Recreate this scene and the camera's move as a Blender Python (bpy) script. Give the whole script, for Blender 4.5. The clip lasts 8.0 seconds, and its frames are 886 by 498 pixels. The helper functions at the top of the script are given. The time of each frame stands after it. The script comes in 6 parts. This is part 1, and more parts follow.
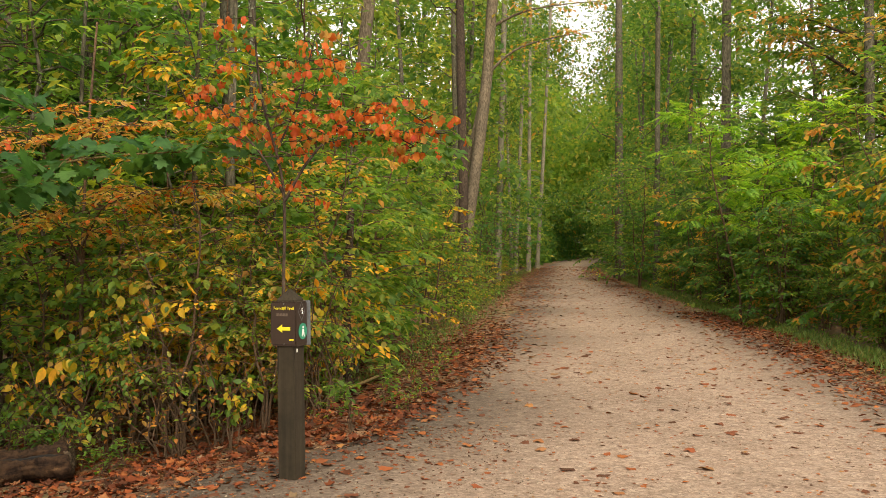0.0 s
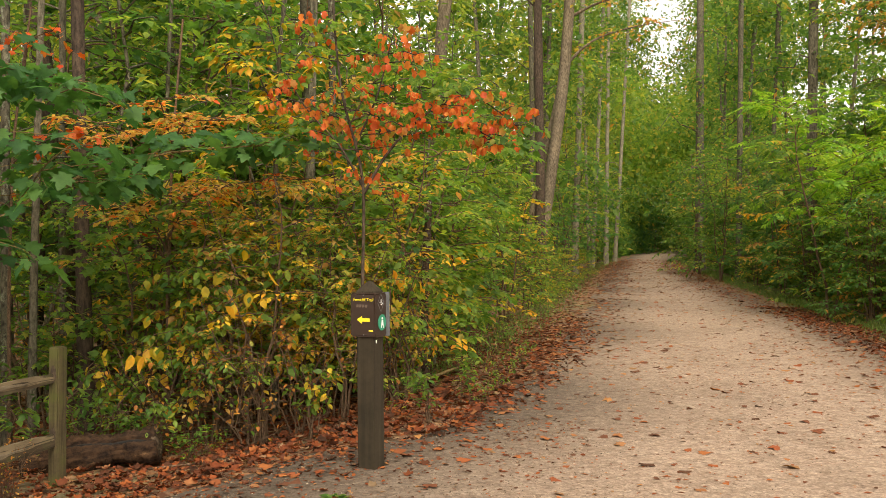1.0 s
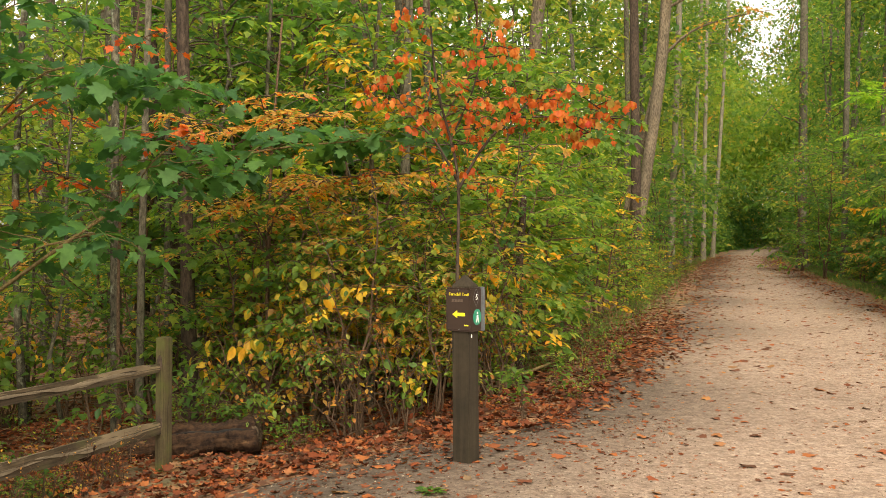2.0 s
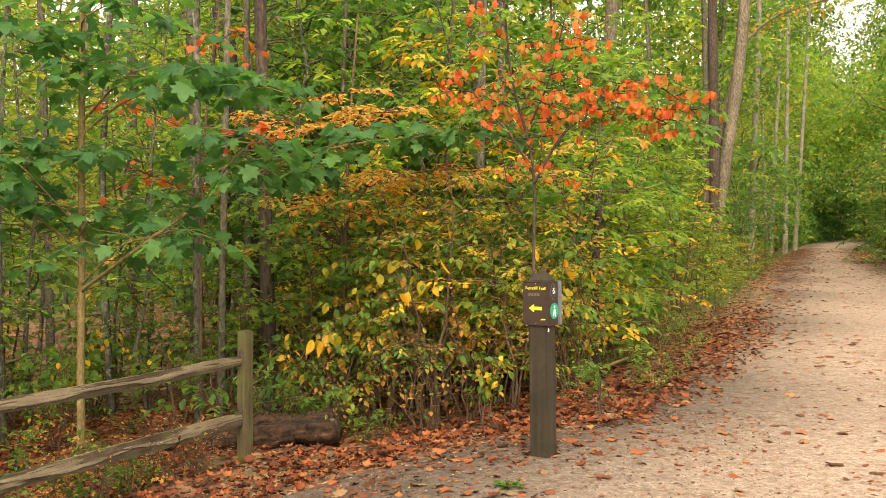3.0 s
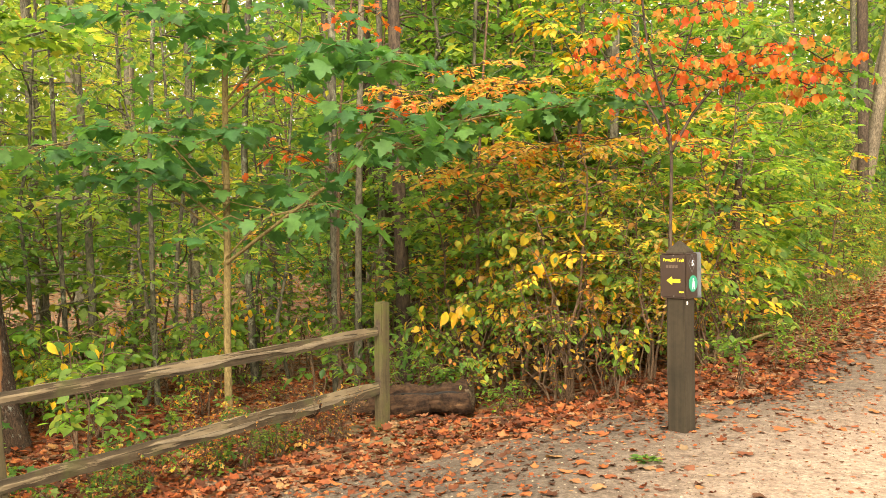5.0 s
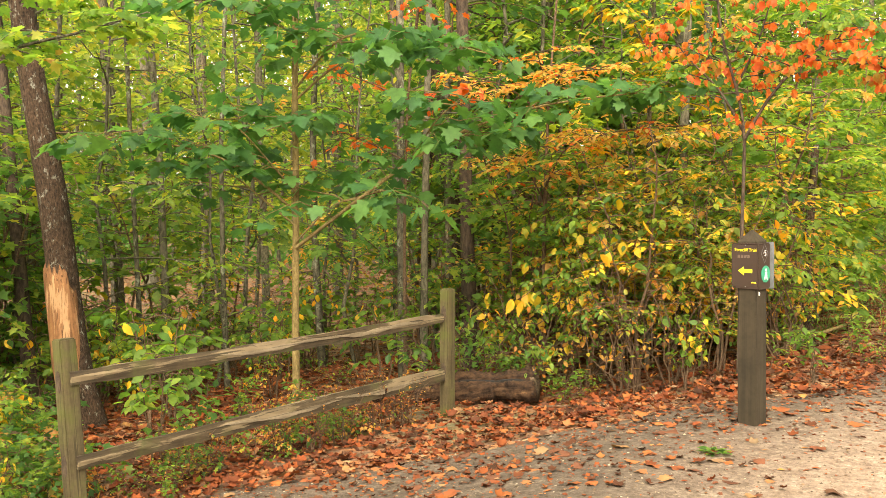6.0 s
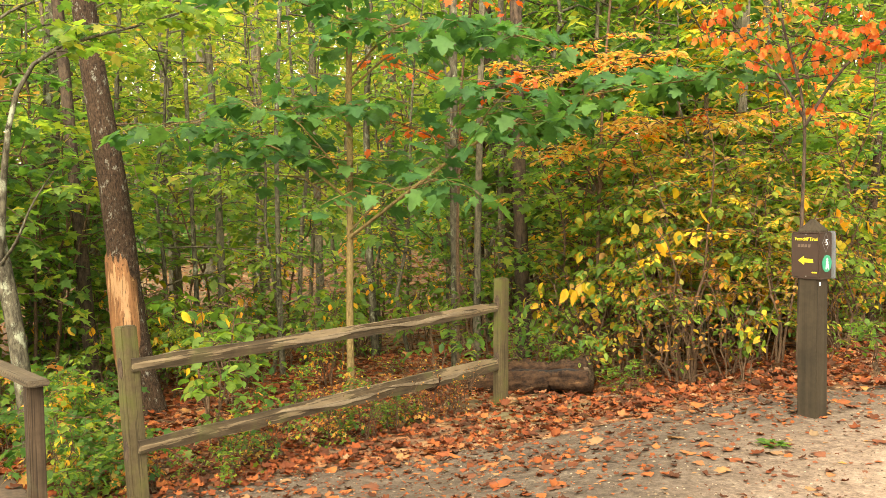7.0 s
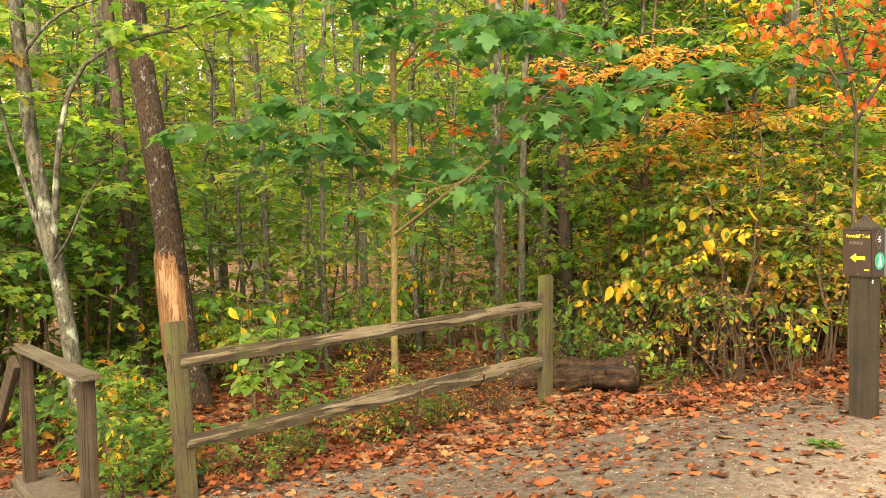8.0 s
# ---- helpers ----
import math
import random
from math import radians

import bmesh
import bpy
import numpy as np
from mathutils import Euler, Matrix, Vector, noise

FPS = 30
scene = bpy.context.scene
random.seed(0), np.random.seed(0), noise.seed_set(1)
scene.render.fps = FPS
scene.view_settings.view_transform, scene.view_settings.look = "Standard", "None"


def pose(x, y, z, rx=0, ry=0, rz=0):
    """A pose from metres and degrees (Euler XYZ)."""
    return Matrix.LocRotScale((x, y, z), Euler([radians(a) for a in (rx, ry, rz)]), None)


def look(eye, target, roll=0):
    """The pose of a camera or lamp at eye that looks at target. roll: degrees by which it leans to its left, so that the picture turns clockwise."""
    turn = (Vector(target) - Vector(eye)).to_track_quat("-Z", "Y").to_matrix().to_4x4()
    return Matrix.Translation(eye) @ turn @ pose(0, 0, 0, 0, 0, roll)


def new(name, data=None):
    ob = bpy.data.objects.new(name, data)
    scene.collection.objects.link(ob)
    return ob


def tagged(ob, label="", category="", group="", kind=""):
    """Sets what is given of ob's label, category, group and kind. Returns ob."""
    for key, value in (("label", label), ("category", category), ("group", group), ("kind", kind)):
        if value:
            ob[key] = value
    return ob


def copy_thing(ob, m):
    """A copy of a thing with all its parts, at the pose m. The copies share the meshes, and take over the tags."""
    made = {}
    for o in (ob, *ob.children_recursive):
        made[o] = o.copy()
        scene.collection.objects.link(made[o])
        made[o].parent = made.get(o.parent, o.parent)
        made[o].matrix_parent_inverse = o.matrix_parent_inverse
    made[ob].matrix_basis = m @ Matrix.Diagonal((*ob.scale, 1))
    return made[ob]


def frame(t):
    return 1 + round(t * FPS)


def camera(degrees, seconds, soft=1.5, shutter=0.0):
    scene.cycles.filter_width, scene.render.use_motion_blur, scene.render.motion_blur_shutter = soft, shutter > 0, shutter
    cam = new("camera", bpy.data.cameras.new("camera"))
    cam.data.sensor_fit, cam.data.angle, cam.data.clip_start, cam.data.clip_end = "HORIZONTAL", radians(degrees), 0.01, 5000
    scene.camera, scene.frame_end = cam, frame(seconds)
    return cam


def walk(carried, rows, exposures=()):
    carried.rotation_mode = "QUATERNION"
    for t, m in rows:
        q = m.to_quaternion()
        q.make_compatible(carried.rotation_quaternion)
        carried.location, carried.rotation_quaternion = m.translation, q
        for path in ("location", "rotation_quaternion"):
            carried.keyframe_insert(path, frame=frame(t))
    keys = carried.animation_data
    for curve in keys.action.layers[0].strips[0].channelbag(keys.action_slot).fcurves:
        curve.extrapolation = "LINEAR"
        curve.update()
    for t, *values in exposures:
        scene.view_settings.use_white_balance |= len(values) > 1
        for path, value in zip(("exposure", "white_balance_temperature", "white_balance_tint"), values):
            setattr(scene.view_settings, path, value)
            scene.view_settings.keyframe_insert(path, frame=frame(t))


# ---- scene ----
cam = camera(50.46, 8.0, soft=0.8)
walk(cam, [
    (0.0, pose(0.000, 0.200, 1.500, 90.00, 0.00, 0.00)),
    (0.5, pose(-0.007, 0.200, 1.499, 89.76, 0.01, 1.91)),
    (1.0, pose(-0.016, 0.199, 1.498, 89.54, -0.13, 4.63)),
    (1.5, pose(-0.026, 0.198, 1.498, 89.34, -0.28, 7.56)),
    (3.0, pose(-0.051, 0.193, 1.496, 88.85, 0.07, 14.75)),
    (3.5, pose(-0.057, 0.192, 1.494, 88.34, 0.28, 16.63)),
    (4.0, pose(-0.064, 0.189, 1.493, 87.95, 0.48, 18.61)),
    (4.5, pose(-0.070, 0.187, 1.492, 87.61, 0.65, 20.56)),
    (6.0, pose(-0.089, 0.178, 1.488, 86.52, 0.26, 26.61)),
    (6.5, pose(-0.094, 0.176, 1.487, 86.17, 0.20, 28.18)),
    (7.0, pose(-0.099, 0.173, 1.486, 85.90, 0.46, 29.78)),
    (7.5, pose(-0.103, 0.171, 1.485, 85.82, 0.64, 31.20)),
    (8.0, pose(-0.107, 0.168, 1.485, 85.76, 0.63, 32.40)),
], exposures=[(0.0, 0.91, 7500, 11), (0.5, 0.99, 7500, 11), (1.5, 1.02, 7500, 11), (3.0, 1.57, 7500, 11), (3.5, 1.63, 7550, 11), (4.0, 1.84, 7600, 10.5), (4.5, 2.05, 7700, 10), (6.0, 2.07, 7900, 8), (8.0, 2.08, 8000, 7)])

# ---- light: overcast sky, a weak wide sun high behind the camera ----
world = bpy.data.worlds.new("overcast_sky")
scene.world = world
world.use_nodes = True
wn = world.node_tree
wn.nodes.clear()
w_out = wn.nodes.new("ShaderNodeOutputWorld")
w_bg = wn.nodes.new("ShaderNodeBackground")
w_sky = wn.nodes.new("ShaderNodeTexSky")
w_sky.sky_type = "NISHITA"
w_sky.sun_disc = False
w_sky.sun_elevation = radians(48)
w_sky.sun_rotation = radians(165)
w_sky.air_density, w_sky.dust_density, w_sky.ozone_density = 1.0, 2.0, 1.0
w_bg.inputs["Strength"].default_value = 0.15
w_grey = wn.nodes.new("ShaderNodeHueSaturation")  # a closed cloud layer takes the blue out of the sky
w_grey.inputs["Saturation"].default_value = 0.15
wn.links.new(w_sky.outputs["Color"], w_grey.inputs["Color"])
wn.links.new(w_grey.outputs["Color"], w_bg.inputs["Color"])
wn.links.new(w_bg.outputs["Background"], w_out.inputs["Surface"])

sun_data = bpy.data.lights.new("sun", "SUN")
sun_data.energy = 2.1
sun_data.angle = radians(60)
sun_data.color = (1.0, 0.95, 0.86)
sun_lamp = new("sun", sun_data)
sun_lamp.matrix_world = look((5, -14, 25), (-1, 8, 0))


# ---- materials ----
def mat_base(name):
    m = bpy.data.materials.new(name)
    m.use_nodes = True
    nt = m.node_tree
    nt.nodes.clear()
    out = nt.nodes.new("ShaderNodeOutputMaterial")
    bs = nt.nodes.new("ShaderNodeBsdfPrincipled")
    nt.links.new(bs.outputs[0], out.inputs[0])
    return m, nt, bs, out


def node(nt, kind, **sets):
    n = nt.nodes.new(kind)
    for k, v in sets.items():
        n.inputs[k.replace("_", " ")].default_value = v
    return n


def ramp(nt, source, stops):
    r = nt.nodes.new("ShaderNodeValToRGB")
    e = r.color_ramp.elements
    while len(e) < len(stops):
        e.new(0.5)
    for el, (p, c) in zip(e, stops):
        el.position, el.color = p, (*c, 1)
    nt.links.new(source, r.inputs[0])
    return r.outputs[0]


def coords(nt, scale=(1, 1, 1), space="Object"):
    tc = nt.nodes.new("ShaderNodeTexCoord")
    mp = nt.nodes.new("ShaderNodeMapping")
    mp.inputs["Scale"].default_value = scale
    nt.links.new(tc.outputs[space], mp.inputs[0])
    return mp.outputs[0]


def noise_tex(nt, vec, scale, detail=4.0, rough=0.6):
    n = node(nt, "ShaderNodeTexNoise", Scale=scale, Detail=detail, Roughness=rough)
    nt.links.new(vec, n.inputs["Vector"])
    return n.outputs[0]


def mixc(nt, fac, a, b, mode="MIX"):
    m = nt.nodes.new("ShaderNodeMix")
    m.data_type, m.blend_type = "RGBA", mode
    for sock, v in ((m.inputs[0], fac), (m.inputs[6], a), (m.inputs[7], b)):
        if isinstance(v, (int, float)):
            sock.default_value = v
        elif isinstance(v, tuple):
            sock.default_value = (*v, 1)
        else:
            nt.links.new(v, sock)
    return m.outputs[2]


def bump(nt, bs, height, strength, distance):
    b = node(nt, "ShaderNodeBump", Strength=strength, Distance=distance)
    nt.links.new(height, b.inputs["Height"])
    nt.links.new(b.outputs[0], bs.inputs["Normal"])


def foliage_mat(name, stops, through_light=0.45, rough=0.55):
    """Leaves: every leaf takes its own colour from the ramp, with blotches, and lets light through."""
    m, nt, bs, out = mat_base(name)
    geo = nt.nodes.new("ShaderNodeNewGeometry")
    col = ramp(nt, geo.outputs["Random Per Island"], stops)
    blot = noise_tex(nt, coords(nt), 14.0, 3)
    shade = ramp(nt, blot, [(0.3, (0.72, 0.70, 0.66)), (0.7, (1.12, 1.1, 1.0))])
    col = mixc(nt, 1.0, col, shade, "MULTIPLY")
    info = nt.nodes.new("ShaderNodeObjectInfo")
    col = mixc(nt, 1.0, col, ramp(nt, info.outputs["Random"], [(0.0, (0.78, 0.86, 0.84)), (0.5, (1.0, 1.0, 1.0)), (1.0, (1.22, 1.10, 0.95))]), "MULTIPLY")
    nt.links.new(col, bs.inputs["Base Color"])
    bs.inputs["Roughness"].default_value = rough
    bs.inputs["Specular IOR Level"].default_value = 0.42 if through_light > 0.3 else 0.15
    tr = nt.nodes.new("ShaderNodeBsdfTranslucent")
    bright = mixc(nt, 1.0, col, (1.25, 1.2, 0.75), "MULTIPLY")
    nt.links.new(bright, tr.inputs[0])
    mx = nt.nodes.new("ShaderNodeMixShader")
    mx.inputs[0].default_value = through_light
    nt.links.new(bs.outputs[0], mx.inputs[1])
    nt.links.new(tr.outputs[0], mx.inputs[2])
    nt.links.new(mx.outputs[0], out.inputs[0])
    return m


def bark_mat(name, dark, light, lichen=None, lichen_amount=0.0, scale=1.0, spots=24.0, relief=0.02):
    m, nt, bs, out = mat_base(name)
    v = coords(nt, (8 * scale, 8 * scale, 3.0 * scale))
    n1 = noise_tex(nt, v, 4.0, 6, 0.7)
    n2 = noise_tex(nt, coords(nt), 2.2, 3)
    col = ramp(nt, n1, [(0.38, dark), (0.62, light)])
    big = ramp(nt, n2, [(0.3, (0.7, 0.7, 0.7)), (0.7, (1.15, 1.12, 1.05))])
    col = mixc(nt, 1.0, col, big, "MULTIPLY")
    if lichen:
        n3 = noise_tex(nt, coords(nt, (1, 1, 0.6)), spots, 6, 0.75)
        mask = ramp(nt, n3, [(0.62 - 0.2 * lichen_amount, (0, 0, 0)), (0.72 - 0.2 * lichen_amount, (1, 1, 1))])
        col = mixc(nt, mask, col, lichen)
    nt.links.new(col, bs.inputs["Base Color"])
    bs.inputs["Roughness"].default_value = 0.9
    bs.inputs["Specular IOR Level"].default_value = 0.2
    bump(nt, bs, n1, 0.9, relief)
    return m


def timber_mat(name, dark, light, moss=(0.12, 0.15, 0.04), moss_amount=0.0, axis=2, grain=1.0, pale=None):
    m, nt, bs, out = mat_base(name)
    sc = [38 * grain] * 3
    sc[axis] = 1.6 * grain
    n1 = noise_tex(nt, coords(nt, tuple(sc)), 1.0, 5, 0.65)
    n2 = noise_tex(nt, coords(nt), 3.5, 4)
    n3 = noise_tex(nt, coords(nt), 40.0, 2)
    col = ramp(nt, n1, [(0.3, dark), (0.7, light)])
    big = ramp(nt, n2, [(0.3, (0.62, 0.6, 0.58)), (0.7, (1.15, 1.12, 1.1))])
    col = mixc(nt, 1.0, col, big, "MULTIPLY")
    col = mixc(nt, 0.25, col, ramp(nt, n3, [(0.35, (0.4, 0.4, 0.4)), (0.6, (1, 1, 1))]), "MULTIPLY")
    if pale:
        ps = [15.0] * 3
        ps[axis] = 1.1
        n4 = noise_tex(nt, coords(nt, tuple(ps)), 1.0, 6, 0.6)
        col = mixc(nt, ramp(nt, n4, [(0.555, (0, 0, 0)), (0.575, (0.9, 0.9, 0.9))]), col, mixc(nt, 1.0, pale, big, "MULTIPLY"))
    cs = [70.0] * 3
    cs[axis] = 1.3
    crack = noise_tex(nt, coords(nt, tuple(cs)), 1.0, 3, 0.5)
    col = mixc(nt, ramp(nt, crack, [(0.60, (0, 0, 0)), (0.64, (0.75, 0.75, 0.75))]), col, tuple(c * 0.45 for c in dark))
    if moss_amount:
        mask = ramp(nt, n2, [(0.62 - 0.25 * moss_amount, (0, 0, 0)), (0.75 - 0.2 * moss_amount, (0.8, 0.8, 0.8))])
        col = mixc(nt, mask, col, moss)
    nt.links.new(col, bs.inputs["Base Color"])
    bs.inputs["Roughness"].default_value = 0.85
    bs.inputs["Specular IOR Level"].default_value = 0.25
    bump(nt, bs, n1, 0.5, 0.006)
    return m


def plain_mat(name, color, rough=0.6, metal=0.0, wear=0.25):
    m, nt, bs, out = mat_base(name)
    n1 = noise_tex(nt, coords(nt), 30.0, 4)
    lo = tuple(c * (1 - wear) for c in color)
    hi = tuple(min(1, c * (1 + wear * 0.5)) for c in color)
    nt.links.new(ramp(nt, n1, [(0.3, lo), (0.7, hi)]), bs.inputs["Base Color"])
    bs.inputs["Roughness"].default_value = rough
    bs.inputs["Metallic"].default_value = metal
    return m


def soil_mat():
    """Forest floor: dark soil under a mat of broken brown and rust leaves."""
    m, nt, bs, out = mat_base("forest_floor")
    v = coords(nt)
    vo = node(nt, "ShaderNodeTexVoronoi", Scale=16.0)
    nt.links.new(v, vo.inputs["Vector"])
    sep = nt.nodes.new("ShaderNodeSeparateColor")
    nt.links.new(vo.outputs["Color"], sep.inputs[0])
    leafc = ramp(nt, sep.outputs[0], [(0.0, (0.09, 0.05, 0.028)), (0.35, (0.19, 0.09, 0.045)), (0.6, (0.30, 0.125, 0.05)),
                                      (0.8, (0.32, 0.13, 0.045)), (1.0, (0.3, 0.2, 0.1))])
    n1 = noise_tex(nt, v, 3.0, 5)
    col = mixc(nt, ramp(nt, n1, [(0.42, (0, 0, 0)), (0.6, (1, 1, 1))]), leafc, (0.12, 0.075, 0.042))
    n2 = noise_tex(nt, v, 0.35, 4)
    col = mixc(nt, ramp(nt, n2, [(0.5, (0, 0, 0)), (0.68, (0.6, 0.6, 0.6))]), col, (0.06, 0.09, 0.025))
    nt.links.new(col, bs.inputs["Base Color"])
    bs.inputs["Roughness"].default_value = 0.95
    bump(nt, bs, vo.outputs["Distance"], 0.8, 0.03)
    return m


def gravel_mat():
    """Crushed limestone: tan trodden fines; where the coarseness attribute is high, greyer, coarser stone, darkened
    further in place of tree shade.
    """
    m, nt, bs, out = mat_base("crushed_stone")
    v = coords(nt)
    big = noise_tex(nt, v, 0.8, 5, 0.6)
    mid = noise_tex(nt, v, 9.0, 7, 0.72)
    small = noise_tex(nt, v, 26.0, 4, 0.7)
    fine = noise_tex(nt, v, 95.0, 2, 0.7)
    vo = node(nt, "ShaderNodeTexVoronoi", Scale=62.0)
    nt.links.new(v, vo.inputs["Vector"])
    sep = nt.nodes.new("ShaderNodeSeparateColor")
    nt.links.new(vo.outputs["Color"], sep.inputs[0])
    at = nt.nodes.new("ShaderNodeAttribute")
    at.attribute_name = "coarse_shade"
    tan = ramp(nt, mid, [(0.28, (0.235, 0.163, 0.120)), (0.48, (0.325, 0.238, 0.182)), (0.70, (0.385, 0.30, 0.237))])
    # Darker than the stone's own grey: tree shade is put into this colour.
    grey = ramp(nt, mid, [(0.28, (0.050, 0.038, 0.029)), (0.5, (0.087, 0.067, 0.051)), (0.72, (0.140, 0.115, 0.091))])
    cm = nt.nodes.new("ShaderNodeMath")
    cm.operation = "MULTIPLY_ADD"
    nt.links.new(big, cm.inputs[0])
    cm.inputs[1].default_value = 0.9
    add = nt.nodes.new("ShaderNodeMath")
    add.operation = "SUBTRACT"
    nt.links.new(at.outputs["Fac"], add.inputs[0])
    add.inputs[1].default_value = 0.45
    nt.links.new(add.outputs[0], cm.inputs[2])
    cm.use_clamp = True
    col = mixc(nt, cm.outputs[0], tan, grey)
    col = mixc(nt, 1.0, col, ramp(nt, big, [(0.3, (0.74, 0.72, 0.69)), (0.7, (1.15, 1.13, 1.10))]), "MULTIPLY")
    col = mixc(nt, 0.55, col, ramp(nt, small, [(0.32, (0.38, 0.35, 0.32)), (0.5, (1.0, 1.0, 1.0)), (0.68, (1.45, 1.45, 1.42))]), "MULTIPLY")
    col = mixc(nt, 0.38, col, ramp(nt, sep.outputs[0], [(0.0, (0.4, 0.37, 0.34)), (0.5, (0.92, 0.9, 0.88)), (0.9, (1.2, 1.2, 1.18)), (1.0, (1.9, 1.9, 1.85))]), "MULTIPLY")
    col = mixc(nt, 0.4, col, ramp(nt, fine, [(0.3, (0.55, 0.53, 0.5)), (0.65, (1.2, 1.2, 1.2))]), "MULTIPLY")
    nt.links.new(col, bs.inputs["Base Color"])
    bs.inputs["Roughness"].default_value = 0.93
    bs.inputs["Specular IOR Level"].default_value = 0.25
    dents = noise_tex(nt, v, 5.0, 3, 0.55)
    hs = [small, sep.outputs[0], dents, dents]
    acc = hs[0]
    for h in hs[1:]:
        a2 = nt.nodes.new("ShaderNodeMath")
        a2.operation = "ADD"
        nt.links.new(acc, a2.inputs[0])
        nt.links.new(h, a2.inputs[1])
        acc = a2.outputs[0]
    bump(nt, bs, acc, 0.75, 0.011)
    return m


GREEN = foliage_mat("green_leaves", [(0.0, (0.060, 0.150, 0.036)), (0.5, (0.105, 0.235, 0.050)), (0.85, (0.17, 0.30, 0.062)), (1.0, (0.28, 0.35, 0.07))], 0.68)
DARK_GREEN = foliage_mat("dark_green_leaves", [(0.0, (0.052, 0.150, 0.046)), (0.5, (0.085, 0.220, 0.064)), (1.0, (0.135, 0.28, 0.07))], 0.68)
MAPLE_GREEN = foliage_mat("maple_leaves", [(0.0, (0.055, 0.158, 0.055)), (0.5, (0.085, 0.220, 0.066)), (1.0, (0.135, 0.28, 0.07))], 0.6)
LIME = foliage_mat("lime_leaves", [(0.0, (0.115, 0.24, 0.045)), (0.5, (0.20, 0.345, 0.06)), (0.85, (0.31, 0.42, 0.075)), (1.0, (0.50, 0.45, 0.09))], 0.68)
YELLOW_GREEN = foliage_mat("yellow_green_leaves", [(0.0, (0.095, 0.19, 0.045)), (0.5, (0.165, 0.29, 0.06)), (0.8, (0.29, 0.37, 0.07)), (0.94, (0.50, 0.41, 0.09)), (1.0, (0.48, 0.23, 0.06))], 0.68)
YELLOW = foliage_mat("yellow_leaves", [(0.0, (0.09, 0.19, 0.04)), (0.6, (0.18, 0.31, 0.05)), (0.90, (0.30, 0.36, 0.05)), (0.97, (0.60, 0.42, 0.06)), (1.0, (0.46, 0.17, 0.04))], 0.68)
FRESH = foliage_mat("fresh_lime_leaves", [(0.0, (0.16, 0.37, 0.04)), (0.5, (0.27, 0.50, 0.055)), (1.0, (0.42, 0.58, 0.085))], 0.62)
FAR_LIME = foliage_mat("far_lime_leaves", [(0.0, (0.12, 0.21, 0.045)), (0.5, (0.22, 0.325, 0.06)), (0.85, (0.35, 0.42, 0.085)), (1.0, (0.50, 0.42, 0.09))], 0.68)
GOLD = foliage_mat("gold_leaves", [(0.0, (0.56, 0.43, 0.04)), (0.5, (0.72, 0.46, 0.04)), (1.0, (0.72, 0.31, 0.03))], 0.45)
ORANGE = foliage_mat("orange_leaves", [(0.0, (0.52, 0.085, 0.022)), (0.45, (0.60, 0.14, 0.026)), (0.8, (0.62, 0.22, 0.035)), (1.0, (0.48, 0.045, 0.018))], 0.5, 0.65)
PEACH = foliage_mat("peach_leaves", [(0.0, (0.45, 0.20, 0.055)), (0.4, (0.60, 0.33, 0.10)), (0.75, (0.66, 0.45, 0.155)), (1.0, (0.30, 0.32, 0.07))], 0.68)
RUSSET = foliage_mat("russet_leaves", [(0.0, (0.14, 0.07, 0.02)), (0.4, (0.38, 0.15, 0.03)), (0.75, (0.55, 0.26, 0.05)), (1.0, (0.22, 0.24, 0.03))], 0.4)
LITTER = foliage_mat("fallen_leaves", [(0.0, (0.046, 0.021, 0.013)), (0.25, (0.095, 0.034, 0.019)), (0.55, (0.165, 0.044, 0.019)), (0.80, (0.240, 0.062, 0.021)), (0.93, (0.30, 0.105, 0.038)), (1.0, (0.21, 0.15, 0.10))], 0.12, 0.9)
PATH_LEAF = foliage_mat("path_leaves", [(0.0, (0.085, 0.045, 0.030)), (0.25, (0.150, 0.060, 0.036)), (0.5, (0.235, 0.072, 0.034)), (0.75, (0.31, 0.105, 0.038)), (0.88, (0.25, 0.145, 0.08)), (1.0, (0.36, 0.165, 0.06))], 0.12, 0.9)
GRASS = foliage_mat("verge_grass", [(0.0, (0.07, 0.14, 0.03)), (0.6, (0.125, 0.225, 0.045)), (1.0, (0.24, 0.24, 0.08))], 0.4)
BARK_GREY = bark_mat("grey_bark", (0.050, 0.045, 0.031), (0.168, 0.150, 0.106), (0.24, 0.22, 0.17), 0.1)
BARK_PALE = bark_mat("pale_grey_bark", (0.11, 0.098, 0.068), (0.29, 0.26, 0.19))
BARK_BROWN = bark_mat("brown_bark", (0.024, 0.015, 0.010), (0.110, 0.068, 0.043), (0.30, 0.30, 0.25), 0.28, scale=2.2, spots=21.0, relief=0.05)
BARK_RUSSET = bark_mat("russet_brown_bark", (0.085, 0.066, 0.044), (0.25, 0.20, 0.14))
BARK_DARK = bark_mat("dark_bark", (0.03, 0.022, 0.017), (0.10, 0.07, 0.05))
BARK_LICHEN = bark_mat("lichen_bark", (0.030, 0.026, 0.017), (0.135, 0.122, 0.086), (0.26, 0.275, 0.195), 0.40, spots=9.0)
BARK_TAN = bark_mat("tan_sapling_bark", (0.130, 0.092, 0.036), (0.255, 0.185, 0.080), scale=2.0)
TWIG = bark_mat("twig_bark", (0.075, 0.046, 0.028), (0.19, 0.120, 0.075), scale=3.0)
BARE_WOOD = timber_mat("bare_heartwood", (0.115, 0.050, 0.021), (0.30, 0.150, 0.066), grain=0.8, pale=(0.37, 0.22, 0.115))
POST_BROWN = timber_mat("brown_stained_post", (0.025, 0.0185, 0.0105), (0.048, 0.037, 0.022), grain=0.7)
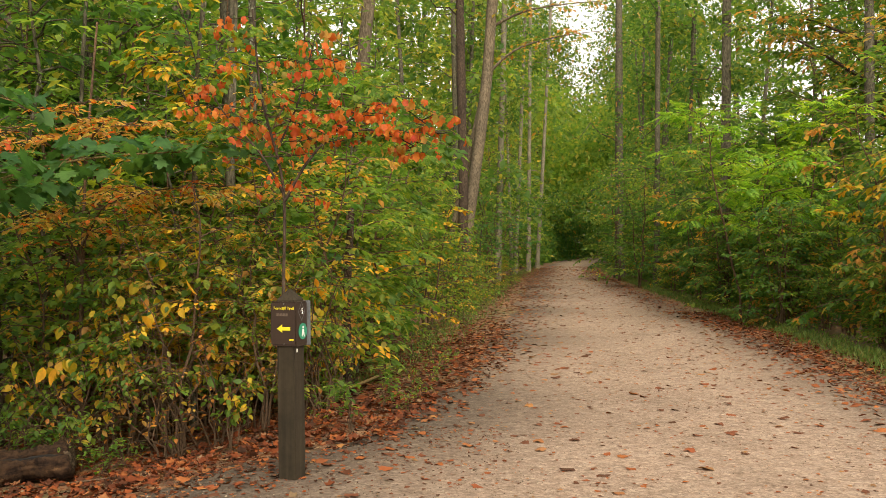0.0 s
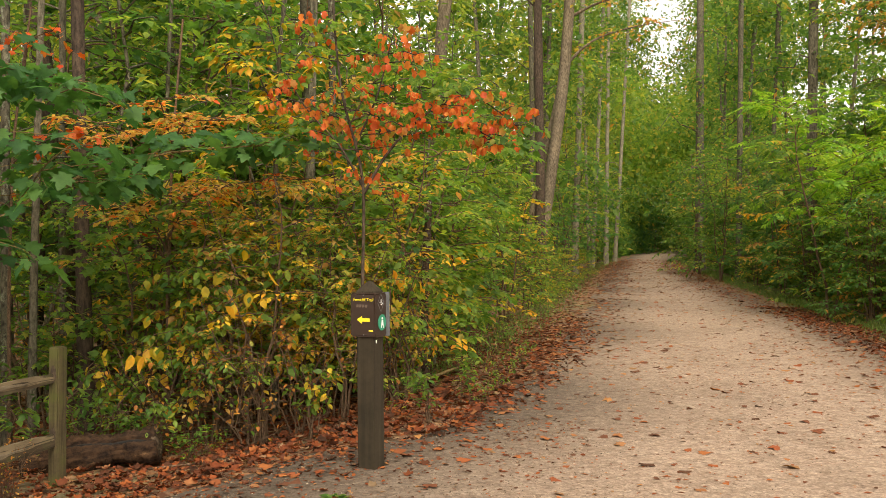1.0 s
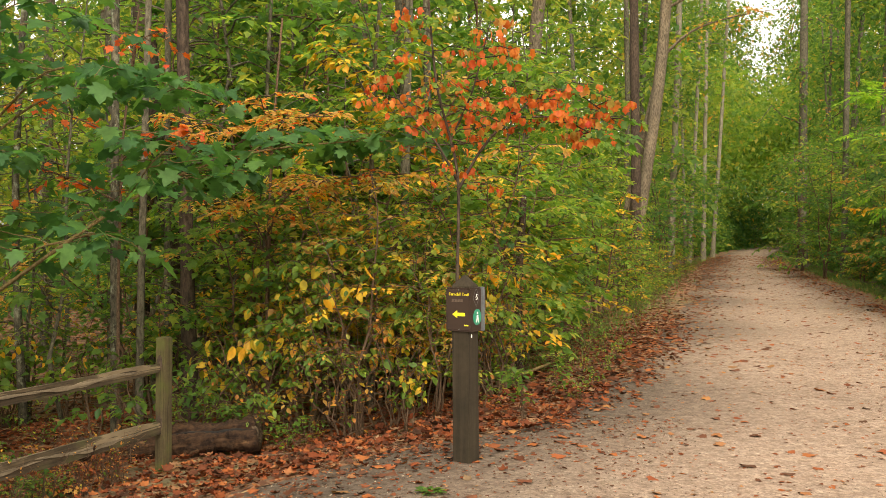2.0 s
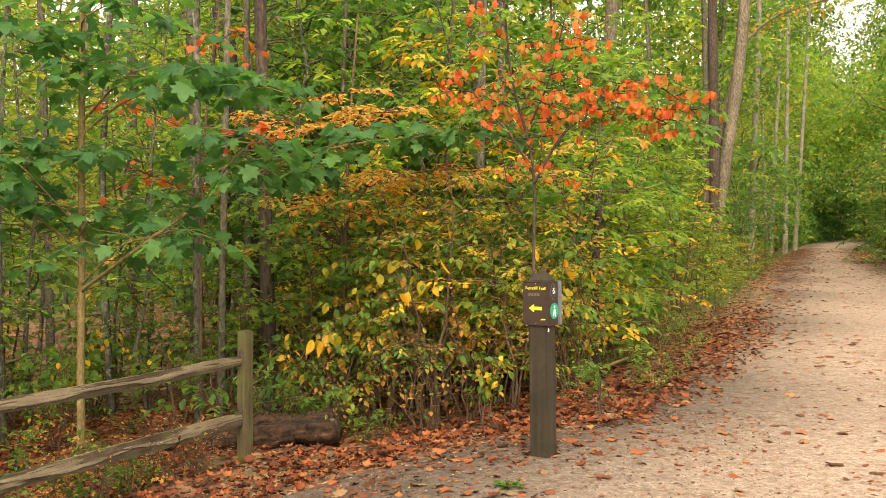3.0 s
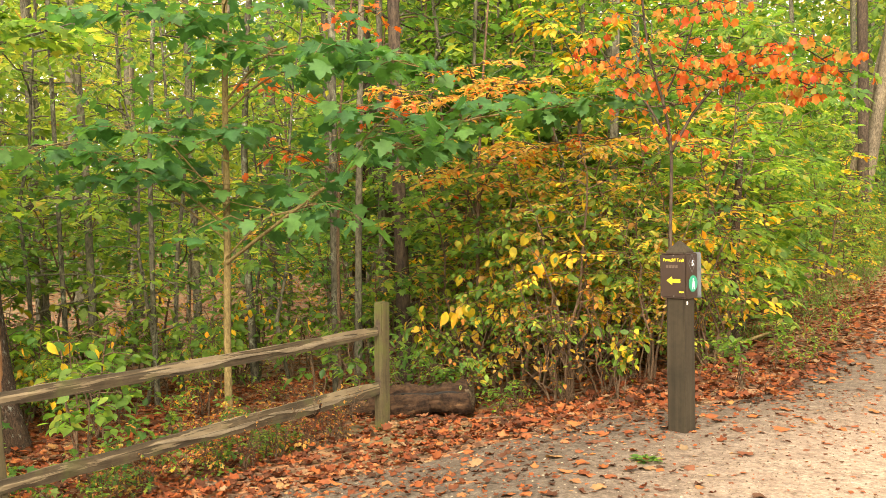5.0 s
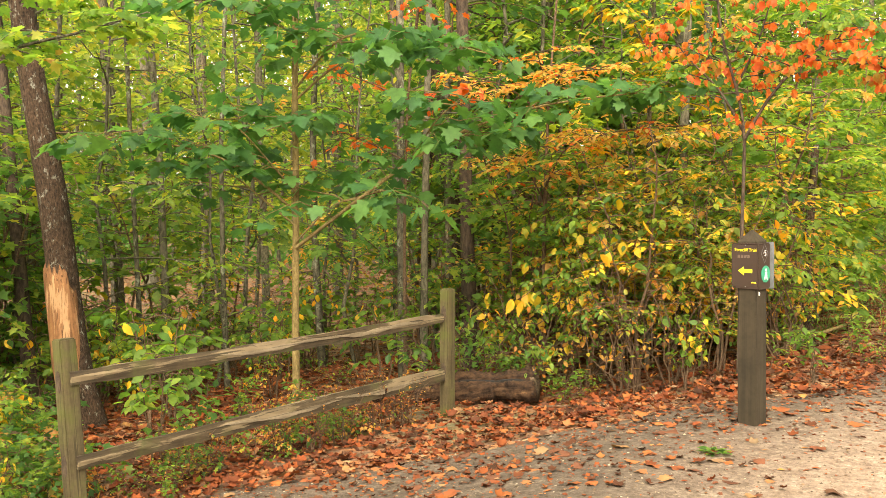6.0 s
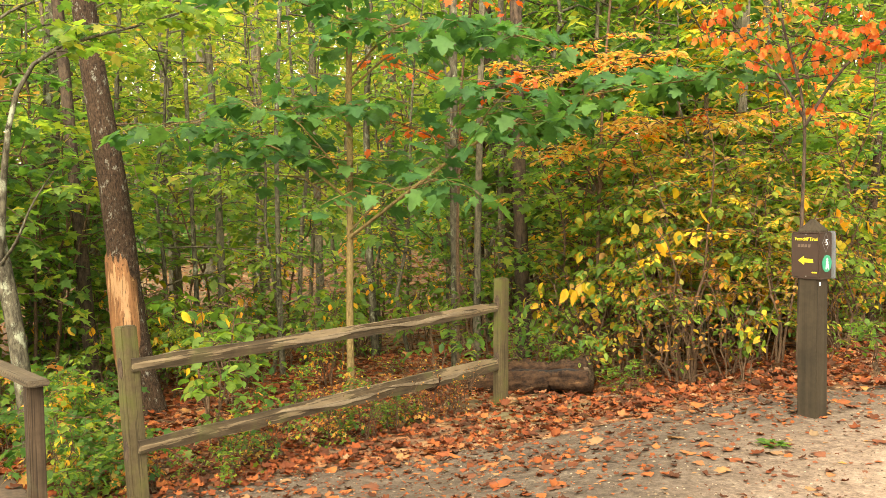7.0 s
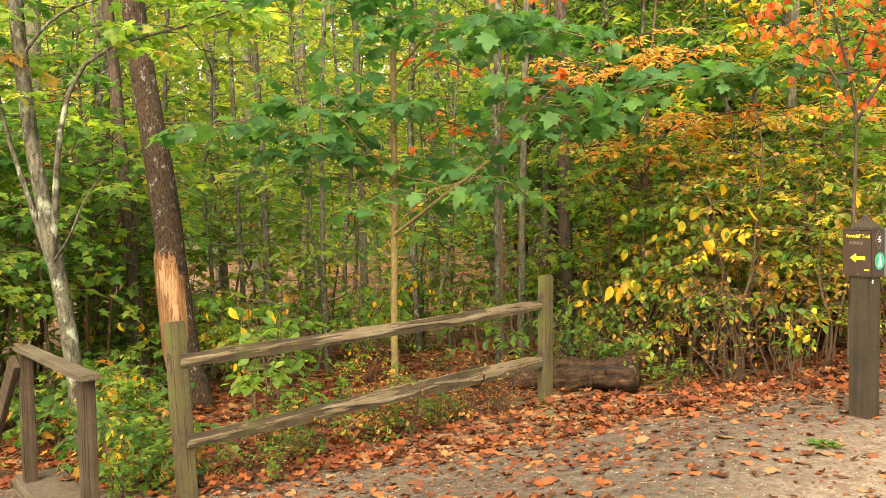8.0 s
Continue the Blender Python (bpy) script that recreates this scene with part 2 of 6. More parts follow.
FENCE_WOOD = timber_mat("weathered_fence_wood", (0.050, 0.039, 0.018), (0.118, 0.092, 0.046), (0.062, 0.070, 0.014), 0.6)
RAIL_WOOD = timber_mat("weathered_rail_wood", (0.030, 0.022, 0.013), (0.105, 0.076, 0.042), (0.06, 0.060, 0.020), 0.3, axis=0, pale=(0.19, 0.145, 0.088))
SPLIT_WOOD = timber_mat("pale_split_wood", (0.115, 0.088, 0.054), (0.23, 0.185, 0.125), axis=0)
HAND_WOOD = timber_mat("handrail_wood", (0.058, 0.043, 0.028), (0.135, 0.106, 0.068), (0.072, 0.079, 0.036), 0.2, axis=0)
HAND_POST = timber_mat("handrail_post_wood", (0.034, 0.022, 0.013), (0.088, 0.060, 0.036), (0.068, 0.076, 0.034), 0.25)
LOG_BARK = bark_mat("rotten_log", (0.011, 0.006, 0.004), (0.066, 0.035, 0.018), (0.15, 0.08, 0.036), 0.1, scale=0.9, spots=6.0, relief=0.01)
LOG_END = bark_mat("weathered_log_end", (0.030, 0.020, 0.013), (0.135, 0.095, 0.062), scale=2.0)
CRACK_SHADE = plain_mat("crack_shade", (0.006, 0.005, 0.004), 0.95)
SIGN_BROWN = plain_mat("brown_sign_panel", (0.030, 0.0145, 0.0075), 0.6, wear=0.12)
SIGN_YELLOW = plain_mat("yellow_sign_paint", (0.72, 0.60, 0.03), 0.5, wear=0.05)
SIGN_WHITE = plain_mat("white_sign_paint", (0.75, 0.75, 0.72), 0.5, wear=0.1)
SIGN_GREEN = plain_mat("green_marker_paint", (0.02, 0.24, 0.14), 0.45, wear=0.1)
SIGN_GREY = plain_mat("scuffed_lettering", (0.112, 0.077, 0.056), 0.7)
SIGN_ALU = plain_mat("aluminium_panel_back", (0.15, 0.155, 0.16), 0.55, 0.3)
CONCRETE = plain_mat("step_stone", (0.075, 0.050, 0.031), 0.95, wear=0.5)
SOIL = soil_mat()
GRAVEL = gravel_mat()


# ---- the lie of the land ----
LEFT_EDGE = ((-40, -1.6), (0, -1.3), (4, -1.05), (6.5, -0.75), (7.9, -0.4), (9.8, 0.0), (12.7, 0.42), (16, 0.91), (21, 1.5), (32, 2.7), (51, 4.9), (81, 8.8), (131, 17), (180, 30))
RIGHT_EDGE = ((-40, 3.6), (0, 4.0), (10.2, 4.67), (12.1, 5.0), (14.5, 5.2), (17.5, 5.5), (24, 6.0), (36, 7.1), (57, 9.6), (81, 12.9), (110, 18.5), (131, 24.0), (180, 40))
APRON_EDGE = ((-40, -7.5), (2.0, -7.0), (3.2, -6.6), (3.75, -5.7), (4.1, -4.25), (5.0, -3.8), (5.6, -3.4), (5.9, -2.6), (6.4, -2.0), (6.9, -1.5), (7.3, -0.8), (7.9, -0.45), (9.8, 0.0), (12.7, 0.42), (16, 0.91), (21, 1.5), (32, 2.7), (51, 4.9), (81, 8.8), (131, 17), (180, 30))


def along(table, y):
    return np.interp(y, [a for a, b in table], [b for a, b in table])


def smooth(t):
    t = np.clip(t, 0, 1)
    return t * t * (3 - 2 * t)


def land(x, y):
    """Height of the ground: level along the path, falling away on both sides."""
    x, y = np.asarray(x, float), np.asarray(y, float)
    s = along(LEFT_EDGE, y) - x
    q = x - along(RIGHT_EDGE, y)
    h = -0.42 * smooth((s - 0.3) / 2.8) - 0.75 * smooth((s - 3.4) / 7.0)
    h = h - 0.55 * smooth((q - 0.6) / 4.0)
    off = smooth((s - 0.2) / 1.5) + smooth((q - 0.2) / 1.5)
    h = h + off * (0.035 * np.sin(1.9 * x + 0.7 * y) * np.sin(1.3 * y - 0.4 * x) + 0.02 * np.sin(5.1 * x + 1) * np.sin(4.3 * y))
    return h


# ---- mesh helpers ----
def fast_mesh(name, verts, faces):
    """A mesh from arrays: verts n x 3, faces m x k, all faces with the same number of corners."""
    me = bpy.data.meshes.new(name)
    verts, faces = np.asarray(verts, np.float32), np.asarray(faces, np.int32)
    m, k = faces.shape
    me.vertices.add(len(verts))
    me.vertices.foreach_set("co", verts.ravel())
    me.loops.add(m * k)
    me.loops.foreach_set("vertex_index", faces.ravel())
    me.polygons.add(m)
    me.polygons.foreach_set("loop_start", np.arange(m, dtype=np.int32) * k)
    me.update(calc_edges=True)
    return me


def put(name, me, material, parent=None, label="", smooth_faces=False):
    me.materials.append(material)
    if smooth_faces:
        me.polygons.foreach_set("use_smooth", np.ones(len(me.polygons), bool))
    ob = new(name, me)
    if parent is not None:
        ob.parent = parent
    if label:
        ob["label"] = label
    return ob


def part(name, bm, material, parent, label="", smooth_faces=False):
    me = bpy.data.meshes.new(name)
    bm.to_mesh(me)
    bm.free()
    return put(name, me, material, parent, label, smooth_faces)


def tubes(lines, radii, sides):
    """Tapered tubes round many polylines at once: lines n x k x 3, radii n x k."""
    lines, radii = np.asarray(lines, float), np.asarray(radii, float)
    n, k, _ = lines.shape
    tan = np.gradient(lines, axis=1)
    tan /= np.linalg.norm(tan, axis=2, keepdims=True) + 1e-9
    ref = np.where(np.abs(tan[..., 2:3]) > 0.9, np.array([1.0, 0, 0]), np.array([0, 0, 1.0]))
    ref = np.broadcast_to(ref[:, :1], tan.shape)
    a = np.cross(tan, ref)
    a /= np.linalg.norm(a, axis=2, keepdims=True) + 1e-9
    b = np.cross(tan, a)
    ang = np.arange(sides) * 2 * math.pi / sides
    ring = a[:, :, None] * np.cos(ang)[None, None, :, None] + b[:, :, None] * np.sin(ang)[None, None, :, None]
    verts = lines[:, :, None] + ring * radii[:, :, None, None]
    idx = np.arange(n * k * sides).reshape(n, k, sides)
    nxt = np.roll(idx, -1, axis=2)
    faces = np.stack([idx[:, :-1], nxt[:, :-1], nxt[:, 1:], idx[:, 1:]], -1).reshape(-1, 4)
    return verts.reshape(-1, 3), faces


def resample(points, k):
    """k points on a smooth curve through the given ones."""
    p = np.asarray(points, float)
    d = np.concatenate([[0], np.cumsum(np.linalg.norm(np.diff(p, axis=0), axis=1))])
    t = np.linspace(0, d[-1], k)
    q = np.stack([np.interp(t, d, p[:, i]) for i in range(3)], 1)
    for _ in range(2):
        q[1:-1] = 0.25 * q[:-2] + 0.5 * q[1:-1] + 0.25 * q[2:]
    return q


LEAF_SMALL = (np.array([(0, 0, 0), (0.27, 0.45, 0.07), (0, 1, -0.05), (-0.27, 0.45, 0.07)]), np.array([(0, 1, 2), (0, 2, 3)]))
LEAF_OVAL = (np.array([(0, 0, 0), (0.25, 0.22, 0.05), (0.31, 0.5, 0.06), (0.17, 0.8, 0.01), (0, 1.03, -0.1), (-0.17, 0.8, 0.01), (-0.31, 0.5, 0.06), (-0.25, 0.22, 0.05), (0, 0.5, -0.02)]),
             np.array([(8, i, i + 1) for i in range(7)] + [(8, 7, 0)]))
LEAF_CURL = (np.array([(0, 0, 0.06), (0.30, 0.08, 0.14), (0.31, 0.36, 0.08), (0.46, 0.60, 0.24), (0.22, 0.74, 0.05), (0, 1, 0.22), (-0.2, 0.76, 0.05), (-0.42, 0.64, 0.12), (-0.30, 0.34, 0.06), (-0.32, 0.06, 0.26), (0, 0.42, -0.04)]),
             np.array([(10, i, (i + 1) % 10) for i in range(10)]))
LEAF_MED = (np.array([(0, 0, 0), (0.29, 0.38, 0.06), (0.18, 0.78, 0.0), (0, 1.02, -0.1), (-0.18, 0.78, 0.0), (-0.29, 0.38, 0.06)]), np.array([(0, 1, 2), (0, 2, 3), (0, 3, 4), (0, 4, 5)]))
_mp = [(0, 0), (0.14, -0.05), (0.36, 0.02), (0.28, 0.2), (0.58, 0.34), (0.42, 0.46), (0.50, 0.70), (0.24, 0.62), (0.2, 0.8), (0, 1.05)]
_mp = _mp + [(-x, y) for x, y in _mp[-2:0:-1]]
LEAF_MAPLE = (np.array([(x, y, 0.10 * abs(x) - 0.12 * y * y) for x, y in _mp] + [(0, 0.38, 0.0)]),
              np.array([(len(_mp), i, (i + 1) % len(_mp)) for i in range(len(_mp))]))


_lb = [(0, 0), (0.42, 0.06), (0.26, 0.30), (0.52, 0.62), (0.2, 0.62), (0, 1.05), (-0.2, 0.62), (-0.52, 0.62), (-0.26, 0.30), (-0.42, 0.06)]
LEAF_LOBED = (np.array([(x, y, 0.10 * abs(x) - 0.12 * y * y) for x, y in _lb] + [(0, 0.38, 0.0)]), np.array([(10, i, (i + 1) % 10) for i in range(10)]))
LEAF_FLAT = (np.array([(x, y, 0.22 * x * x + 0.10 * math.sin(4 * x + 3 * y)) for x, y, z in LEAF_MAPLE[0]]), LEAF_MAPLE[1])


def pinnate(pairs):
    """A feather-shaped compound leaf: leaflets in pairs along a stalk, and one at the tip."""
    v, f = [], []
    for i in range(pairs):
        y0, ln = 0.22 + 0.62 * i / pairs, 0.34 - 0.03 * i
        for sx in (1, -1):
            b = len(v)
            v += [(0, y0, 0), (sx * ln * 0.5, y0 + 0.02, 0.03), (sx * ln, y0 + 0.2, -0.06), (sx * ln * 0.45, y0 + 0.2, 0.02)]
            f += [(b, b + 1, b + 2), (b, b + 2, b + 3)]
    b = len(v)
    v += [(0, 0.78, 0), (0.08, 0.92, 0.02), (0, 1.12, -0.05), (-0.08, 0.92, 0.02)]
    f += [(b, b + 1, b + 2), (b, b + 2, b + 3)]
    return np.array(v), np.array(f)


LEAF_PINNATE = pinnate(4)


def leaf_mesh(name, pos, way, up, size, template):
    tv, tf = template
    n = len(pos)
    y = way / (np.linalg.norm(way, axis=1, keepdims=True) + 1e-9)
    z = up - (up * y).sum(1, keepdims=True) * y
    z /= np.linalg.norm(z, axis=1, keepdims=True) + 1e-9
    x = np.cross(y, z)
    s = np.asarray(size).reshape(-1, 1, 1)
    v = pos[:, None] + s * (x[:, None] * tv[None, :, 0:1] + y[:, None] * tv[None, :, 1:2] + z[:, None] * tv[None, :, 2:3])
    f = (tf[None] + (np.arange(n) * len(tv))[:, None, None]).reshape(-1, 3)
    return fast_mesh(name, v.reshape(-1, 3), f)


def leaves_on(rng, lines, per, size, droop=0.35, loose=0.05, flat=0.8, first=0.15):
    """Leaf places along twigs: lines n x k x 3. Returns pos, way, up, size."""
    n, k, _ = lines.shape
    t = first + (1 - first) * rng.random((n, per)) ** 0.8
    f = t * (k - 1)
    i = np.minimum(f.astype(int), k - 2)
    w = (f - i)[..., None]
    rows = np.arange(n)[:, None]
    a, b = lines[rows, i], lines[rows, i + 1]
    pos = (a * (1 - w) + b * w).reshape(-1, 3)
    along_twig = (b - a).reshape(-1, 3)
    along_twig /= np.linalg.norm(along_twig, axis=1, keepdims=True) + 1e-9
    m = len(pos)
    side = rng.normal(size=(m, 3))
    side[:, 2] *= 0.5
    way = along_twig * 0.6 + side * 0.7
    way[:, 2] -= droop * (0.4 + rng.random(m))
    up = rng.normal(size=(m, 3)) * (1 - flat)
    up[:, 2] += 0.5 + flat * 0.5
    pos = pos + rng.normal(size=(m, 3)) * loose
    return pos, way, up, size * (0.6 + 0.7 * rng.random(m))


def twigs_from(rng, lines, count, length, lift=0.2, first=0.25, k=4, wild=0.35):
    """Side twigs that leave the given lines. Returns n x k x 3."""
    lines = np.asarray(lines)
    n, kk, _ = lines.shape
    t = first + (1 - first) * rng.random((n, count))
    f = t * (kk - 1)
    i = np.minimum(f.astype(int), kk - 2)
    w = (f - i)[..., None]
    rows = np.arange(n)[:, None]
    start = (lines[rows, i] * (1 - w) + lines[rows, i + 1] * w).reshape(-1, 3)
    m = len(start)
    ang = rng.random(m) * 2 * math.pi
    d = np.stack([np.cos(ang), np.sin(ang), lift + wild * rng.normal(size=m)], 1)
    d /= np.linalg.norm(d, axis=1, keepdims=True)
    ln = length * (0.45 + 0.8 * rng.random(m)) * (1.15 - 0.55 * t.reshape(-1))
    s = np.linspace(0, 1, k)
    out = start[:, None] + d[:, None] * (ln[:, None] * s)[..., None]
    out[:, :, 2] -= (0.25 * ln[:, None] * s ** 2) * (0.5 + rng.random((m, 1)))
    wob = rng.normal(size=(m, k, 3)) * 0.06 * ln[:, None, None]
    wob[:, 0] = 0
    return out + wob


def empty(name, m):
    e = new(name)
    e.matrix_basis = m
    return e


def shrub(name, seed, height, spread, stems, mats, template, leaf, twigs=16, per=9, twig_len=0.5, lift=0.25, droop=0.35, flat=0.7, first=0.2, bare=True, wild=0.3):
    """A many-stemmed shrub at the origin: stems with side twigs, and leaves on them. mats: (material, share) for one or two leaf colours."""
    rng = np.random.default_rng(seed)
    root = empty(name, Matrix())
    k = 7
    s = np.linspace(0, 1, k)
    lines = []
    for _ in range(stems):
        a = rng.random() * 2 * math.pi
        out = spread * (0.25 + 0.75 * rng.random())
        h = height * (0.65 + 0.35 * rng.random())
        p = np.stack([np.cos(a) * (0.06 * spread + out * s ** 1.6), np.sin(a) * (0.06 * spread + out * s ** 1.6), h * s - 0.08 * (s == 0)], 1)
        p[1:] += rng.normal(size=(k - 1, 3)) * 0.035 * height
        lines.append(p)
    lines = np.array(lines)
    tw = twigs_from(rng, lines, twigs, twig_len, lift, first, wild=wild)
    r0 = 0.006 + 0.004 * height
    for ln in lines:
        v1, f1 = tubes(ln[None], np.linspace(r0, r0 * 0.25, k)[None], 5)
        put("stem", fast_mesh("stem", v1, f1), TWIG, root)
    if bare:
        v2, f2 = tubes(tw[:, [0, 1, 3]], np.repeat(np.linspace(0.005, 0.002, 3)[None], len(tw), 0), 3)
        tagged(put("twig_growth", fast_mesh("twig_growth", v2, f2), TWIG, root), kind="stuff")
    pos, way, up, size = leaves_on(rng, tw, per, leaf, droop, leaf * 0.4, flat)
    cut = rng.random(len(pos))
    lo = 0.0
    for mat, share, *factor in mats:
        pick = (cut >= lo) & (cut < lo + share)
        lo += share
        big = size[pick] * (factor[0] if factor else 1.0)
        tagged(put("foliage", leaf_mesh("foliage", pos[pick], way[pick], up[pick], big, template), mat, root), kind="stuff")
    return root


def bough_lines(rng, stems, count, reach, first=0.2, rise=0.45, sag=0.4, taper=0.55, k=6):
    """Boughs that leave the stems in turn round them, rise and then arch over. Returns n x k x 3."""
    n, kk, _ = stems.shape
    t = first + (1 - first) * (np.arange(count)[None] + rng.random((n, count))) / count
    f = t * (kk - 1)
    i = np.minimum(f.astype(int), kk - 2)
    w = (f - i)[..., None]
    rows = np.arange(n)[:, None]
    start = (stems[rows, i] * (1 - w) + stems[rows, i + 1] * w).reshape(-1, 3)
    m = len(start)
    az = (2.4 * np.arange(count)[None] + rng.random((n, 1)) * 6.3 + 0.5 * rng.normal(size=(n, count))).reshape(-1)
    ln = reach * (1 - taper * t.reshape(-1)) * (0.55 + 0.7 * rng.random(m))
    s = np.linspace(0, 1, k)
    up = rise * (0.5 + rng.random((m, 1))) * s - sag * (0.5 + rng.random((m, 1))) * s ** 2
    out = start[:, None] + np.stack([np.cos(az)[:, None] * s, np.sin(az)[:, None] * s, up], -1) * ln[:, None, None]
    wob = rng.normal(size=(m, k, 3)) * 0.03 * ln[:, None, None]
    wob[:, 0] = 0
    return out + wob


def spray_twigs(rng, lines, pairs, length, first=0.2):
    """Side twigs in a level fan to both sides of each bough, longest near its foot. Returns (n * 2 * pairs) x 3 x 3."""
    n, kk, _ = lines.shape
    t = np.tile(np.repeat(np.linspace(first, 0.98, pairs), 2)[None], (n, 1)) + 0.05 * rng.normal(size=(n, 2 * pairs))
    t = np.clip(t, 0.02, 0.99)
    f = t * (kk - 1)
    i = np.minimum(f.astype(int), kk - 2)
    w = (f - i)[..., None]
    rows = np.arange(n)[:, None]
    a, b = lines[rows, i], lines[rows, i + 1]
    start = (a * (1 - w) + b * w).reshape(-1, 3)
    tan = (b - a).reshape(-1, 3)
    tan /= np.linalg.norm(tan, axis=1, keepdims=True) + 1e-9
    side = np.cross(tan, np.array([0, 0, 1.0]))
    side /= np.linalg.norm(side, axis=1, keepdims=True) + 1e-9
    m = len(start)
    side *= np.tile([1.0, -1.0], m // 2)[:, None]
    d = 0.6 * tan + 0.8 * side + 0.14 * rng.normal(size=(m, 3))
    ln = length * (1.15 - 0.75 * t.reshape(-1)) * (0.5 + 0.8 * rng.random(m))
    s = np.linspace(0, 1, 3)
    out = start[:, None] + d[:, None] * (ln[:, None] * s)[..., None]
    out[:, :, 2] -= 0.22 * ln[:, None] * s ** 2
    return out


def spray_leaves(rng, twigs, per, leaf, tilt=0.25, droop=0.2):
    """Leaves to both sides of the twigs, lying flat. Returns pos, way, up, size."""
    n = len(twigs)
    t = (np.arange(per)[None] + 0.7 + 0.5 * rng.random((n, per))) / per
    a, b = twigs[:, :1], twigs[:, 2:]
    mid = twigs[:, 1:2]
    tt = np.clip(t, 0, 1.02)[..., None]
    pos = (a * (1 - tt) ** 2 + 2 * mid * tt * (1 - tt) + b * tt ** 2).reshape(-1, 3)
    tan = np.repeat((b - a)[:, 0], per, 0)
    tan /= np.linalg.norm(tan, axis=1, keepdims=True) + 1e-9
    side = np.cross(tan, np.array([0, 0, 1.0])) * np.tile(np.where(np.arange(per) % 2, 1.0, -1.0), n)[:, None]
    m = len(pos)
    way = 0.65 * tan + 0.75 * side + 0.25 * rng.normal(size=(m, 3))
    way[:, 2] -= droop * (0.3 + 1.2 * rng.random(m))
    up = tilt * rng.normal(size=(m, 3))
    up[:, 2] += 1.0
    return pos, way, up, leaf * (0.6 + 0.7 * rng.random(m))


def hang_leaves(rng, pick, way, up):
    """Turns the picked leaves so that they hang from their stalks."""
    m = int(pick.sum())
    w = 0.35 * rng.normal(size=(m, 3))
    w[:, 2] = -1.0
    u = rng.normal(size=(m, 3))
    u[:, 2] *= 0.3
    way[pick], up[pick] = w, u


def put_leaves(rng, root, group, pos, way, up, size, mats, template, keep=0.7, name="foliage"):
    """Leaves in several colours; most leaves of one bough share a colour. mats: (material, share, size factor, hanging)."""
    shares = np.array([q[1] for q in mats], float)
    edges = np.cumsum(shares / shares.sum())
    by_bough = np.searchsorted(edges, rng.random(int(group.max()) + 1))
    own = np.searchsorted(edges, rng.random(len(pos)))
    which = np.where(rng.random(len(pos)) < keep, by_bough[group], own)
    for j, q in enumerate(mats):
        pick = which == j
        if not pick.any():
            continue
        if len(q) > 3 and q[3]:
            pick &= rng.random(len(pos)) < 0.55
            hang_leaves(rng, pick, way, up)
        big = size[pick] * (q[2] if len(q) > 2 else 1.0)
        tagged(put(name, leaf_mesh(name, pos[pick], way[pick], up[pick], big, template), q[0], root), kind="stuff")


def layered(name, seed, height, stems, boughs, reach, mats, template, leaf, pairs=5, per=4, twig_len=0.4, lean=0.25, first=0.2, rise=0.45, sag=0.4, taper=0.5, tilt=0.25, droop=0.2, bark=None, r0=None, bare=True, keep=0.7):
    """A small tree or shrub at the origin: one or more stems, boughs round them, and leaves in level sprays."""
    rng = np.random.default_rng(seed)
    root = empty(name, Matrix())
    bark = bark or TWIG
    k = 8
    s = np.linspace(0, 1, k)
    lines = []
    for i in range(stems):
        a = 2 * math.pi * (i + rng.random()) / stems
        out = lean * height * (0.4 + 0.6 * rng.random()) if stems > 1 else 0.04 * height
        h = height * (0.72 + 0.28 * rng.random()) if i else height
        p = np.stack([np.cos(a) * (0.05 + out * s ** 1.4), np.sin(a) * (0.05 + out * s ** 1.4), h * s - 0.08 * (s == 0)], 1)
        p[1:] += rng.normal(size=(k - 1, 3)) * 0.014 * height
        lines.append(p)
    lines = np.array(lines)
    r0 = r0 or 0.008 + 0.0045 * height
    for ln in lines:
        v1, f1 = tubes(ln[None], np.linspace(r0, r0 * 0.25, k)[None], 6)
        put("stem", fast_mesh("stem", v1, f1), bark, root, smooth_faces=True)
    bl = bough_lines(rng, lines, boughs, reach, first, rise, sag, taper)
    tw = spray_twigs(rng, bl, pairs, twig_len)
    if bare:
        v2, f2 = tubes(bl, np.repeat(np.linspace(r0 * 0.4, 0.003, bl.shape[1])[None], len(bl), 0), 4)
        tagged(put("bough_growth", fast_mesh("bough_growth", v2, f2), bark, root), kind="stuff")
    pos, way, up, size = spray_leaves(rng, tw, per, leaf, tilt, droop)
    put_leaves(rng, root, np.repeat(np.arange(len(bl)), 2 * pairs * per), pos, way, up, size, mats, template, keep)
    return root


def trunk_mesh(points, r0, r1, sides=12, k=22, seed=1, rough=0.07, flare=0.35):
    rng = np.random.default_rng(seed)
    c = resample(points, k)
    s = np.linspace(0, 1, k)
    r = r0 + (r1 - r0) * s + r0 * flare * np.exp(-s * 16)
    v, f = tubes(c[None], r[None], sides)
    v = v.reshape(k, sides, 3)
    cc = c[:, None]
    ridge = rng.normal(size=sides) * rough
    wave = rng.normal(size=(k, sides)) * rough * 0.6
    v = cc + (v - cc) * (1 + ridge[None, :, None] + wave[..., None])
    return v.reshape(-1, 3), f, c


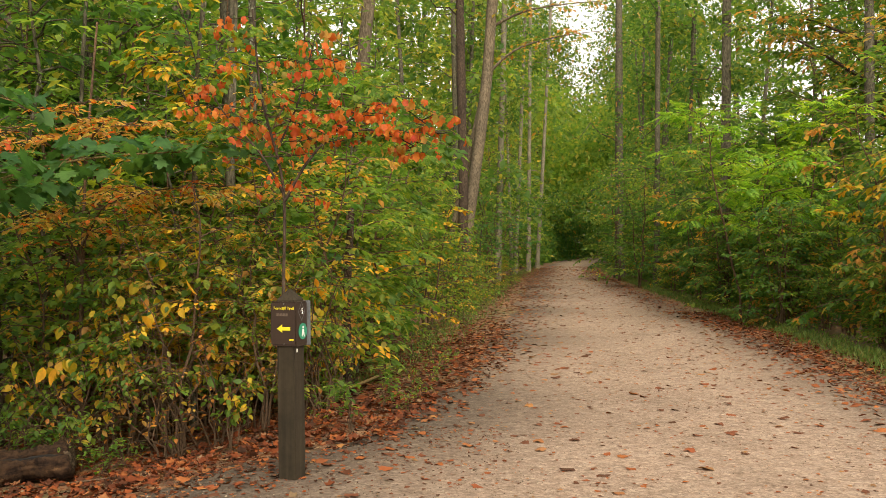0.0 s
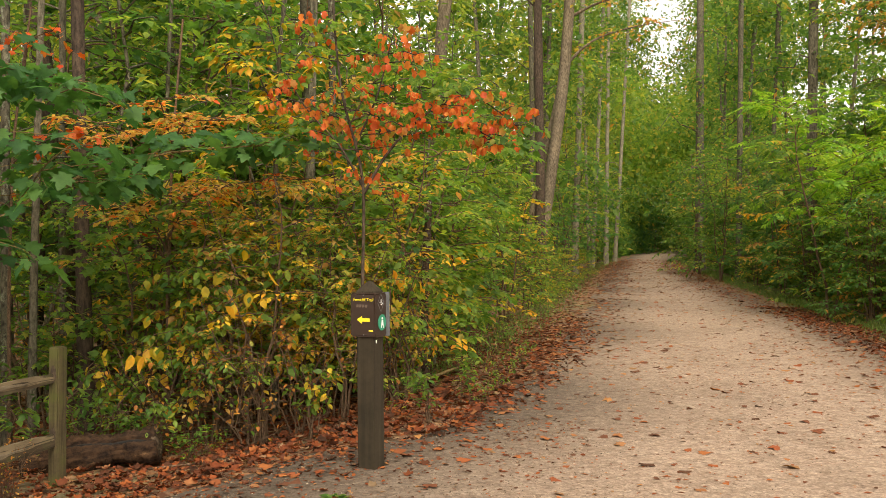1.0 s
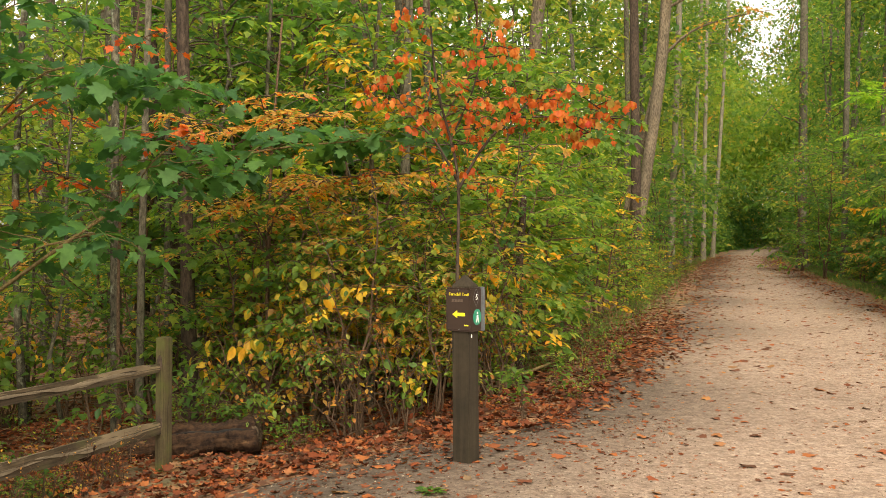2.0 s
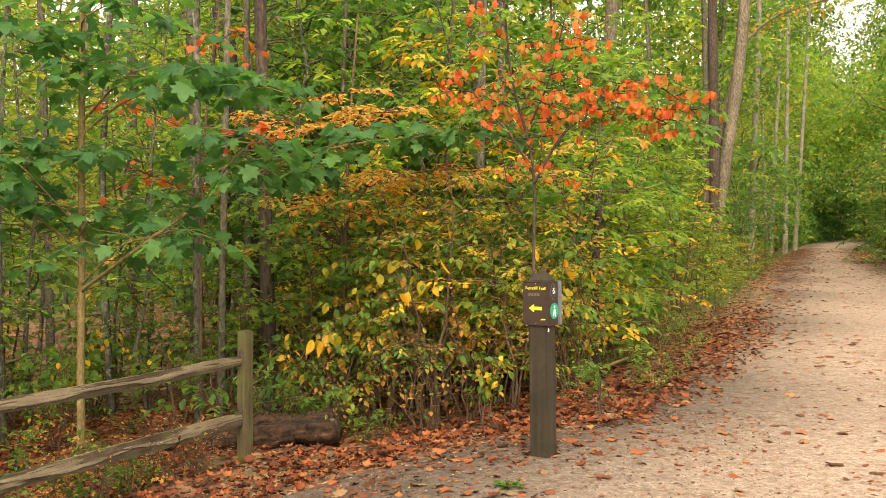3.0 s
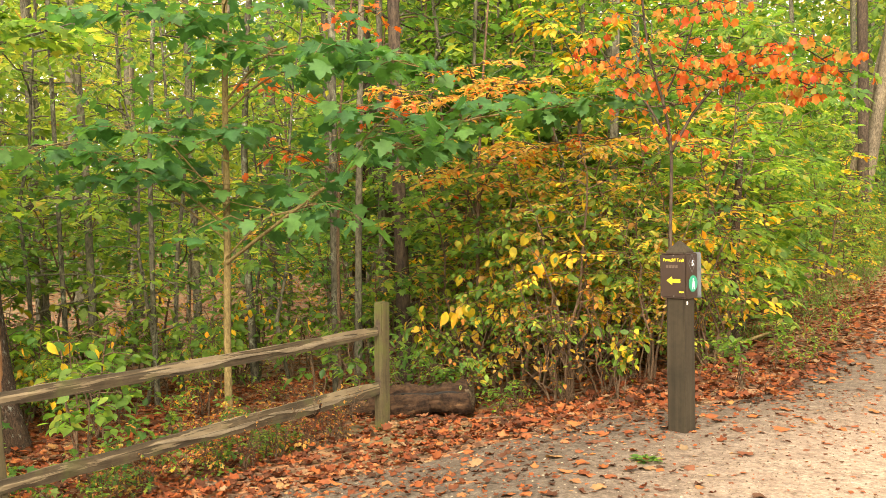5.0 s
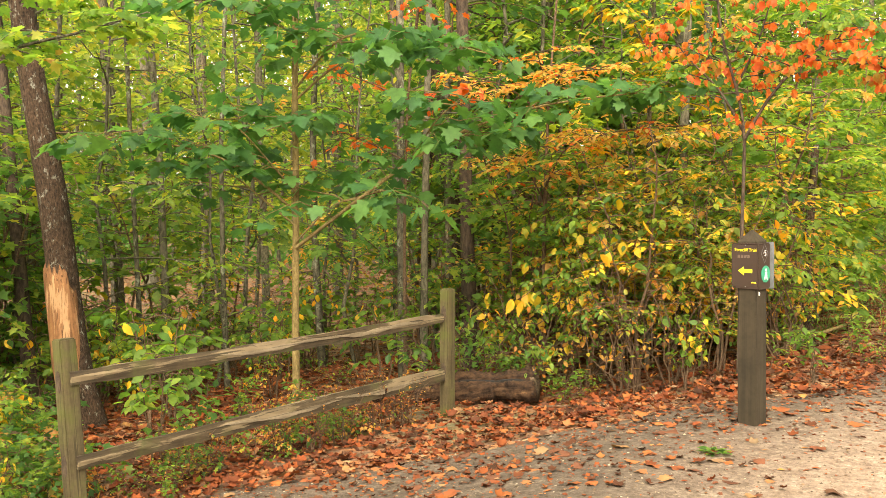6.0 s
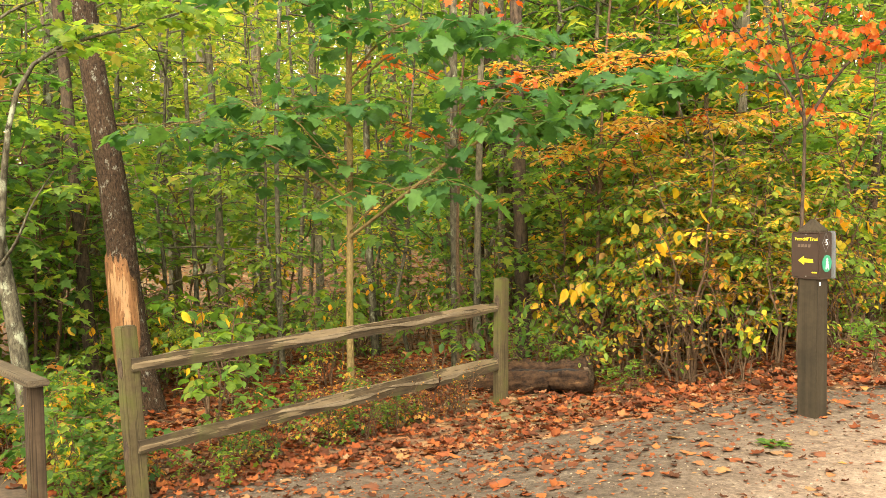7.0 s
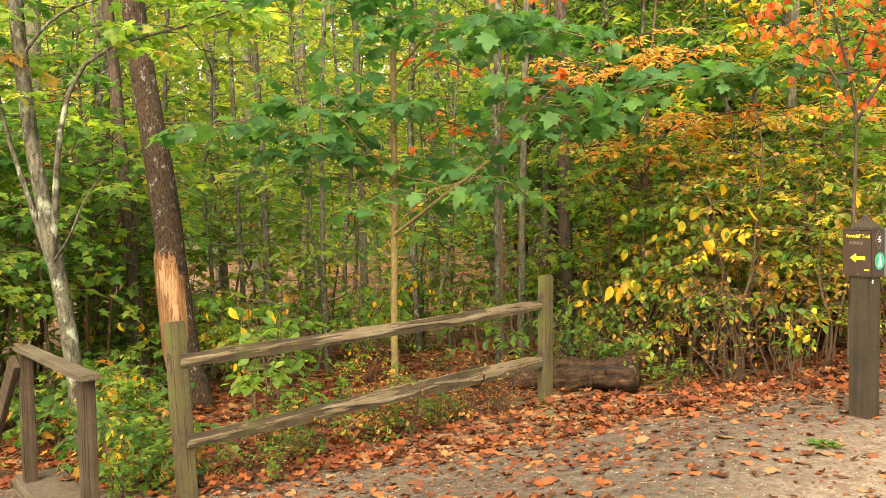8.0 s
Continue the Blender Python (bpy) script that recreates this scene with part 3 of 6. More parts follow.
def tree(name, seed, points, r0, r1, bark, mats, template, leaf, limbs=14, limb_len=2.2, crown_from=0.35, twigs=9, per=8, twig_len=0.9, lift=0.25, droop=0.3, sides=12, flat=0.65, bare=False, wild=0.35, rings=20):
    """A tree at the origin: a bent tapered trunk through the given points, limbs, twigs and leaves."""
    rng = np.random.default_rng(seed)
    root = empty(name, Matrix())
    v, f, c = trunk_mesh(points, r0, r1, sides, k=rings, seed=seed)
    put("trunk", fast_mesh("trunk", v, f), bark, root, smooth_faces=True)
    if limbs:
        lm = twigs_from(rng, c[None], limbs, limb_len, lift, crown_from, k=6)
        tw = twigs_from(rng, lm, twigs, twig_len, 0.1, 0.25, wild=wild)
        for ln in lm:
            v1, f1 = tubes(ln[None], np.linspace(max(0.012, r0 * 0.22), 0.006, 6)[None], 5)
            put("limb", fast_mesh("limb", v1, f1), bark, root)
        if bare:
            v2, f2 = tubes(tw[:, [0, 3]], np.repeat(np.linspace(0.006, 0.003, 2)[None], len(tw), 0), 3)
            tagged(put("twig_growth", fast_mesh("twig_growth", v2, f2), bark, root), kind="stuff")
        pos, way, up, size = leaves_on(rng, tw, per, leaf, droop, leaf * 0.6, flat)
        cut = rng.random(len(pos))
        lo = 0.0
        for mat, share in mats:
            pick = (cut >= lo) & (cut < lo + share)
            lo += share
            tagged(put("crown", leaf_mesh("crown", pos[pick], way[pick], up[pick], size[pick], template), mat, root), kind="stuff")
    return root


def ground_at(x, y, sink=0.0):
    return float(land(x, y)) - sink


def stand(ob, x, y, turn=0.0, size=1.0, sink=0.03):
    """Sets a thing on the ground."""
    ob.matrix_basis = Matrix.LocRotScale((x, y, ground_at(x, y, sink)), Euler((0, 0, radians(turn))), (size, size, size))
    return ob


def stand_copy(ob, x, y, turn, size, sink=0.03):
    base = ob.scale.copy()
    ob.scale = (1, 1, 1)
    c = copy_thing(ob, Matrix.LocRotScale((x, y, ground_at(x, y, sink)), Euler((0, 0, radians(turn))), (size, size, size)))
    ob.scale = base
    return c


# ---- ground, path ----
def spaced(lo, a, b, hi, step, grow):
    core = list(np.arange(a, b, step))
    d, x = step, b
    while x < hi:
        core.append(x)
        d *= grow
        x += d
    core.append(hi)
    d, x = step * grow, a - step
    left = []
    while x > lo:
        left.append(x)
        d *= grow
        x -= d
    left.append(lo)
    return np.array(left[::-1] + core)


gx = spaced(-600, -14, 9, 600, 0.2, 1.17)
gy = spaced(-300, 2, 24, 1200, 0.2, 1.13)
GX, GY = np.meshgrid(gx, gy)
GZ = land(GX, GY)
ny, nx = GX.shape
gi = np.arange(nx * ny).reshape(ny, nx)
gf = np.stack([gi[:-1, :-1], gi[:-1, 1:], gi[1:, 1:], gi[1:, :-1]], -1).reshape(-1, 4)
tagged(put("ground", fast_mesh("ground", np.stack([GX, GY, GZ], -1).reshape(-1, 3), gf), SOIL, smooth_faces=True),
       "dark forest soil under brown and rust leaf litter", "ground", kind="structure")


def wobble(y, seed):
    return 0.05 * np.sin(3.1 * y + seed) + 0.05 * np.sin(7.7 * y + 2 * seed) + 0.025 * np.sin(17.3 * y + 3 * seed) + 0.09 * np.sin(1.1 * y + seed)


py = spaced(-8, 1, 18, 170, 0.09, 1.07)
pu = np.concatenate([[-0.02, -0.01], np.linspace(0, 1, 70), [1.01, 1.02]])
pl, pr = along(APRON_EDGE, py) + wobble(py, 1.0), along(RIGHT_EDGE, py) + wobble(py, 4.0)
PX = pl[:, None] + (pr - pl)[:, None] * pu[None]
PY = np.repeat(py[:, None], len(pu), 1)
edge = np.minimum(np.minimum(PX - pl[:, None], pr[:, None] - PX) / 0.25, 1.0)
PZ = land(PX, PY) + 0.022 * np.clip(edge, -1, 1) + 0.006 * np.sin(2.3 * PX + 1.1 * PY) * np.sin(1.7 * PY)
pi_ = np.arange(PX.size).reshape(PX.shape)
pf = np.stack([pi_[:-1, :-1], pi_[:-1, 1:], pi_[1:, 1:], pi_[1:, :-1]], -1).reshape(-1, 4)
path_mesh = fast_mesh("path", np.stack([PX, PY, PZ], -1).reshape(-1, 3), pf)
# Left apron and right edge turn grey; that grey includes painted tree shade.
coarse_shade = 1.2 * smooth((along(LEFT_EDGE, PY) + 2.1 + 0.4 * np.sin(0.9 * PY) - PX) / 3.2) + 0.8 * smooth((PX - along(RIGHT_EDGE, PY) + 1.7) / 1.9)
path_mesh.attributes.new("coarse_shade", "FLOAT", "POINT").data.foreach_set("value", np.clip(coarse_shade, 0, 1).astype(np.float32).ravel())
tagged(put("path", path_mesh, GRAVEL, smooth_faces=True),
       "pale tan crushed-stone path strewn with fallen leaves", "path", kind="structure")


# ---- sign post ----
def bevel_box(x0, x1, y0, y1, z0, z1, bev=0.006, seg=2):
    bm = bmesh.new()
    bmesh.ops.create_cube(bm, size=1, matrix=Matrix.Translation(((x0 + x1) / 2, (y0 + y1) / 2, (z0 + z1) / 2)) @ Matrix.Diagonal((x1 - x0, y1 - y0, z1 - z0, 1)))
    bmesh.ops.bevel(bm, geom=bm.edges[:], offset=bev, segments=seg, affect="EDGES")
    return bm


def letters(name, text, size, material, parent, m, depth=0.001):
    cu = bpy.data.curves.new(name, "FONT")
    cu.body, cu.size, cu.extrude, cu.align_x, cu.align_y = text, size, depth, "CENTER", "CENTER"
    tmp = bpy.data.objects.new(name, cu)
    scene.collection.objects.link(tmp)
    me = bpy.data.meshes.new_from_object(tmp.evaluated_get(bpy.context.evaluated_depsgraph_get()))
    bpy.data.objects.remove(tmp)
    bpy.data.curves.remove(cu)
    me.materials.clear()
    ob = put(name, me, material, parent)
    ob.matrix_basis = m
    return ob


def flat_shape(outline, depth=0.002):
    """A thin plate with the given outline in x and z, facing -y."""
    bm = bmesh.new()
    vs = [bm.verts.new((x, 0, z)) for x, z in outline]
    fc = bm.faces.new(vs)
    ret = bmesh.ops.extrude_face_region(bm, geom=[fc])
    bmesh.ops.translate(bm, vec=(0, -depth, 0), verts=[e for e in ret["geom"] if isinstance(e, bmesh.types.BMVert)])
    bmesh.ops.recalc_face_normals(bm, faces=bm.faces)
    return bm


def sign_post():
    """A square timber with a pointed top, a brown panel towards the viewer's left and markers on the next face."""
    w, h = 0.064, 1.187
    root = empty("trail_sign_post", pose(-0.972, 6.265, -0.02, 0.6, -0.5, -22))
    bm = bmesh.new()
    rings = []
    for z, s in ((-0.15, 1.0), (h, 1.0), (h + 0.008, 0.97), (h + 0.075, 0.1)):
        rings.append([bm.verts.new((sx * w * s, sy * w * s, z)) for sx, sy in ((-1, -1), (1, -1), (1, 1), (-1, 1))])
    for a, b in zip(rings, rings[1:]):
        for i in range(4):
            bm.faces.new((a[i], a[(i + 1) % 4], b[(i + 1) % 4], b[i]))
    bm.faces.new(rings[-1])
    bm.faces.new(rings[0][::-1])
    bmesh.ops.bevel(bm, geom=[e for e in bm.edges if abs(e.verts[0].co.z - e.verts[1].co.z) > 0.5], offset=0.006, segments=2, affect="EDGES")
    part("post", bm, POST_BROWN, root, "dark brown stained timber with a pointed top")
    panel = part("panel", bevel_box(-0.097, 0.091, -w - 0.012, -w - 0.001, 0.902, 1.185, 0.01, 3), SIGN_BROWN, root, "brown sign panel with rounded corners")
    f = -w - 0.013
    up = Euler((radians(90), 0, 0)).to_matrix().to_4x4()
    letters("lettering", "Ferncliff Trail", 0.028, SIGN_YELLOW, panel, Matrix.Translation((0.0, f, 1.142)) @ up)
    ar = part("arrow", flat_shape([(-0.05, 0), (-0.012, 0.026), (-0.012, 0.011), (0.046, 0.011), (0.046, -0.011), (-0.012, -0.011), (-0.012, -0.026)]), SIGN_YELLOW, panel, "yellow arrow pointing along the side trail")
    ar.location = (0.0, f, 1.013)
    for i in range(4):
        b = part("scuffed_bar", flat_shape([(-0.009, -0.009), (0.007, -0.009), (0.009, 0.009), (-0.007, 0.009)], 0.001), SIGN_GREY, panel)
        b.location = (-0.045 + 0.022 * i, f, 1.102)
    b = part("small_bar", flat_shape([(-0.016, -0.004), (0.016, -0.004), (0.016, 0.004), (-0.016, 0.004)], 0.001), SIGN_YELLOW, panel)
    b.location = (0.055, f, 0.943)
    for z in (1.171, 0.916):
        bm = bmesh.new()
        bmesh.ops.create_uvsphere(bm, u_segments=8, v_segments=6, radius=0.004)
        s = part("screw", bm, SIGN_ALU, panel)
        s.location = (0.0, f, z)
    side = Euler((0, 0, radians(90))).to_matrix().to_4x4()
    plate = part("side_plate", bevel_box(-0.06, 0.082, -w - 0.010, -w - 0.001, 0.897, 1.183, 0.01, 3), SIGN_BROWN, root, "dark marker plate with a grey edge")
    plate.matrix_basis = side
    edge_strip = part("plate_edge", bevel_box(0.083, 0.094, -w - 0.034, -w + 0.05, 0.895, 1.185, 0.004, 2), SIGN_ALU, plate, "grey aluminium edge")
    dm = bmesh.new()
    outer, inner = [(0, 0.062), (0.042, 0), (0, -0.062), (-0.042, 0)], [(0, 0.056), (0.037, 0), (0, -0.056), (-0.037, 0)]
    ov = [dm.verts.new((x, 0, z)) for x, z in outer]
    iv = [dm.verts.new((x, 0, z)) for x, z in inner]
    for i in range(4):
        dm.faces.new((ov[i], ov[(i + 1) % 4], iv[(i + 1) % 4], iv[i]))
    d = part("diamond", dm, SIGN_ALU, plate, "thin white diamond outline")
    d.location = (0.016, f + 0.001, 1.119)
    letters("number", "·5", 0.05, SIGN_WHITE, plate, Matrix.Translation((0.02, f + 0.002, 1.119)) @ up)
    n = 28
    c = part("disc", flat_shape([(0.052 * math.cos(2 * math.pi * i / n), 0.052 * math.sin(2 * math.pi * i / n)) for i in range(n)]), SIGN_GREEN, plate, "green round trail marker with white shapes")
    c.location = (0.026, f + 0.001, 0.991)
    for k, (ox, oz, pts) in enumerate(((0.0, 0.026, [(0.009 * math.cos(2 * math.pi * i / 10), 0.009 * math.sin(2 * math.pi * i / 10)) for i in range(10)]),
                                       (0.0, -0.008, [(-0.012, -0.028), (0.0, -0.006), (0.012, -0.03), (0.017, -0.026), (0.01, 0.022), (-0.008, 0.022), (-0.018, -0.024)]))):
        g = part("white_shape", flat_shape(pts, 0.001), SIGN_WHITE, c)
        g.location = (ox, -0.003, oz)
    t = part("tag", flat_shape([(-0.006, -0.012), (0.006, -0.012), (0.008, 0.008), (-0.006, 0.012)]), SIGN_WHITE, root, "small torn white tag")
    t.matrix_basis = side @ Matrix.Translation((-0.03, -w - 0.001, 0.872))
    return tagged(root, "dark brown timber trail sign post with yellow arrow panel", "sign post")


sign_post()


# ---- split-rail fence ----
def fence_post(name, m, h, label):
    """A squared, weathered post; dark ovals on two faces stand in for the shade in its two rail openings."""
    root = empty(name, m)
    bm = bmesh.new()
    a, b = 0.045, 0.052
    levels = [-0.35, 0.25, 0.34, 0.40, 0.48, 0.56, 0.78, 0.84, 0.95, h]
    rng = random.Random(len(label))
    rings = []
    for z in levels:
        j = lambda: 0.004 * (rng.random() - 0.5)
        rings.append([bm.verts.new((x * a + j(), y * b + j(), z)) for x, y in ((-1, -1), (1, -1), (1, 1), (-1, 1))])
    for p, q in zip(rings, rings[1:]):
        for i in range(4):
            bm.faces.new((p[i], p[(i + 1) % 4], q[(i + 1) % 4], q[i]))
    bm.faces.new(rings[-1])
    bm.faces.new(rings[0][::-1])
    bmesh.ops.bevel(bm, geom=bm.edges[:], offset=0.008, segments=2, affect="EDGES")
    part("post_body", bm, FENCE_WOOD, root)
    for z in (0.37, 0.85):
        n = 14
        # Flat dark ovals painted for the shade inside; the post is not pierced.
        hole_shade = flat_shape([(0.026 * math.cos(2 * math.pi * i / n), 0.062 * math.sin(2 * math.pi * i / n)) for i in range(n)], 0.003)
        o = part("mortise_shade", hole_shade, BARK_DARK, root, "dark oval in place of the shade inside a rail opening")
        o.location = (0.0, -b + 0.001, z)
        o2 = part("mortise_shade", flat_shape([(0.03 * math.cos(2 * math.pi * i / n), 0.062 * math.sin(2 * math.pi * i / n)) for i in range(n)], 0.003), BARK_DARK, root)
        o2.matrix_basis = pose(0, b - 0.001, z, 0, 0, 180)
    return tagged(root, label, "fence post", "split-rail fence")


NEAR_POST, FAR_POST = (-4.30, 3.93), (-3.57, 7.19)
fence_turn = math.degrees(math.atan2(FAR_POST[1] - NEAR_POST[1], FAR_POST[0] - NEAR_POST[0])) - 90
fence_post("fence_post", pose(*NEAR_POST, -0.42, 0, -5.0, fence_turn), 1.09, "squared grey-green weathered fence post leaning over")
fence_post("fence_post", pose(*FAR_POST, -0.37, 0, 0.5, fence_turn), 1.05, "mossy weathered fence post beside a fallen log")


def fence_rail(p0, p1, h0, h1, thick, seed, label, twist=0.0):
    """A split rail: a rough, tapering wedge of wood with a wandering edge."""
    rng = np.random.default_rng(seed)
    p0, p1 = Vector(p0), Vector(p1)
    L = (p1 - p0).length
    k, prof = 26, [(-0.5, -1), (0.5, -1), (0.62, 0.0), (0.35, 1), (-0.35, 1), (-0.6, 0.1)]
    verts, faces = [], []
    up_w, lo_w, th = (np.cumsum(rng.normal(size=k)) for _ in range(3))
    for i in range(k):
        s = i / (k - 1)
        h = (h0 + (h1 - h0) * s) / 2
        if s < 0.05 or s > 0.95:
            h *= 0.8
        for n, (a, b) in enumerate(prof):
            dz = b * h + (0.002 * (up_w[i] - up_w.mean()) if b > 0 else 0.002 * (lo_w[i] - lo_w.mean()))
            y = a * thick * (1 + 0.04 * (th[i] - th.mean())) + 0.003 * rng.normal()
            verts.append((s * L, y, dz + 0.012 * math.sin(3.0 * s + seed) - 0.012 * math.sin(seed)))
    m = len(prof)
    for i in range(k - 1):
        for n in range(m):
            faces.append((i * m + n, i * m + (n + 1) % m, (i + 1) * m + (n + 1) % m, (i + 1) * m + n))
    me = bpy.data.meshes.new("fence_rail")
    me.from_pydata(verts, [], faces + [tuple(range(m))[::-1], tuple((k - 1) * m + n for n in range(m))])
    ob = put("fence_rail", me, RAIL_WOOD)
    d = (p1 - p0).normalized()
    side = Vector((0, 0, 1)).cross(d).normalized()
    rot = Matrix((d, side, d.cross(side))).transposed().to_4x4()
    ob.matrix_basis = Matrix.Translation(p0) @ rot
    for s0, s1, wide in ((0.30, 0.62, 0.013), (0.60, 0.90, 0.016)):
        n = 24
        bm = bmesh.new()
        low, high = [], []
        for i in range(n):
            u = i / (n - 1)
            s = s0 + (s1 - s0) * u
            w = wide * math.sin(math.pi * u) ** 0.6 * (0.6 + 0.8 * abs(math.sin(5 * u + seed) * math.cos(13 * u)))
            z = 0.014 * math.sin(6 * u + seed) + 0.010 - 0.018 * u + 0.012 * math.sin(3.0 * s + seed) - 0.012 * math.sin(seed)
            y = -thick * (0.62 - 0.12 * abs(z) / (0.5 * h0)) - 0.006
            low.append(bm.verts.new((s * L, y, z - w - 0.001 * (i % 3))))
            high.append(bm.verts.new((s * L, y + 0.002, z + w)))
        for i in range(n - 1):
            bm.faces.new((low[i], low[i + 1], high[i + 1], high[i]))
        ret = bmesh.ops.extrude_face_region(bm, geom=bm.faces[:])
        bmesh.ops.translate(bm, vec=(0, 0.012, 0), verts=[e for e in ret["geom"] if isinstance(e, bmesh.types.BMVert)])
        bmesh.ops.recalc_face_normals(bm, faces=bm.faces)
        part("split_face", bm, SPLIT_WOOD, ob, "pale torn wood where the rail has split")
    return tagged(ob, label, "fence rail", "split-rail fence")


fence_rail((-4.33, 3.93, 0.44), (-3.57, 7.2, 0.445), 0.088, 0.086, 0.028, 3, "upper split rail, weathered grey and brown with pale splits")
lower_rail = fence_rail((-4.28, 3.92, -0.035), (-3.57, 7.2, -0.01), 0.098, 0.115, 0.032, 8, "lower split rail, dark and pale weathered wood with a knot")
bm = bmesh.new()
bmesh.ops.create_icosphere(bm, subdivisions=3, radius=0.085)
for v in bm.verts:
    v.co *= 1 + 0.25 * noise.noise(v.co * 25)
    v.co.y *= 0.6
knot = part("knot", bm, LOG_BARK, lower_rail, "dark gnarled knot stub")
knot.matrix_basis = lower_rail.matrix_basis.inverted() @ Matrix.Translation((-3.80, 6.42, -0.06))


# ---- stair handrail ----
def handrail():
    root = empty("stair_handrail", Matrix())
    a, b = Vector((-5.53, 3.73, 0)), Vector((-4.26, 3.23, 0))
    d = (b - a).normalized()
    turn = math.degrees(math.atan2(d.y, d.x))
    for (p, z0, z1) in ((a, -0.5, 0.42), (b, -0.55, 0.47)):
        o = part("post", bevel_box(-0.040, 0.040, -0.040, 0.040, z0, z1, 0.006), HAND_POST, root)
        o.matrix_basis = pose(p.x, p.y, 0, 0, 0, turn)
    L = (b - a).length
    o = part("top_rail", bevel_box(-0.10, L + 0.10, -0.055, 0.055, 0, 0.034, 0.007), HAND_WOOD, root, "wide flat weathered cap rail")
    slope = -math.degrees(math.atan2(0.05, L))
    o.matrix_basis = pose(a.x, a.y, 0.422, 0, slope, turn)
    e = a + Vector((-0.55, 0.12, 0))
    o = part("stair_rail", bevel_box(0, 1.7, -0.02, 0.02, -0.055, 0.055, 0.005), HAND_POST, root, "dark rail running down the steps")
    o.matrix_basis = Matrix.Translation(a + Vector((-0.01, -0.065, 0.37))) @ Euler((0, radians(52), radians(180 - 14))).to_matrix().to_4x4()
    return tagged(root, "weathered timber handrail at the top of steps", "handrail")


handrail()
bm = bevel_box(-0.75, 0.75, -0.17, 0.17, -0.16, 0.02, 0.03, 3)
step = part("step_edge", bm, CONCRETE, None)
step.matrix_basis = pose(-5.0, 3.62, -0.435, 0, 0, -21)
tagged(step, "stone edge of the top step, strewn with leaves", "step")


# ---- fallen log and branches ----
def rough_log(name, p0, p1, r0, r1, seed, material, label, sides=14, k=18, rough=0.05):
    rng = np.random.default_rng(seed)
    c = resample([p0, tuple((np.array(p0) + np.array(p1)) / 2 + rng.normal(size=3) * 0.02), p1], k)
    r = np.linspace(r0, r1, k) * (1 + 0.05 * rng.normal(size=k))
    v, f = tubes(c[None], r[None], sides)
    v = v.reshape(k, sides, 3)
    ridge = 1 + (0.12 if sides < 20 else 0.03) * rng.normal(size=sides)
    v = c[:, None] + (v - c[:, None]) * (ridge[None, :, None] + rough * rng.normal(size=(k, sides, 1)))
    if r0 > 0.06:
        ang = np.arange(sides) * 2 * math.pi / sides
        for i in range(k):
            for n in range(sides):
                p = Vector(v[i, n])
                s = i / (k - 1)
                d = (ang[n] + 0.62 + 0.25 * math.sin(4.2 * s) + math.pi) % (2 * math.pi) - math.pi
                split = 0.34 * math.exp(-(d / (0.055 + 0.06 * s)) ** 2) * min(1.0, max(0.0, (s - 0.15) * 5))
                v[i, n] = c[i] + (v[i, n] - c[i]) * (1 + 0.34 * noise.noise(p * 5) + 0.07 * noise.noise(p * 17) - split)
    v[0] = c[0] + (v[0] - c[0]) * 0.8
    v[-1] = c[-1] + (v[-1] - c[-1]) * 0.85
    verts = np.concatenate([v.reshape(-1, 3), c[:1] + (c[0] - c[1]) * -0.3, c[-1:] + (c[-1] - c[-2]) * -0.3])
    n = k * sides
    caps = np.array([(n, (i + 1) % sides, i, i) for i in range(sides)] + [(n + 1, (k - 1) * sides + i, (k - 1) * sides + (i + 1) % sides, 0) for i in range(sides)])
    axis = Matrix.Translation(p0) @ Vector(np.array(p1) - np.array(p0)).to_track_quat("Z", "X").to_matrix().to_4x4()
    verts = (np.array(axis.inverted()) @ np.concatenate([verts, np.ones((len(verts), 1))], 1).T).T[:, :3]
    me = bpy.data.meshes.new(name)
    me.from_pydata(verts.tolist(), [], [tuple(q) for q in f.tolist()] + [tuple(q[:3]) for q in caps.tolist()])
    ob = put(name, me, material, smooth_faces=True)
    ob.matrix_basis = axis
    return tagged(ob, label, "log" if r0 > 0.06 else "branch")


rotten_log = rough_log("fallen_log", (-4.05, 7.60, -0.34), (-3.0, 7.80, -0.17), 0.15, 0.14, 5, LOG_BARK, "dark rotting log with a deep crack, lying in leaves", 56, 60, 0.02)
crack_line = []
for i in range(14, 57):
    s_ = i / 59
    n = round((-0.62 - 0.25 * math.sin(4.2 * s_)) / (2 * math.pi) * 56) % 56
    crack_line.append(tuple(rotten_log.data.vertices[i * 56 + n].co))
crack_line = resample(crack_line, 30)
# Black tube laid in the groove stands in for the shade inside it.
cv, cf = tubes(crack_line[None], (0.034 * np.linspace(0.1, 1.0, 30) * np.sin(np.linspace(0.15, 2.9, 30)))[None], 8)
put("crack", fast_mesh("crack", cv, cf), CRACK_SHADE, rotten_log, "black tube in the crack, standing in for its shade", True)
log_len = (Vector((-3.0, 7.80, -0.17)) - Vector((-4.05, 7.60, -0.34))).length
bm = bmesh.new()
end_rings = []
for rad, dz in ((0.128, -0.03), (0.122, 0.004), (0.07, 0.010), (0.012, 0.006)):
    end_rings.append([bm.verts.new((rad * (1 + 0.07 * math.sin(3 * a + 1) + 0.04 * math.sin(7 * a)) * math.cos(a), rad * (1 + 0.07 * math.sin(3 * a + 1) + 0.04 * math.sin(7 * a)) * math.sin(a), log_len + dz + 0.006 * math.sin(5 * a))) for a in [2 * math.pi * i / 30 for i in range(30)]])
for lo, hi in zip(end_rings, end_rings[1:]):
    for i in range(30):
        bm.faces.new((lo[i], lo[(i + 1) % 30], hi[(i + 1) % 30], hi[i]))
bm.faces.new(end_rings[-1])
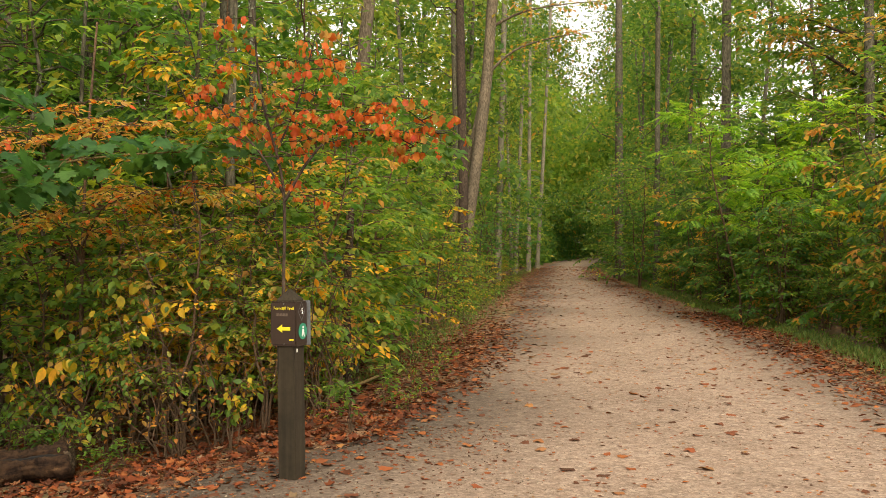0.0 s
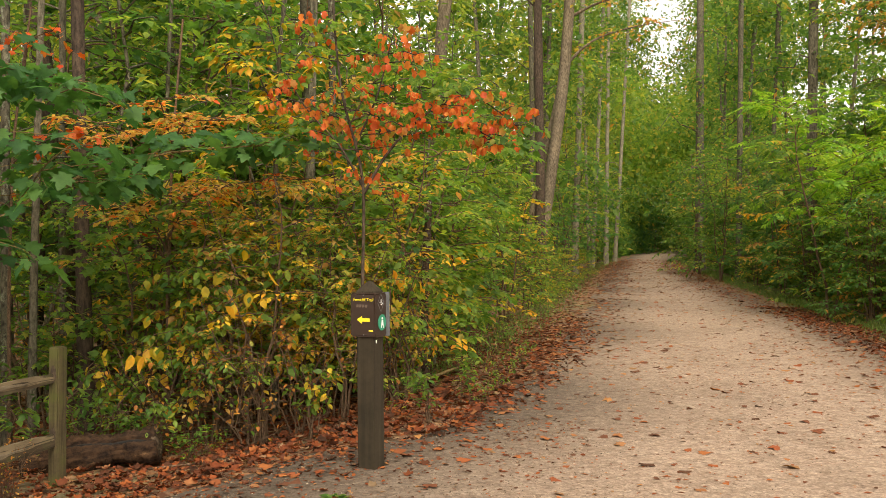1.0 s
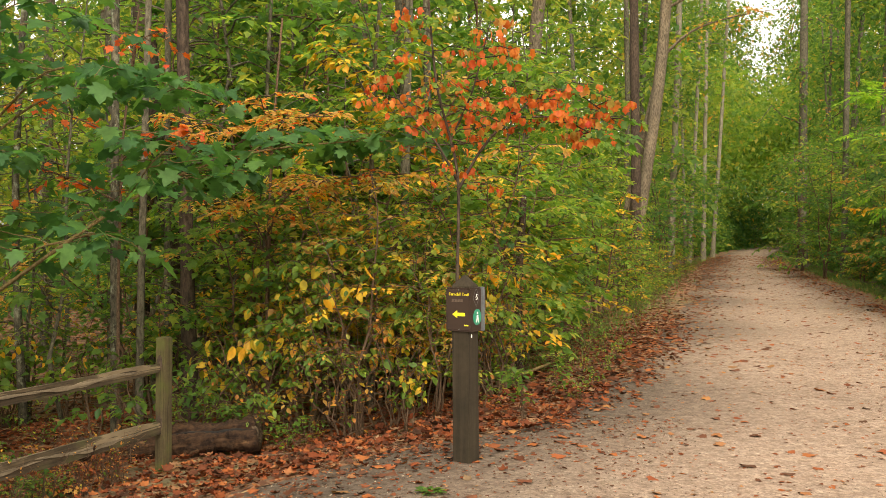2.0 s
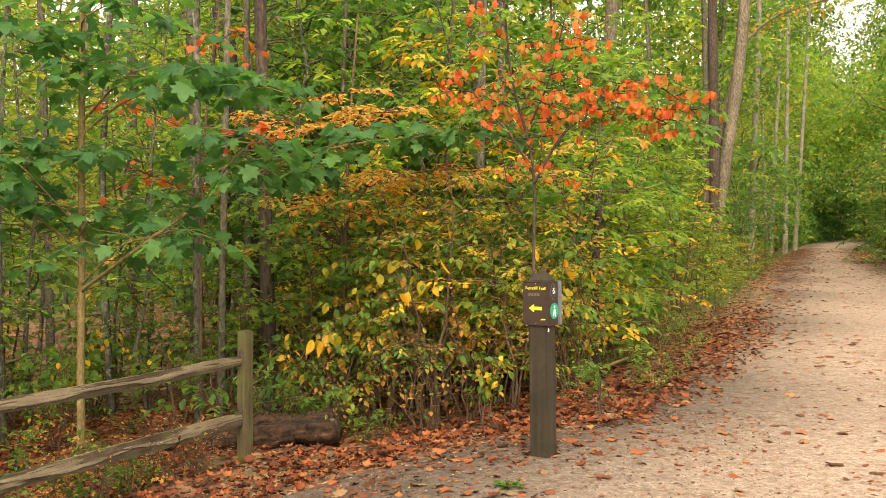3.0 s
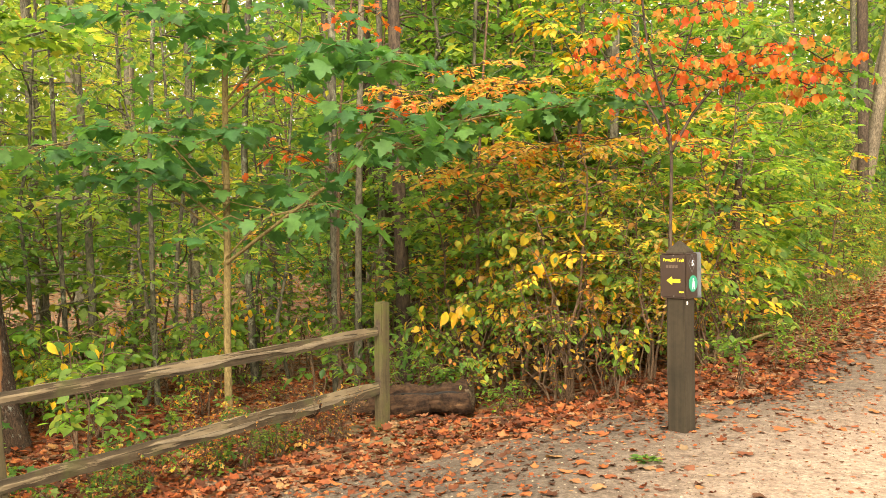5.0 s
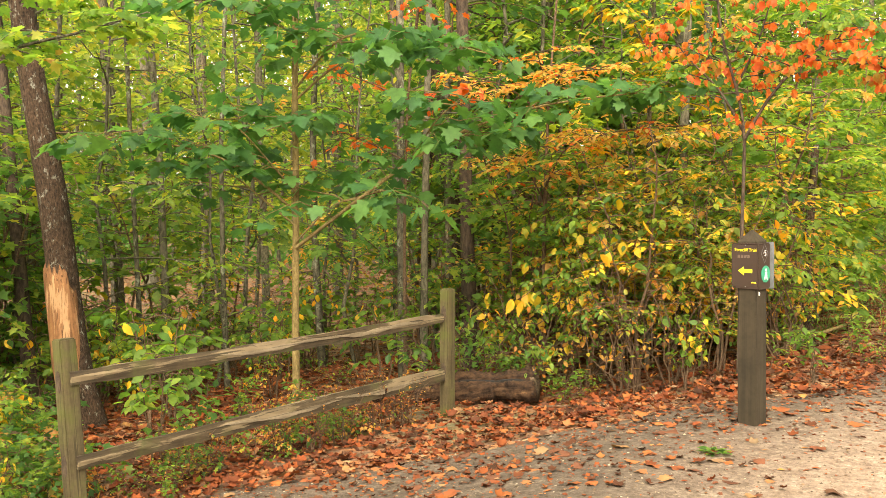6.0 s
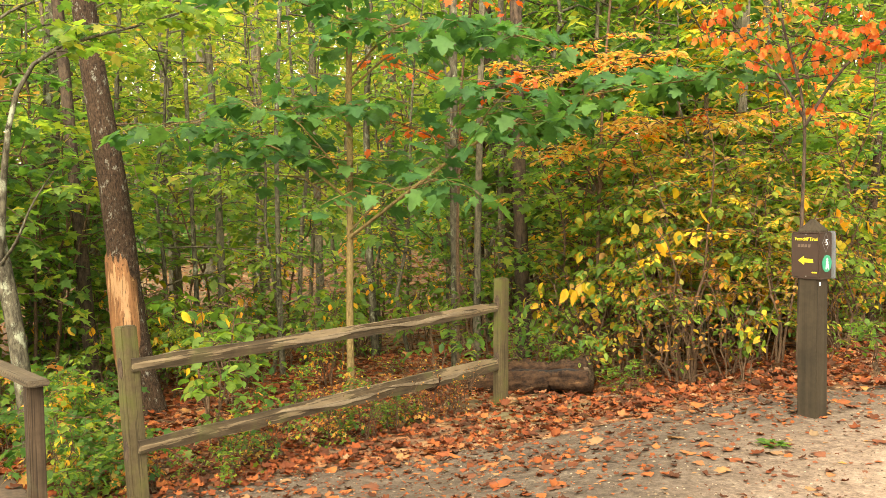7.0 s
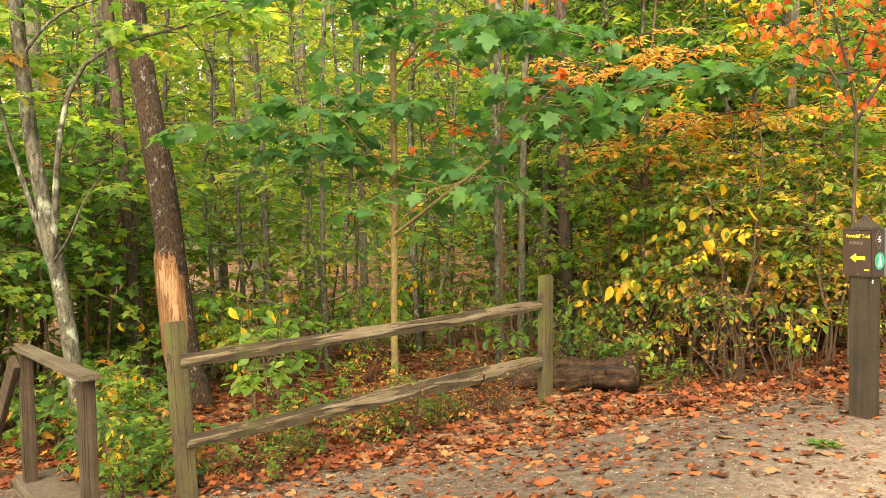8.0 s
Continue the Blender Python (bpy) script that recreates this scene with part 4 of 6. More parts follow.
part("cut_end", bm, LOG_END, rotten_log, "greyish weathered end of the log", True)
rough_log("fallen_log", (-7.1, 4.9, -0.75), (-5.0, 6.6, -0.62), 0.12, 0.10, 6, LOG_BARK, "mossy dark log on the forest floor")
rough_log("fallen_branch", (-1.2, 9.7, 0.0), (-0.72, 11.1, 0.04), 0.028, 0.018, 7, BARK_TAN, "thin pale fallen branch on the leaf litter", 7, 12)
rough_log("fallen_branch", (-2.9, 7.3, -0.28), (-1.2, 7.9, -0.12), 0.012, 0.006, 8, TWIG, "thin dark fallen branch on the leaf litter", 6, 12)
rough_log("fallen_branch", (-1.9, 8.2, -0.15), (-0.8, 7.7, 0.0), 0.010, 0.005, 9, TWIG, "thin dark fallen branch on the leaf litter", 6, 12)


# ---- tall trees of the wood ----
def own_tree(name, pts, r0, r1, bark, label, seed, mats=(), leaf=0.16, template=LEAF_SMALL, **kw):
    """A tree whose trunk runs through points in the world; it grows on upward from the last one."""
    p = [Vector(q) for q in pts]
    d = (p[-1] - p[-2]).normalized()
    top = p[-1]
    while top.z < kw.get("top", 15.0):
        top = top + Vector((d.x, d.y, max(d.z, 0.8))) * 2.0
        p.append(top.copy())
    kw.pop("top", None)
    base = p[0].copy()
    base.z = ground_at(base.x, base.y, 0.05)
    p[0] = base
    t = tree(name, seed, [tuple(q - base) for q in p], r0, r1, bark, mats, template, leaf, **kw)
    t.matrix_basis = Matrix.Translation(base)
    return tagged(t, label, "tree", "trees of the wood")


FAR_CROWN = [(GREEN, 0.75), (YELLOW_GREEN, 0.25)]
own_tree("tree", [(-3.95, 14.2, -0.6), (-3.94, 14.2, 3.2), (-3.92, 14.2, 5.2)], 0.17, 0.12, BARK_GREY, "straight grey-barked tree trunk behind the thicket", 11, FAR_CROWN, limbs=9, twigs=18, per=10, wild=0.8, sides=10, rings=16, twig_len=1.3, limb_len=3.0, crown_from=0.4)
own_tree("tree", [(-1.85, 20.2, 0.0), (-1.73, 20.2, 5.5), (-1.5, 20.2, 7.5)], 0.15, 0.12, BARK_RUSSET, "pale grey tree trunk rising out of green leaves", 12, FAR_CROWN, limbs=9, twigs=18, per=10, wild=0.8, sides=10, rings=16, twig_len=1.3, limb_len=3.0, crown_from=0.5)
own_tree("tree", [(0.52, 28.2, 0.0), (0.64, 28.2, 2.2), (0.57, 28.2, 5.5), (0.5, 28.2, 9)], 0.15, 0.11, BARK_DARK, "dark ivy-hung tree trunk beside the path", 13, FAR_CROWN, limbs=9, twigs=18, per=10, wild=0.8, sides=10, rings=16, twig_len=1.3, limb_len=3.0, crown_from=0.5)
own_tree("tree", [(0.3, 28.8, 0.1), (0.72, 28.8, 2.2), (1.11, 28.8, 4.7), (1.40, 28.8, 7.4), (1.5, 28.8, 9.4)], 0.20, 0.15, BARK_RUSSET, "tall leaning tree with ridged brown bark", 14, FAR_CROWN, limbs=9, twigs=18, per=10, wild=0.8, sides=10, rings=16, twig_len=1.3, limb_len=3.0, crown_from=0.55)
for i, (x, y, x2, r) in enumerate(((2.9, 50.2, 3.3, 0.24), (4.6, 60.2, 5.2, 0.17), (5.9, 65.2, 6.0, 0.2), (7.2, 72.2, 8.0, 0.2), (4.1, 56.0, 3.6, 0.12))):
    own_tree("tree", [(x, y, 0), ((x + x2) / 2, y, 7), (x2, y, 15)], r * 0.75, r * 0.5, BARK_PALE, "slender straight grey trunk beside the far path", 20 + i, FAR_CROWN, top=22, limbs=9, twigs=18, per=10, wild=0.8, sides=10, rings=16, twig_len=1.3, limb_len=3.0, crown_from=0.12, leaf=0.24)
for i, (x, y, x2, r) in enumerate(((8.97, 48.2, 8.97, 0.22), (9.1, 40.2, 9.15, 0.12), (7.85, 26.4, 7.95, 0.14), (10.0, 22.2, 9.95, 0.11))):
    own_tree("tree", [(x, y, -0.4), ((x + x2) / 2, y, 7), (x2, y, 12)], r, r * 0.7, BARK_GREY, "straight grey trunk among the shrubs by the path", 30 + i, [(GREEN, 0.7), (YELLOW_GREEN, 0.2), (PEACH, 0.1)], top=18, limbs=9, twigs=18, per=10, wild=0.8, sides=10, rings=16, twig_len=1.3, limb_len=3.2, crown_from=0.2, leaf=0.2)
LEFT_CROWN = [(YELLOW_GREEN, 0.65), (GREEN, 0.35)]
for i, (x, y, x2, y2, r, b) in enumerate(((-6.86, 12.3, -7.1, 12.6, 0.11, BARK_GREY), (-7.05, 13.4, -7.1, 13.8, 0.10, BARK_DARK), (-12.0, 18.5, -12.1, 18.8, 0.13, BARK_GREY),
                                         (-15.8, 18.4, -16.2, 18.8, 0.17, BARK_GREY), (-14.7, 14.4, -15.1, 14.6, 0.13, BARK_GREY), (-17.6, 18.4, -18.0, 18.7, 0.16, BARK_GREY),
                                         (-10.2, 7.8, -10.25, 8.2, 0.13, BARK_LICHEN), (-8.1, 6.8, -8.6, 6.8, 0.08, BARK_DARK), (-5.85, 15.4, -5.8, 15.6, 0.15, BARK_GREY),
                                         (-2.98, 13.7, -3.15, 13.9, 0.12, BARK_GREY), (-2.5, 12.8, -2.6, 13.0, 0.07, BARK_LICHEN), (-9.5, 20, -9.4, 20.2, 0.15, BARK_GREY),
                                         (-11, 14.5, -11.2, 14.6, 0.09, BARK_GREY), (-13.2, 11, -13.3, 11.3, 0.14, BARK_GREY), (-19, 13, -19.1, 13.2, 0.2, BARK_GREY))):
    own_tree("tree", [(x, y, -1), ((x + x2) / 2, (y + y2) / 2, 2), (x2, y2, 4.5)], r * 0.8, r * 0.6, b, "slim woodland trunk above leaf litter", 50 + i, LEFT_CROWN, limbs=6, twigs=9, per=7, limb_len=2.6, crown_from=0.45, leaf=0.15)
rr = random.Random(12)
for i in range(20):
    az, dist = radians(16 + 38 * ((i * 0.618) % 1)), 11.5 + 14 * rr.random()
    x, y, r = -dist * math.sin(az), dist * math.cos(az), 0.018 + 0.030 * rr.random()
    own_tree("tree", [(x, y, -1), (x + 0.5 * (rr.random() - 0.5), y, 2.5), (x + 0.9 * (rr.random() - 0.5), y, 5.5)], r, r * 0.7, (BARK_GREY, BARK_LICHEN, BARK_RUSSET)[i % 3], "thin pole-like woodland trunk", 120 + i, LEFT_CROWN, limbs=4, twigs=10, per=7, limb_len=1.8, crown_from=0.4, leaf=0.13, sides=8, rings=12)
own_tree("tree", [(-2.5, 11.1, -0.4), (-2.46, 11.05, 2.0), (-2.4, 11.0, 4.5)], 0.050, 0.035, BARK_GREY, "slim grey trunk rising out of the thicket", 142, LEFT_CROWN, limbs=5, twigs=9, per=7, limb_len=1.8, crown_from=0.45, leaf=0.13)
for x, y, x2, r, b, seed in ((-4.92, 8.85, -4.98, 0.042, BARK_LICHEN, 151), (-4.78, 9.05, -4.72, 0.036, BARK_GREY, 152), (-4.45, 9.55, -4.6, 0.070, BARK_DARK, 153)):
    own_tree("tree", [(x, y, -0.9), (x * 0.7 + x2 * 0.3, y, 1.0), (x2, y + 0.1, 4.0)], r, r * 0.75, b, "slim bare trunk behind the fence", seed, LEFT_CROWN, limbs=5, twigs=8, per=6, limb_len=1.8, crown_from=0.45, leaf=0.13)
own_tree("broken_tree", [(-1.05, 10.6, -0.2), (-1.07, 10.55, 0.8), (-1.0, 10.5, 2.0)], 0.055, 0.035, BARK_BROWN, "short brown dead stem half hidden in the thicket", 143, limbs=0, top=1.9)
own_tree("tree", [(-5.77, 11.85, -0.9), (-5.71, 12.0, 0.8), (-5.95, 12.0, 2.2), (-6.2, 12.1, 3.5)], 0.12, 0.09, BARK_DARK, "crooked dark tree behind the fence", 70, LEFT_CROWN, limbs=12, twigs=10, per=8, crown_from=0.3, leaf=0.15)

# ---- leaning brown trunk with a bare patch ----
lean_pts = [(-6.54, 6.06, -1.1), (-6.65, 6.06, -0.46), (-6.75, 6.06, 0.26), (-6.82, 6.07, 0.99), (-6.96, 6.06, 1.86), (-7.12, 6.04, 2.69), (-7.28, 6.03, 3.77)]
leaning = own_tree("leaning_tree", lean_pts, 0.138, 0.05, BARK_BROWN, "leaning brown trunk with a bare orange wood scar", 81, [(GREEN, 0.6), (LIME, 0.4)], 0.12, limbs=16, crown_from=0.6, top=7.5)
scar_n, scar_k = 21, 18
base = leaning.matrix_basis.translation
lp = resample(lean_pts, 90)
jag = np.random.default_rng(4).normal(size=(2, scar_n))
tv = []
for i in range(scar_k):
    for n in range(scar_n):
        u = 2 * n / (scar_n - 1) - 1
        a = radians(-66 + 80 * u)
        lo, hi = -0.30 + 0.18 * abs(u) + 0.04 * jag[0, n], 0.86 - 0.10 * u - 0.20 * u * u + 0.045 * jag[1, n]
        z = lo + (hi - lo) * i / (scar_k - 1)
        cpt = [np.interp(z, lp[:, 2], lp[:, c]) for c in (0, 1)]
        rim = max(abs(u) ** 4, abs(2 * i / (scar_k - 1) - 1) ** 8)
        r = (0.166 + 0.004 * math.sin(23 * a) + 0.003 * math.sin(9 * z + 11 * a)) * (1 - 0.03 * z) - 0.035 * rim
        tv.append((cpt[0] + r * math.cos(a) - base[0], cpt[1] + r * math.sin(a) - base[1], z - base[2]))
ti_ = np.arange(scar_n * scar_k).reshape(scar_k, scar_n)
put("bare_wood", fast_mesh("bare_wood", tv, np.stack([ti_[:-1, :-1], ti_[:-1, 1:], ti_[1:, 1:], ti_[1:, :-1]], -1).reshape(-1, 4)), BARE_WOOD, leaning, "bare orange-brown wood where bark has gone", True)


def branchy(name, label, trunk, r0, r1, bark, branches, mats, template, leaf, seed, twigs=10, per=8, twig_len=0.4, lift=0.05, droop=0.3, flat=0.85, trunk_twigs=0, cat="tree", first=0.2, spray=0, tilt=0.25, keep=0.6, bare=()):
    """A small tree whose trunk and boughs run through points in the world, with leafy twigs along the boughs."""
    rng = np.random.default_rng(seed)
    base = Vector(trunk[0])
    root = empty(name, Matrix.Translation(base))
    b0 = np.array(base)
    v, f, c = trunk_mesh(np.array(trunk) - b0, r0, r1, 10, 26, seed, 0.04, 0.25)
    put("trunk", fast_mesh("trunk", v, f), bark, root, smooth_faces=True)
    lines = np.array([resample(np.array(p) - b0, 12) for p, r in branches])
    rad = np.array([np.linspace(r, 0.004, 12) for p, r in branches])
    for ln, rr in zip(lines, rad):
        vv, ff = tubes(ln[None], rr[None], 7)
        put("bough", fast_mesh("bough", vv, ff), bark, root, smooth_faces=True)
    src = np.concatenate([np.repeat(ln[None], max(1, round(float(np.linalg.norm(np.diff(ln, axis=0), axis=1).sum()) / 1.1)), 0) for i, ln in enumerate(lines) if i not in bare])
    if spray:
        side = bough_lines(rng, src, twigs, twig_len * 1.5, first, 0.25, 0.25, 0.4)
        if trunk_twigs:
            side = np.concatenate([side, bough_lines(rng, c[None], trunk_twigs, twig_len * 1.9, 0.55, 0.4, 0.35, 0.3)])
        tw = spray_twigs(rng, side, spray, twig_len * 0.5)
        v2, f2 = tubes(side, np.repeat(np.linspace(0.006, 0.002, 6)[None], len(side), 0), 4)
        tagged(put("twig_growth", fast_mesh("twig_growth", v2, f2), bark, root), kind="stuff")
        pos, way, up, size = spray_leaves(rng, tw, per, leaf, tilt, droop)
        put_leaves(rng, root, np.repeat(np.arange(len(side)), 2 * spray * per), pos, way, up, size, mats, template, keep)
        return tagged(root, label, cat)
    tw = twigs_from(rng, src, twigs, twig_len, lift, first, k=4)
    if trunk_twigs:
        tw = np.concatenate([tw, twigs_from(rng, c[None], trunk_twigs, twig_len * 1.2, lift, 0.55, k=4)])
    v2, f2 = tubes(tw, np.repeat(np.linspace(0.005, 0.002, 4)[None], len(tw), 0), 4)
    tagged(put("twig_growth", fast_mesh("twig_growth", v2, f2), bark, root), kind="stuff")
    pos, way, up, size = leaves_on(rng, tw, per, leaf, droop, leaf * 0.3, flat)
    cut, lo = rng.random(len(pos)), 0.0
    for mat, share in mats:
        pick = (cut >= lo) & (cut < lo + share)
        lo += share
        tagged(put("foliage", leaf_mesh("foliage", pos[pick], way[pick], up[pick], size[pick], template), mat, root), kind="stuff")
    return tagged(root, label, cat)


maple_lower = [([(-4.97, 7.02, 1.31), (-5.11, 6.74, 1.58), (-5.45, 6.54, 1.83), (-5.92, 6.26, 1.93), (-6.3, 6.05, 1.95)], 0.014),
               ([(-4.95, 6.98, 1.0), (-4.26, 7.03, 1.47), (-3.94, 7.26, 1.78), (-3.55, 7.54, 2.06), (-2.94, 7.94, 2.27), (-2.22, 8.41, 2.36), (-1.73, 8.72, 2.37)], 0.018),
               ([(-4.98, 7.02, 1.5), (-5.3, 6.6, 2.1), (-5.6, 6.4, 2.15)], 0.01), ([(-4.97, 7.0, 1.2), (-5.4, 6.6, 1.7), (-5.8, 6.3, 1.75)], 0.01),
               ([(-4.95, 6.98, 1.05), (-4.5, 6.9, 1.4), (-4.0, 6.94, 1.5)], 0.008)]
maple_upper = [([(-5.0, 7.08, 2.0), (-5.3, 6.9, 2.2), (-5.7, 6.7, 2.25)], 0.01), ([(-5.02, 7.1, 2.3), (-4.6, 7.1, 2.6), (-4.1, 7.3, 2.75), (-3.6, 7.5, 2.8)], 0.012),
               ([(-5.04, 7.15, 2.9), (-5.4, 6.8, 3.1), (-5.9, 6.6, 3.15)], 0.01), ([(-5.04, 7.15, 3.0), (-4.8, 6.8, 3.2), (-4.4, 6.6, 3.25)], 0.01),
               ([(-5.02, 7.1, 2.4), (-4.36, 6.88, 2.85), (-3.7, 7.07, 2.75), (-3.2, 7.2, 2.6)], 0.012), ([(-3.94, 7.26, 1.78), (-3.6, 7.1, 2.1), (-3.3, 7.1, 2.3)], 0.008)]
branchy("maple_sapling", "slender tan maple sapling with large dark green leaves", [(-4.91, 6.91, -0.75), (-4.95, 6.96, 0.27), (-4.98, 7.04, 1.33), (-5.02, 7.1, 2.33), (-5.04, 7.15, 3.09), (-5.07, 7.2, 4.2)], 0.036, 0.022, BARK_TAN,
        maple_lower + maple_upper,
        [(MAPLE_GREEN, 1.0)], LEAF_MAPLE, 0.142, 91, twigs=6, per=2, twig_len=0.62, first=0.25, trunk_twigs=15, droop=0.3, spray=3, tilt=0.3)

branchy("lichen_tree", "pale lichen-spotted tree with forking bare limbs", [(-5.93, 4.49, -1.0), (-6.12, 4.47, 0.51), (-6.19, 4.45, 0.85), (-6.38, 4.41, 1.8), (-6.47, 4.41, 2.46), (-6.56, 4.43, 3.33), (-6.6, 4.4, 5)], 0.066, 0.045, BARK_LICHEN,
        [([(-6.22, 4.42, 0.9), (-6.4, 4.36, 1.47), (-6.52, 4.32, 1.8), (-6.7, 4.3, 2.6)], 0.03),
         ([(-6.2, 4.42, 0.86), (-6.03, 4.37, 1.59), (-6.04, 4.4, 1.99), (-5.96, 4.47, 2.19), (-5.96, 4.49, 2.39), (-5.72, 4.65, 2.49), (-5.28, 4.94, 2.58), (-4.9, 5.2, 2.75)], 0.03),
         ([(-6.2, 4.42, 0.9), (-5.9, 4.36, 1.1), (-5.79, 4.39, 1.35), (-5.66, 4.49, 1.58)], 0.014),
         ([(-6.47, 4.41, 2.4), (-6.2, 4.5, 2.7), (-5.8, 4.6, 2.8), (-5.3, 4.8, 2.85)], 0.015),
         ([(-6.47, 4.41, 2.3), (-6.6, 4.2, 2.6), (-6.7, 4.0, 2.8)], 0.015)],
        [(LIME, 0.75), (GREEN, 0.2), (PEACH, 0.05)], LEAF_MAPLE, 0.080, 92, twigs=5, per=3, twig_len=0.42, first=0.6, droop=0.2, spray=4, bare=(2,))

branchy("tree", "dark tree with long bare boughs over the shrubs", [(11.6, 24, -0.6), (11.5, 24, 3.5), (11.3, 24, 6.5), (11.5, 24, 10), (11.4, 24, 13)], 0.17, 0.08, BARK_DARK,
        [([(11.3, 24, 5.2), (10.4, 23.8, 5.9), (9.6, 23.7, 6.3), (8.5, 23.6, 6.9), (7.6, 23.5, 7.0)], 0.07), ([(11.3, 24, 6.6), (10.3, 24, 6.9), (9.3, 24.2, 7.4), (8.4, 24.3, 7.5)], 0.06), ([(11.4, 24, 4.5), (10.6, 23.6, 4.9), (10.0, 23.4, 5.5)], 0.05), ([(11.5, 24, 8.5), (10.2, 24, 8.7), (9.0, 24, 8.6)], 0.05), ([(11.4, 24, 7.5), (12.2, 23.6, 8.0), (13.0, 23.4, 8.2)], 0.05)],
        [(YELLOW_GREEN, 0.6), (PEACH, 0.25), (GREEN, 0.15)], LEAF_SMALL, 0.17, 97, twigs=9, per=4, twig_len=0.9, first=0.1, spray=4, trunk_twigs=14)

branchy("tree", "tall path-side tree with long thin boughs reaching out", [(-0.1, 29.6, -0.1), (0.5, 29.4, 3.0), (1.3, 29.0, 6.5), (1.6, 28.8, 9.0), (1.7, 28.8, 12.5)], 0.11, 0.08, BARK_RUSSET,
        [([(1.35, 28.9, 6.8), (2.0, 28.7, 7.5), (2.7, 28.6, 7.75), (3.8, 28.4, 7.95), (4.8, 28.2, 8.0)], 0.05), ([(1.55, 28.8, 8.3), (2.4, 28.6, 8.7), (3.6, 28.4, 8.85), (4.9, 28.2, 8.9)], 0.05), ([(1.6, 28.8, 9.2), (2.6, 28.5, 9.9), (3.8, 28.3, 10.2)], 0.05)],
        [(YELLOW_GREEN, 0.6), (PEACH, 0.4)], LEAF_SMALL, 0.16, 98, twigs=3, per=3, twig_len=0.6, first=0.15, spray=3)

branchy("orange_sapling", "young tree with drooping orange-red autumn leaves", [(-1.35, 8.1, -0.2), (-1.34, 8.08, 1.07), (-1.32, 8.07, 1.93), (-1.35, 8.07, 2.17), (-1.52, 8.04, 2.74), (-1.59, 8.04, 3.5)], 0.018, 0.008, BARK_DARK,
        [([(-1.32, 8.05, 1.9), (-1.14, 8.03, 2.25), (-0.79, 8.15, 2.62), (-0.43, 8.27, 2.81), (-0.02, 8.38, 2.48)], 0.014),
         ([(-1.33, 8.07, 1.95), (-1.5, 7.95, 2.3), (-1.8, 7.9, 2.6), (-1.95, 7.9, 2.9)], 0.012),
         ([(-1.4, 8.06, 2.3), (-1.2, 8.0, 2.7), (-1.1, 8.0, 3.1), (-1.05, 8.0, 3.3)], 0.01),
         ([(-0.9, 8.1, 2.5), (-0.5, 8.1, 2.5), (-0.1, 8.2, 2.3)], 0.008)],
        [(ORANGE, 0.58, 1.0, True), (PEACH, 0.12, 1.0, True), (GREEN, 0.18), (YELLOW_GREEN, 0.12)], LEAF_CURL, 0.064, 93, twigs=13, per=4, twig_len=0.34, droop=0.6, trunk_twigs=18, first=0.25, spray=3, tilt=0.5, keep=0.75)

branchy("peach_sapling", "slim sapling with level sprays of peach-orange leaves", [(-3.35, 8.9, -0.45), (-3.35, 8.9, 1.2), (-3.3, 8.9, 2.4), (-3.2, 8.9, 3.6)], 0.02, 0.01, TWIG,
        [([(-3.32, 8.9, 2.2), (-3.6, 8.6, 2.5), (-3.95, 8.3, 2.6)], 0.01), ([(-3.32, 8.9, 2.3), (-3.1, 8.6, 2.6), (-2.6, 8.6, 2.6)], 0.01), ([(-3.3, 8.9, 2.4), (-3.25, 8.5, 2.72), (-3.2, 8.3, 2.76)], 0.01),
         ([(-3.35, 8.9, 1.5), (-3.0, 8.5, 1.9), (-2.6, 8.5, 2.0)], 0.01), ([(-3.35, 8.9, 1.4), (-3.4, 8.5, 1.75), (-3.6, 8.3, 1.8)], 0.01), ([(-3.32, 8.9, 1.9), (-2.6, 8.8, 2.05), (-1.95, 8.8, 2.08)], 0.01)],
        [(PEACH, 0.85), (ORANGE, 0.15)], LEAF_MED, 0.070, 94, twigs=7, per=4, twig_len=0.40, droop=0.12, first=0.2, spray=4, keep=0.3)

branchy("red_maple_sapling", "thin dark sapling with scattered scarlet leaves", [(-4.75, 8.6, -0.6), (-4.7, 8.5, 1.0), (-4.6, 8.4, 2.4), (-4.4, 8.35, 3.6)], 0.02, 0.01, TWIG,
        [([(-4.62, 8.42, 2.2), (-4.3, 8.35, 2.4), (-3.9, 8.4, 2.5)], 0.01), ([(-4.65, 8.45, 1.8), (-4.95, 8.15, 2.0), (-5.2, 8.0, 2.1)], 0.01), ([(-4.6, 8.4, 2.4), (-5.0, 8.2, 2.6), (-5.4, 8.05, 2.75)], 0.01), ([(-4.5, 8.4, 3.0), (-4.4, 8.3, 3.3), (-4.1, 8.3, 3.4)], 0.01)],
        [(ORANGE, 1.0)], LEAF_MAPLE, 0.075, 96, twigs=10, per=4, twig_len=0.4, droop=0.4, flat=0.7, first=0.4)

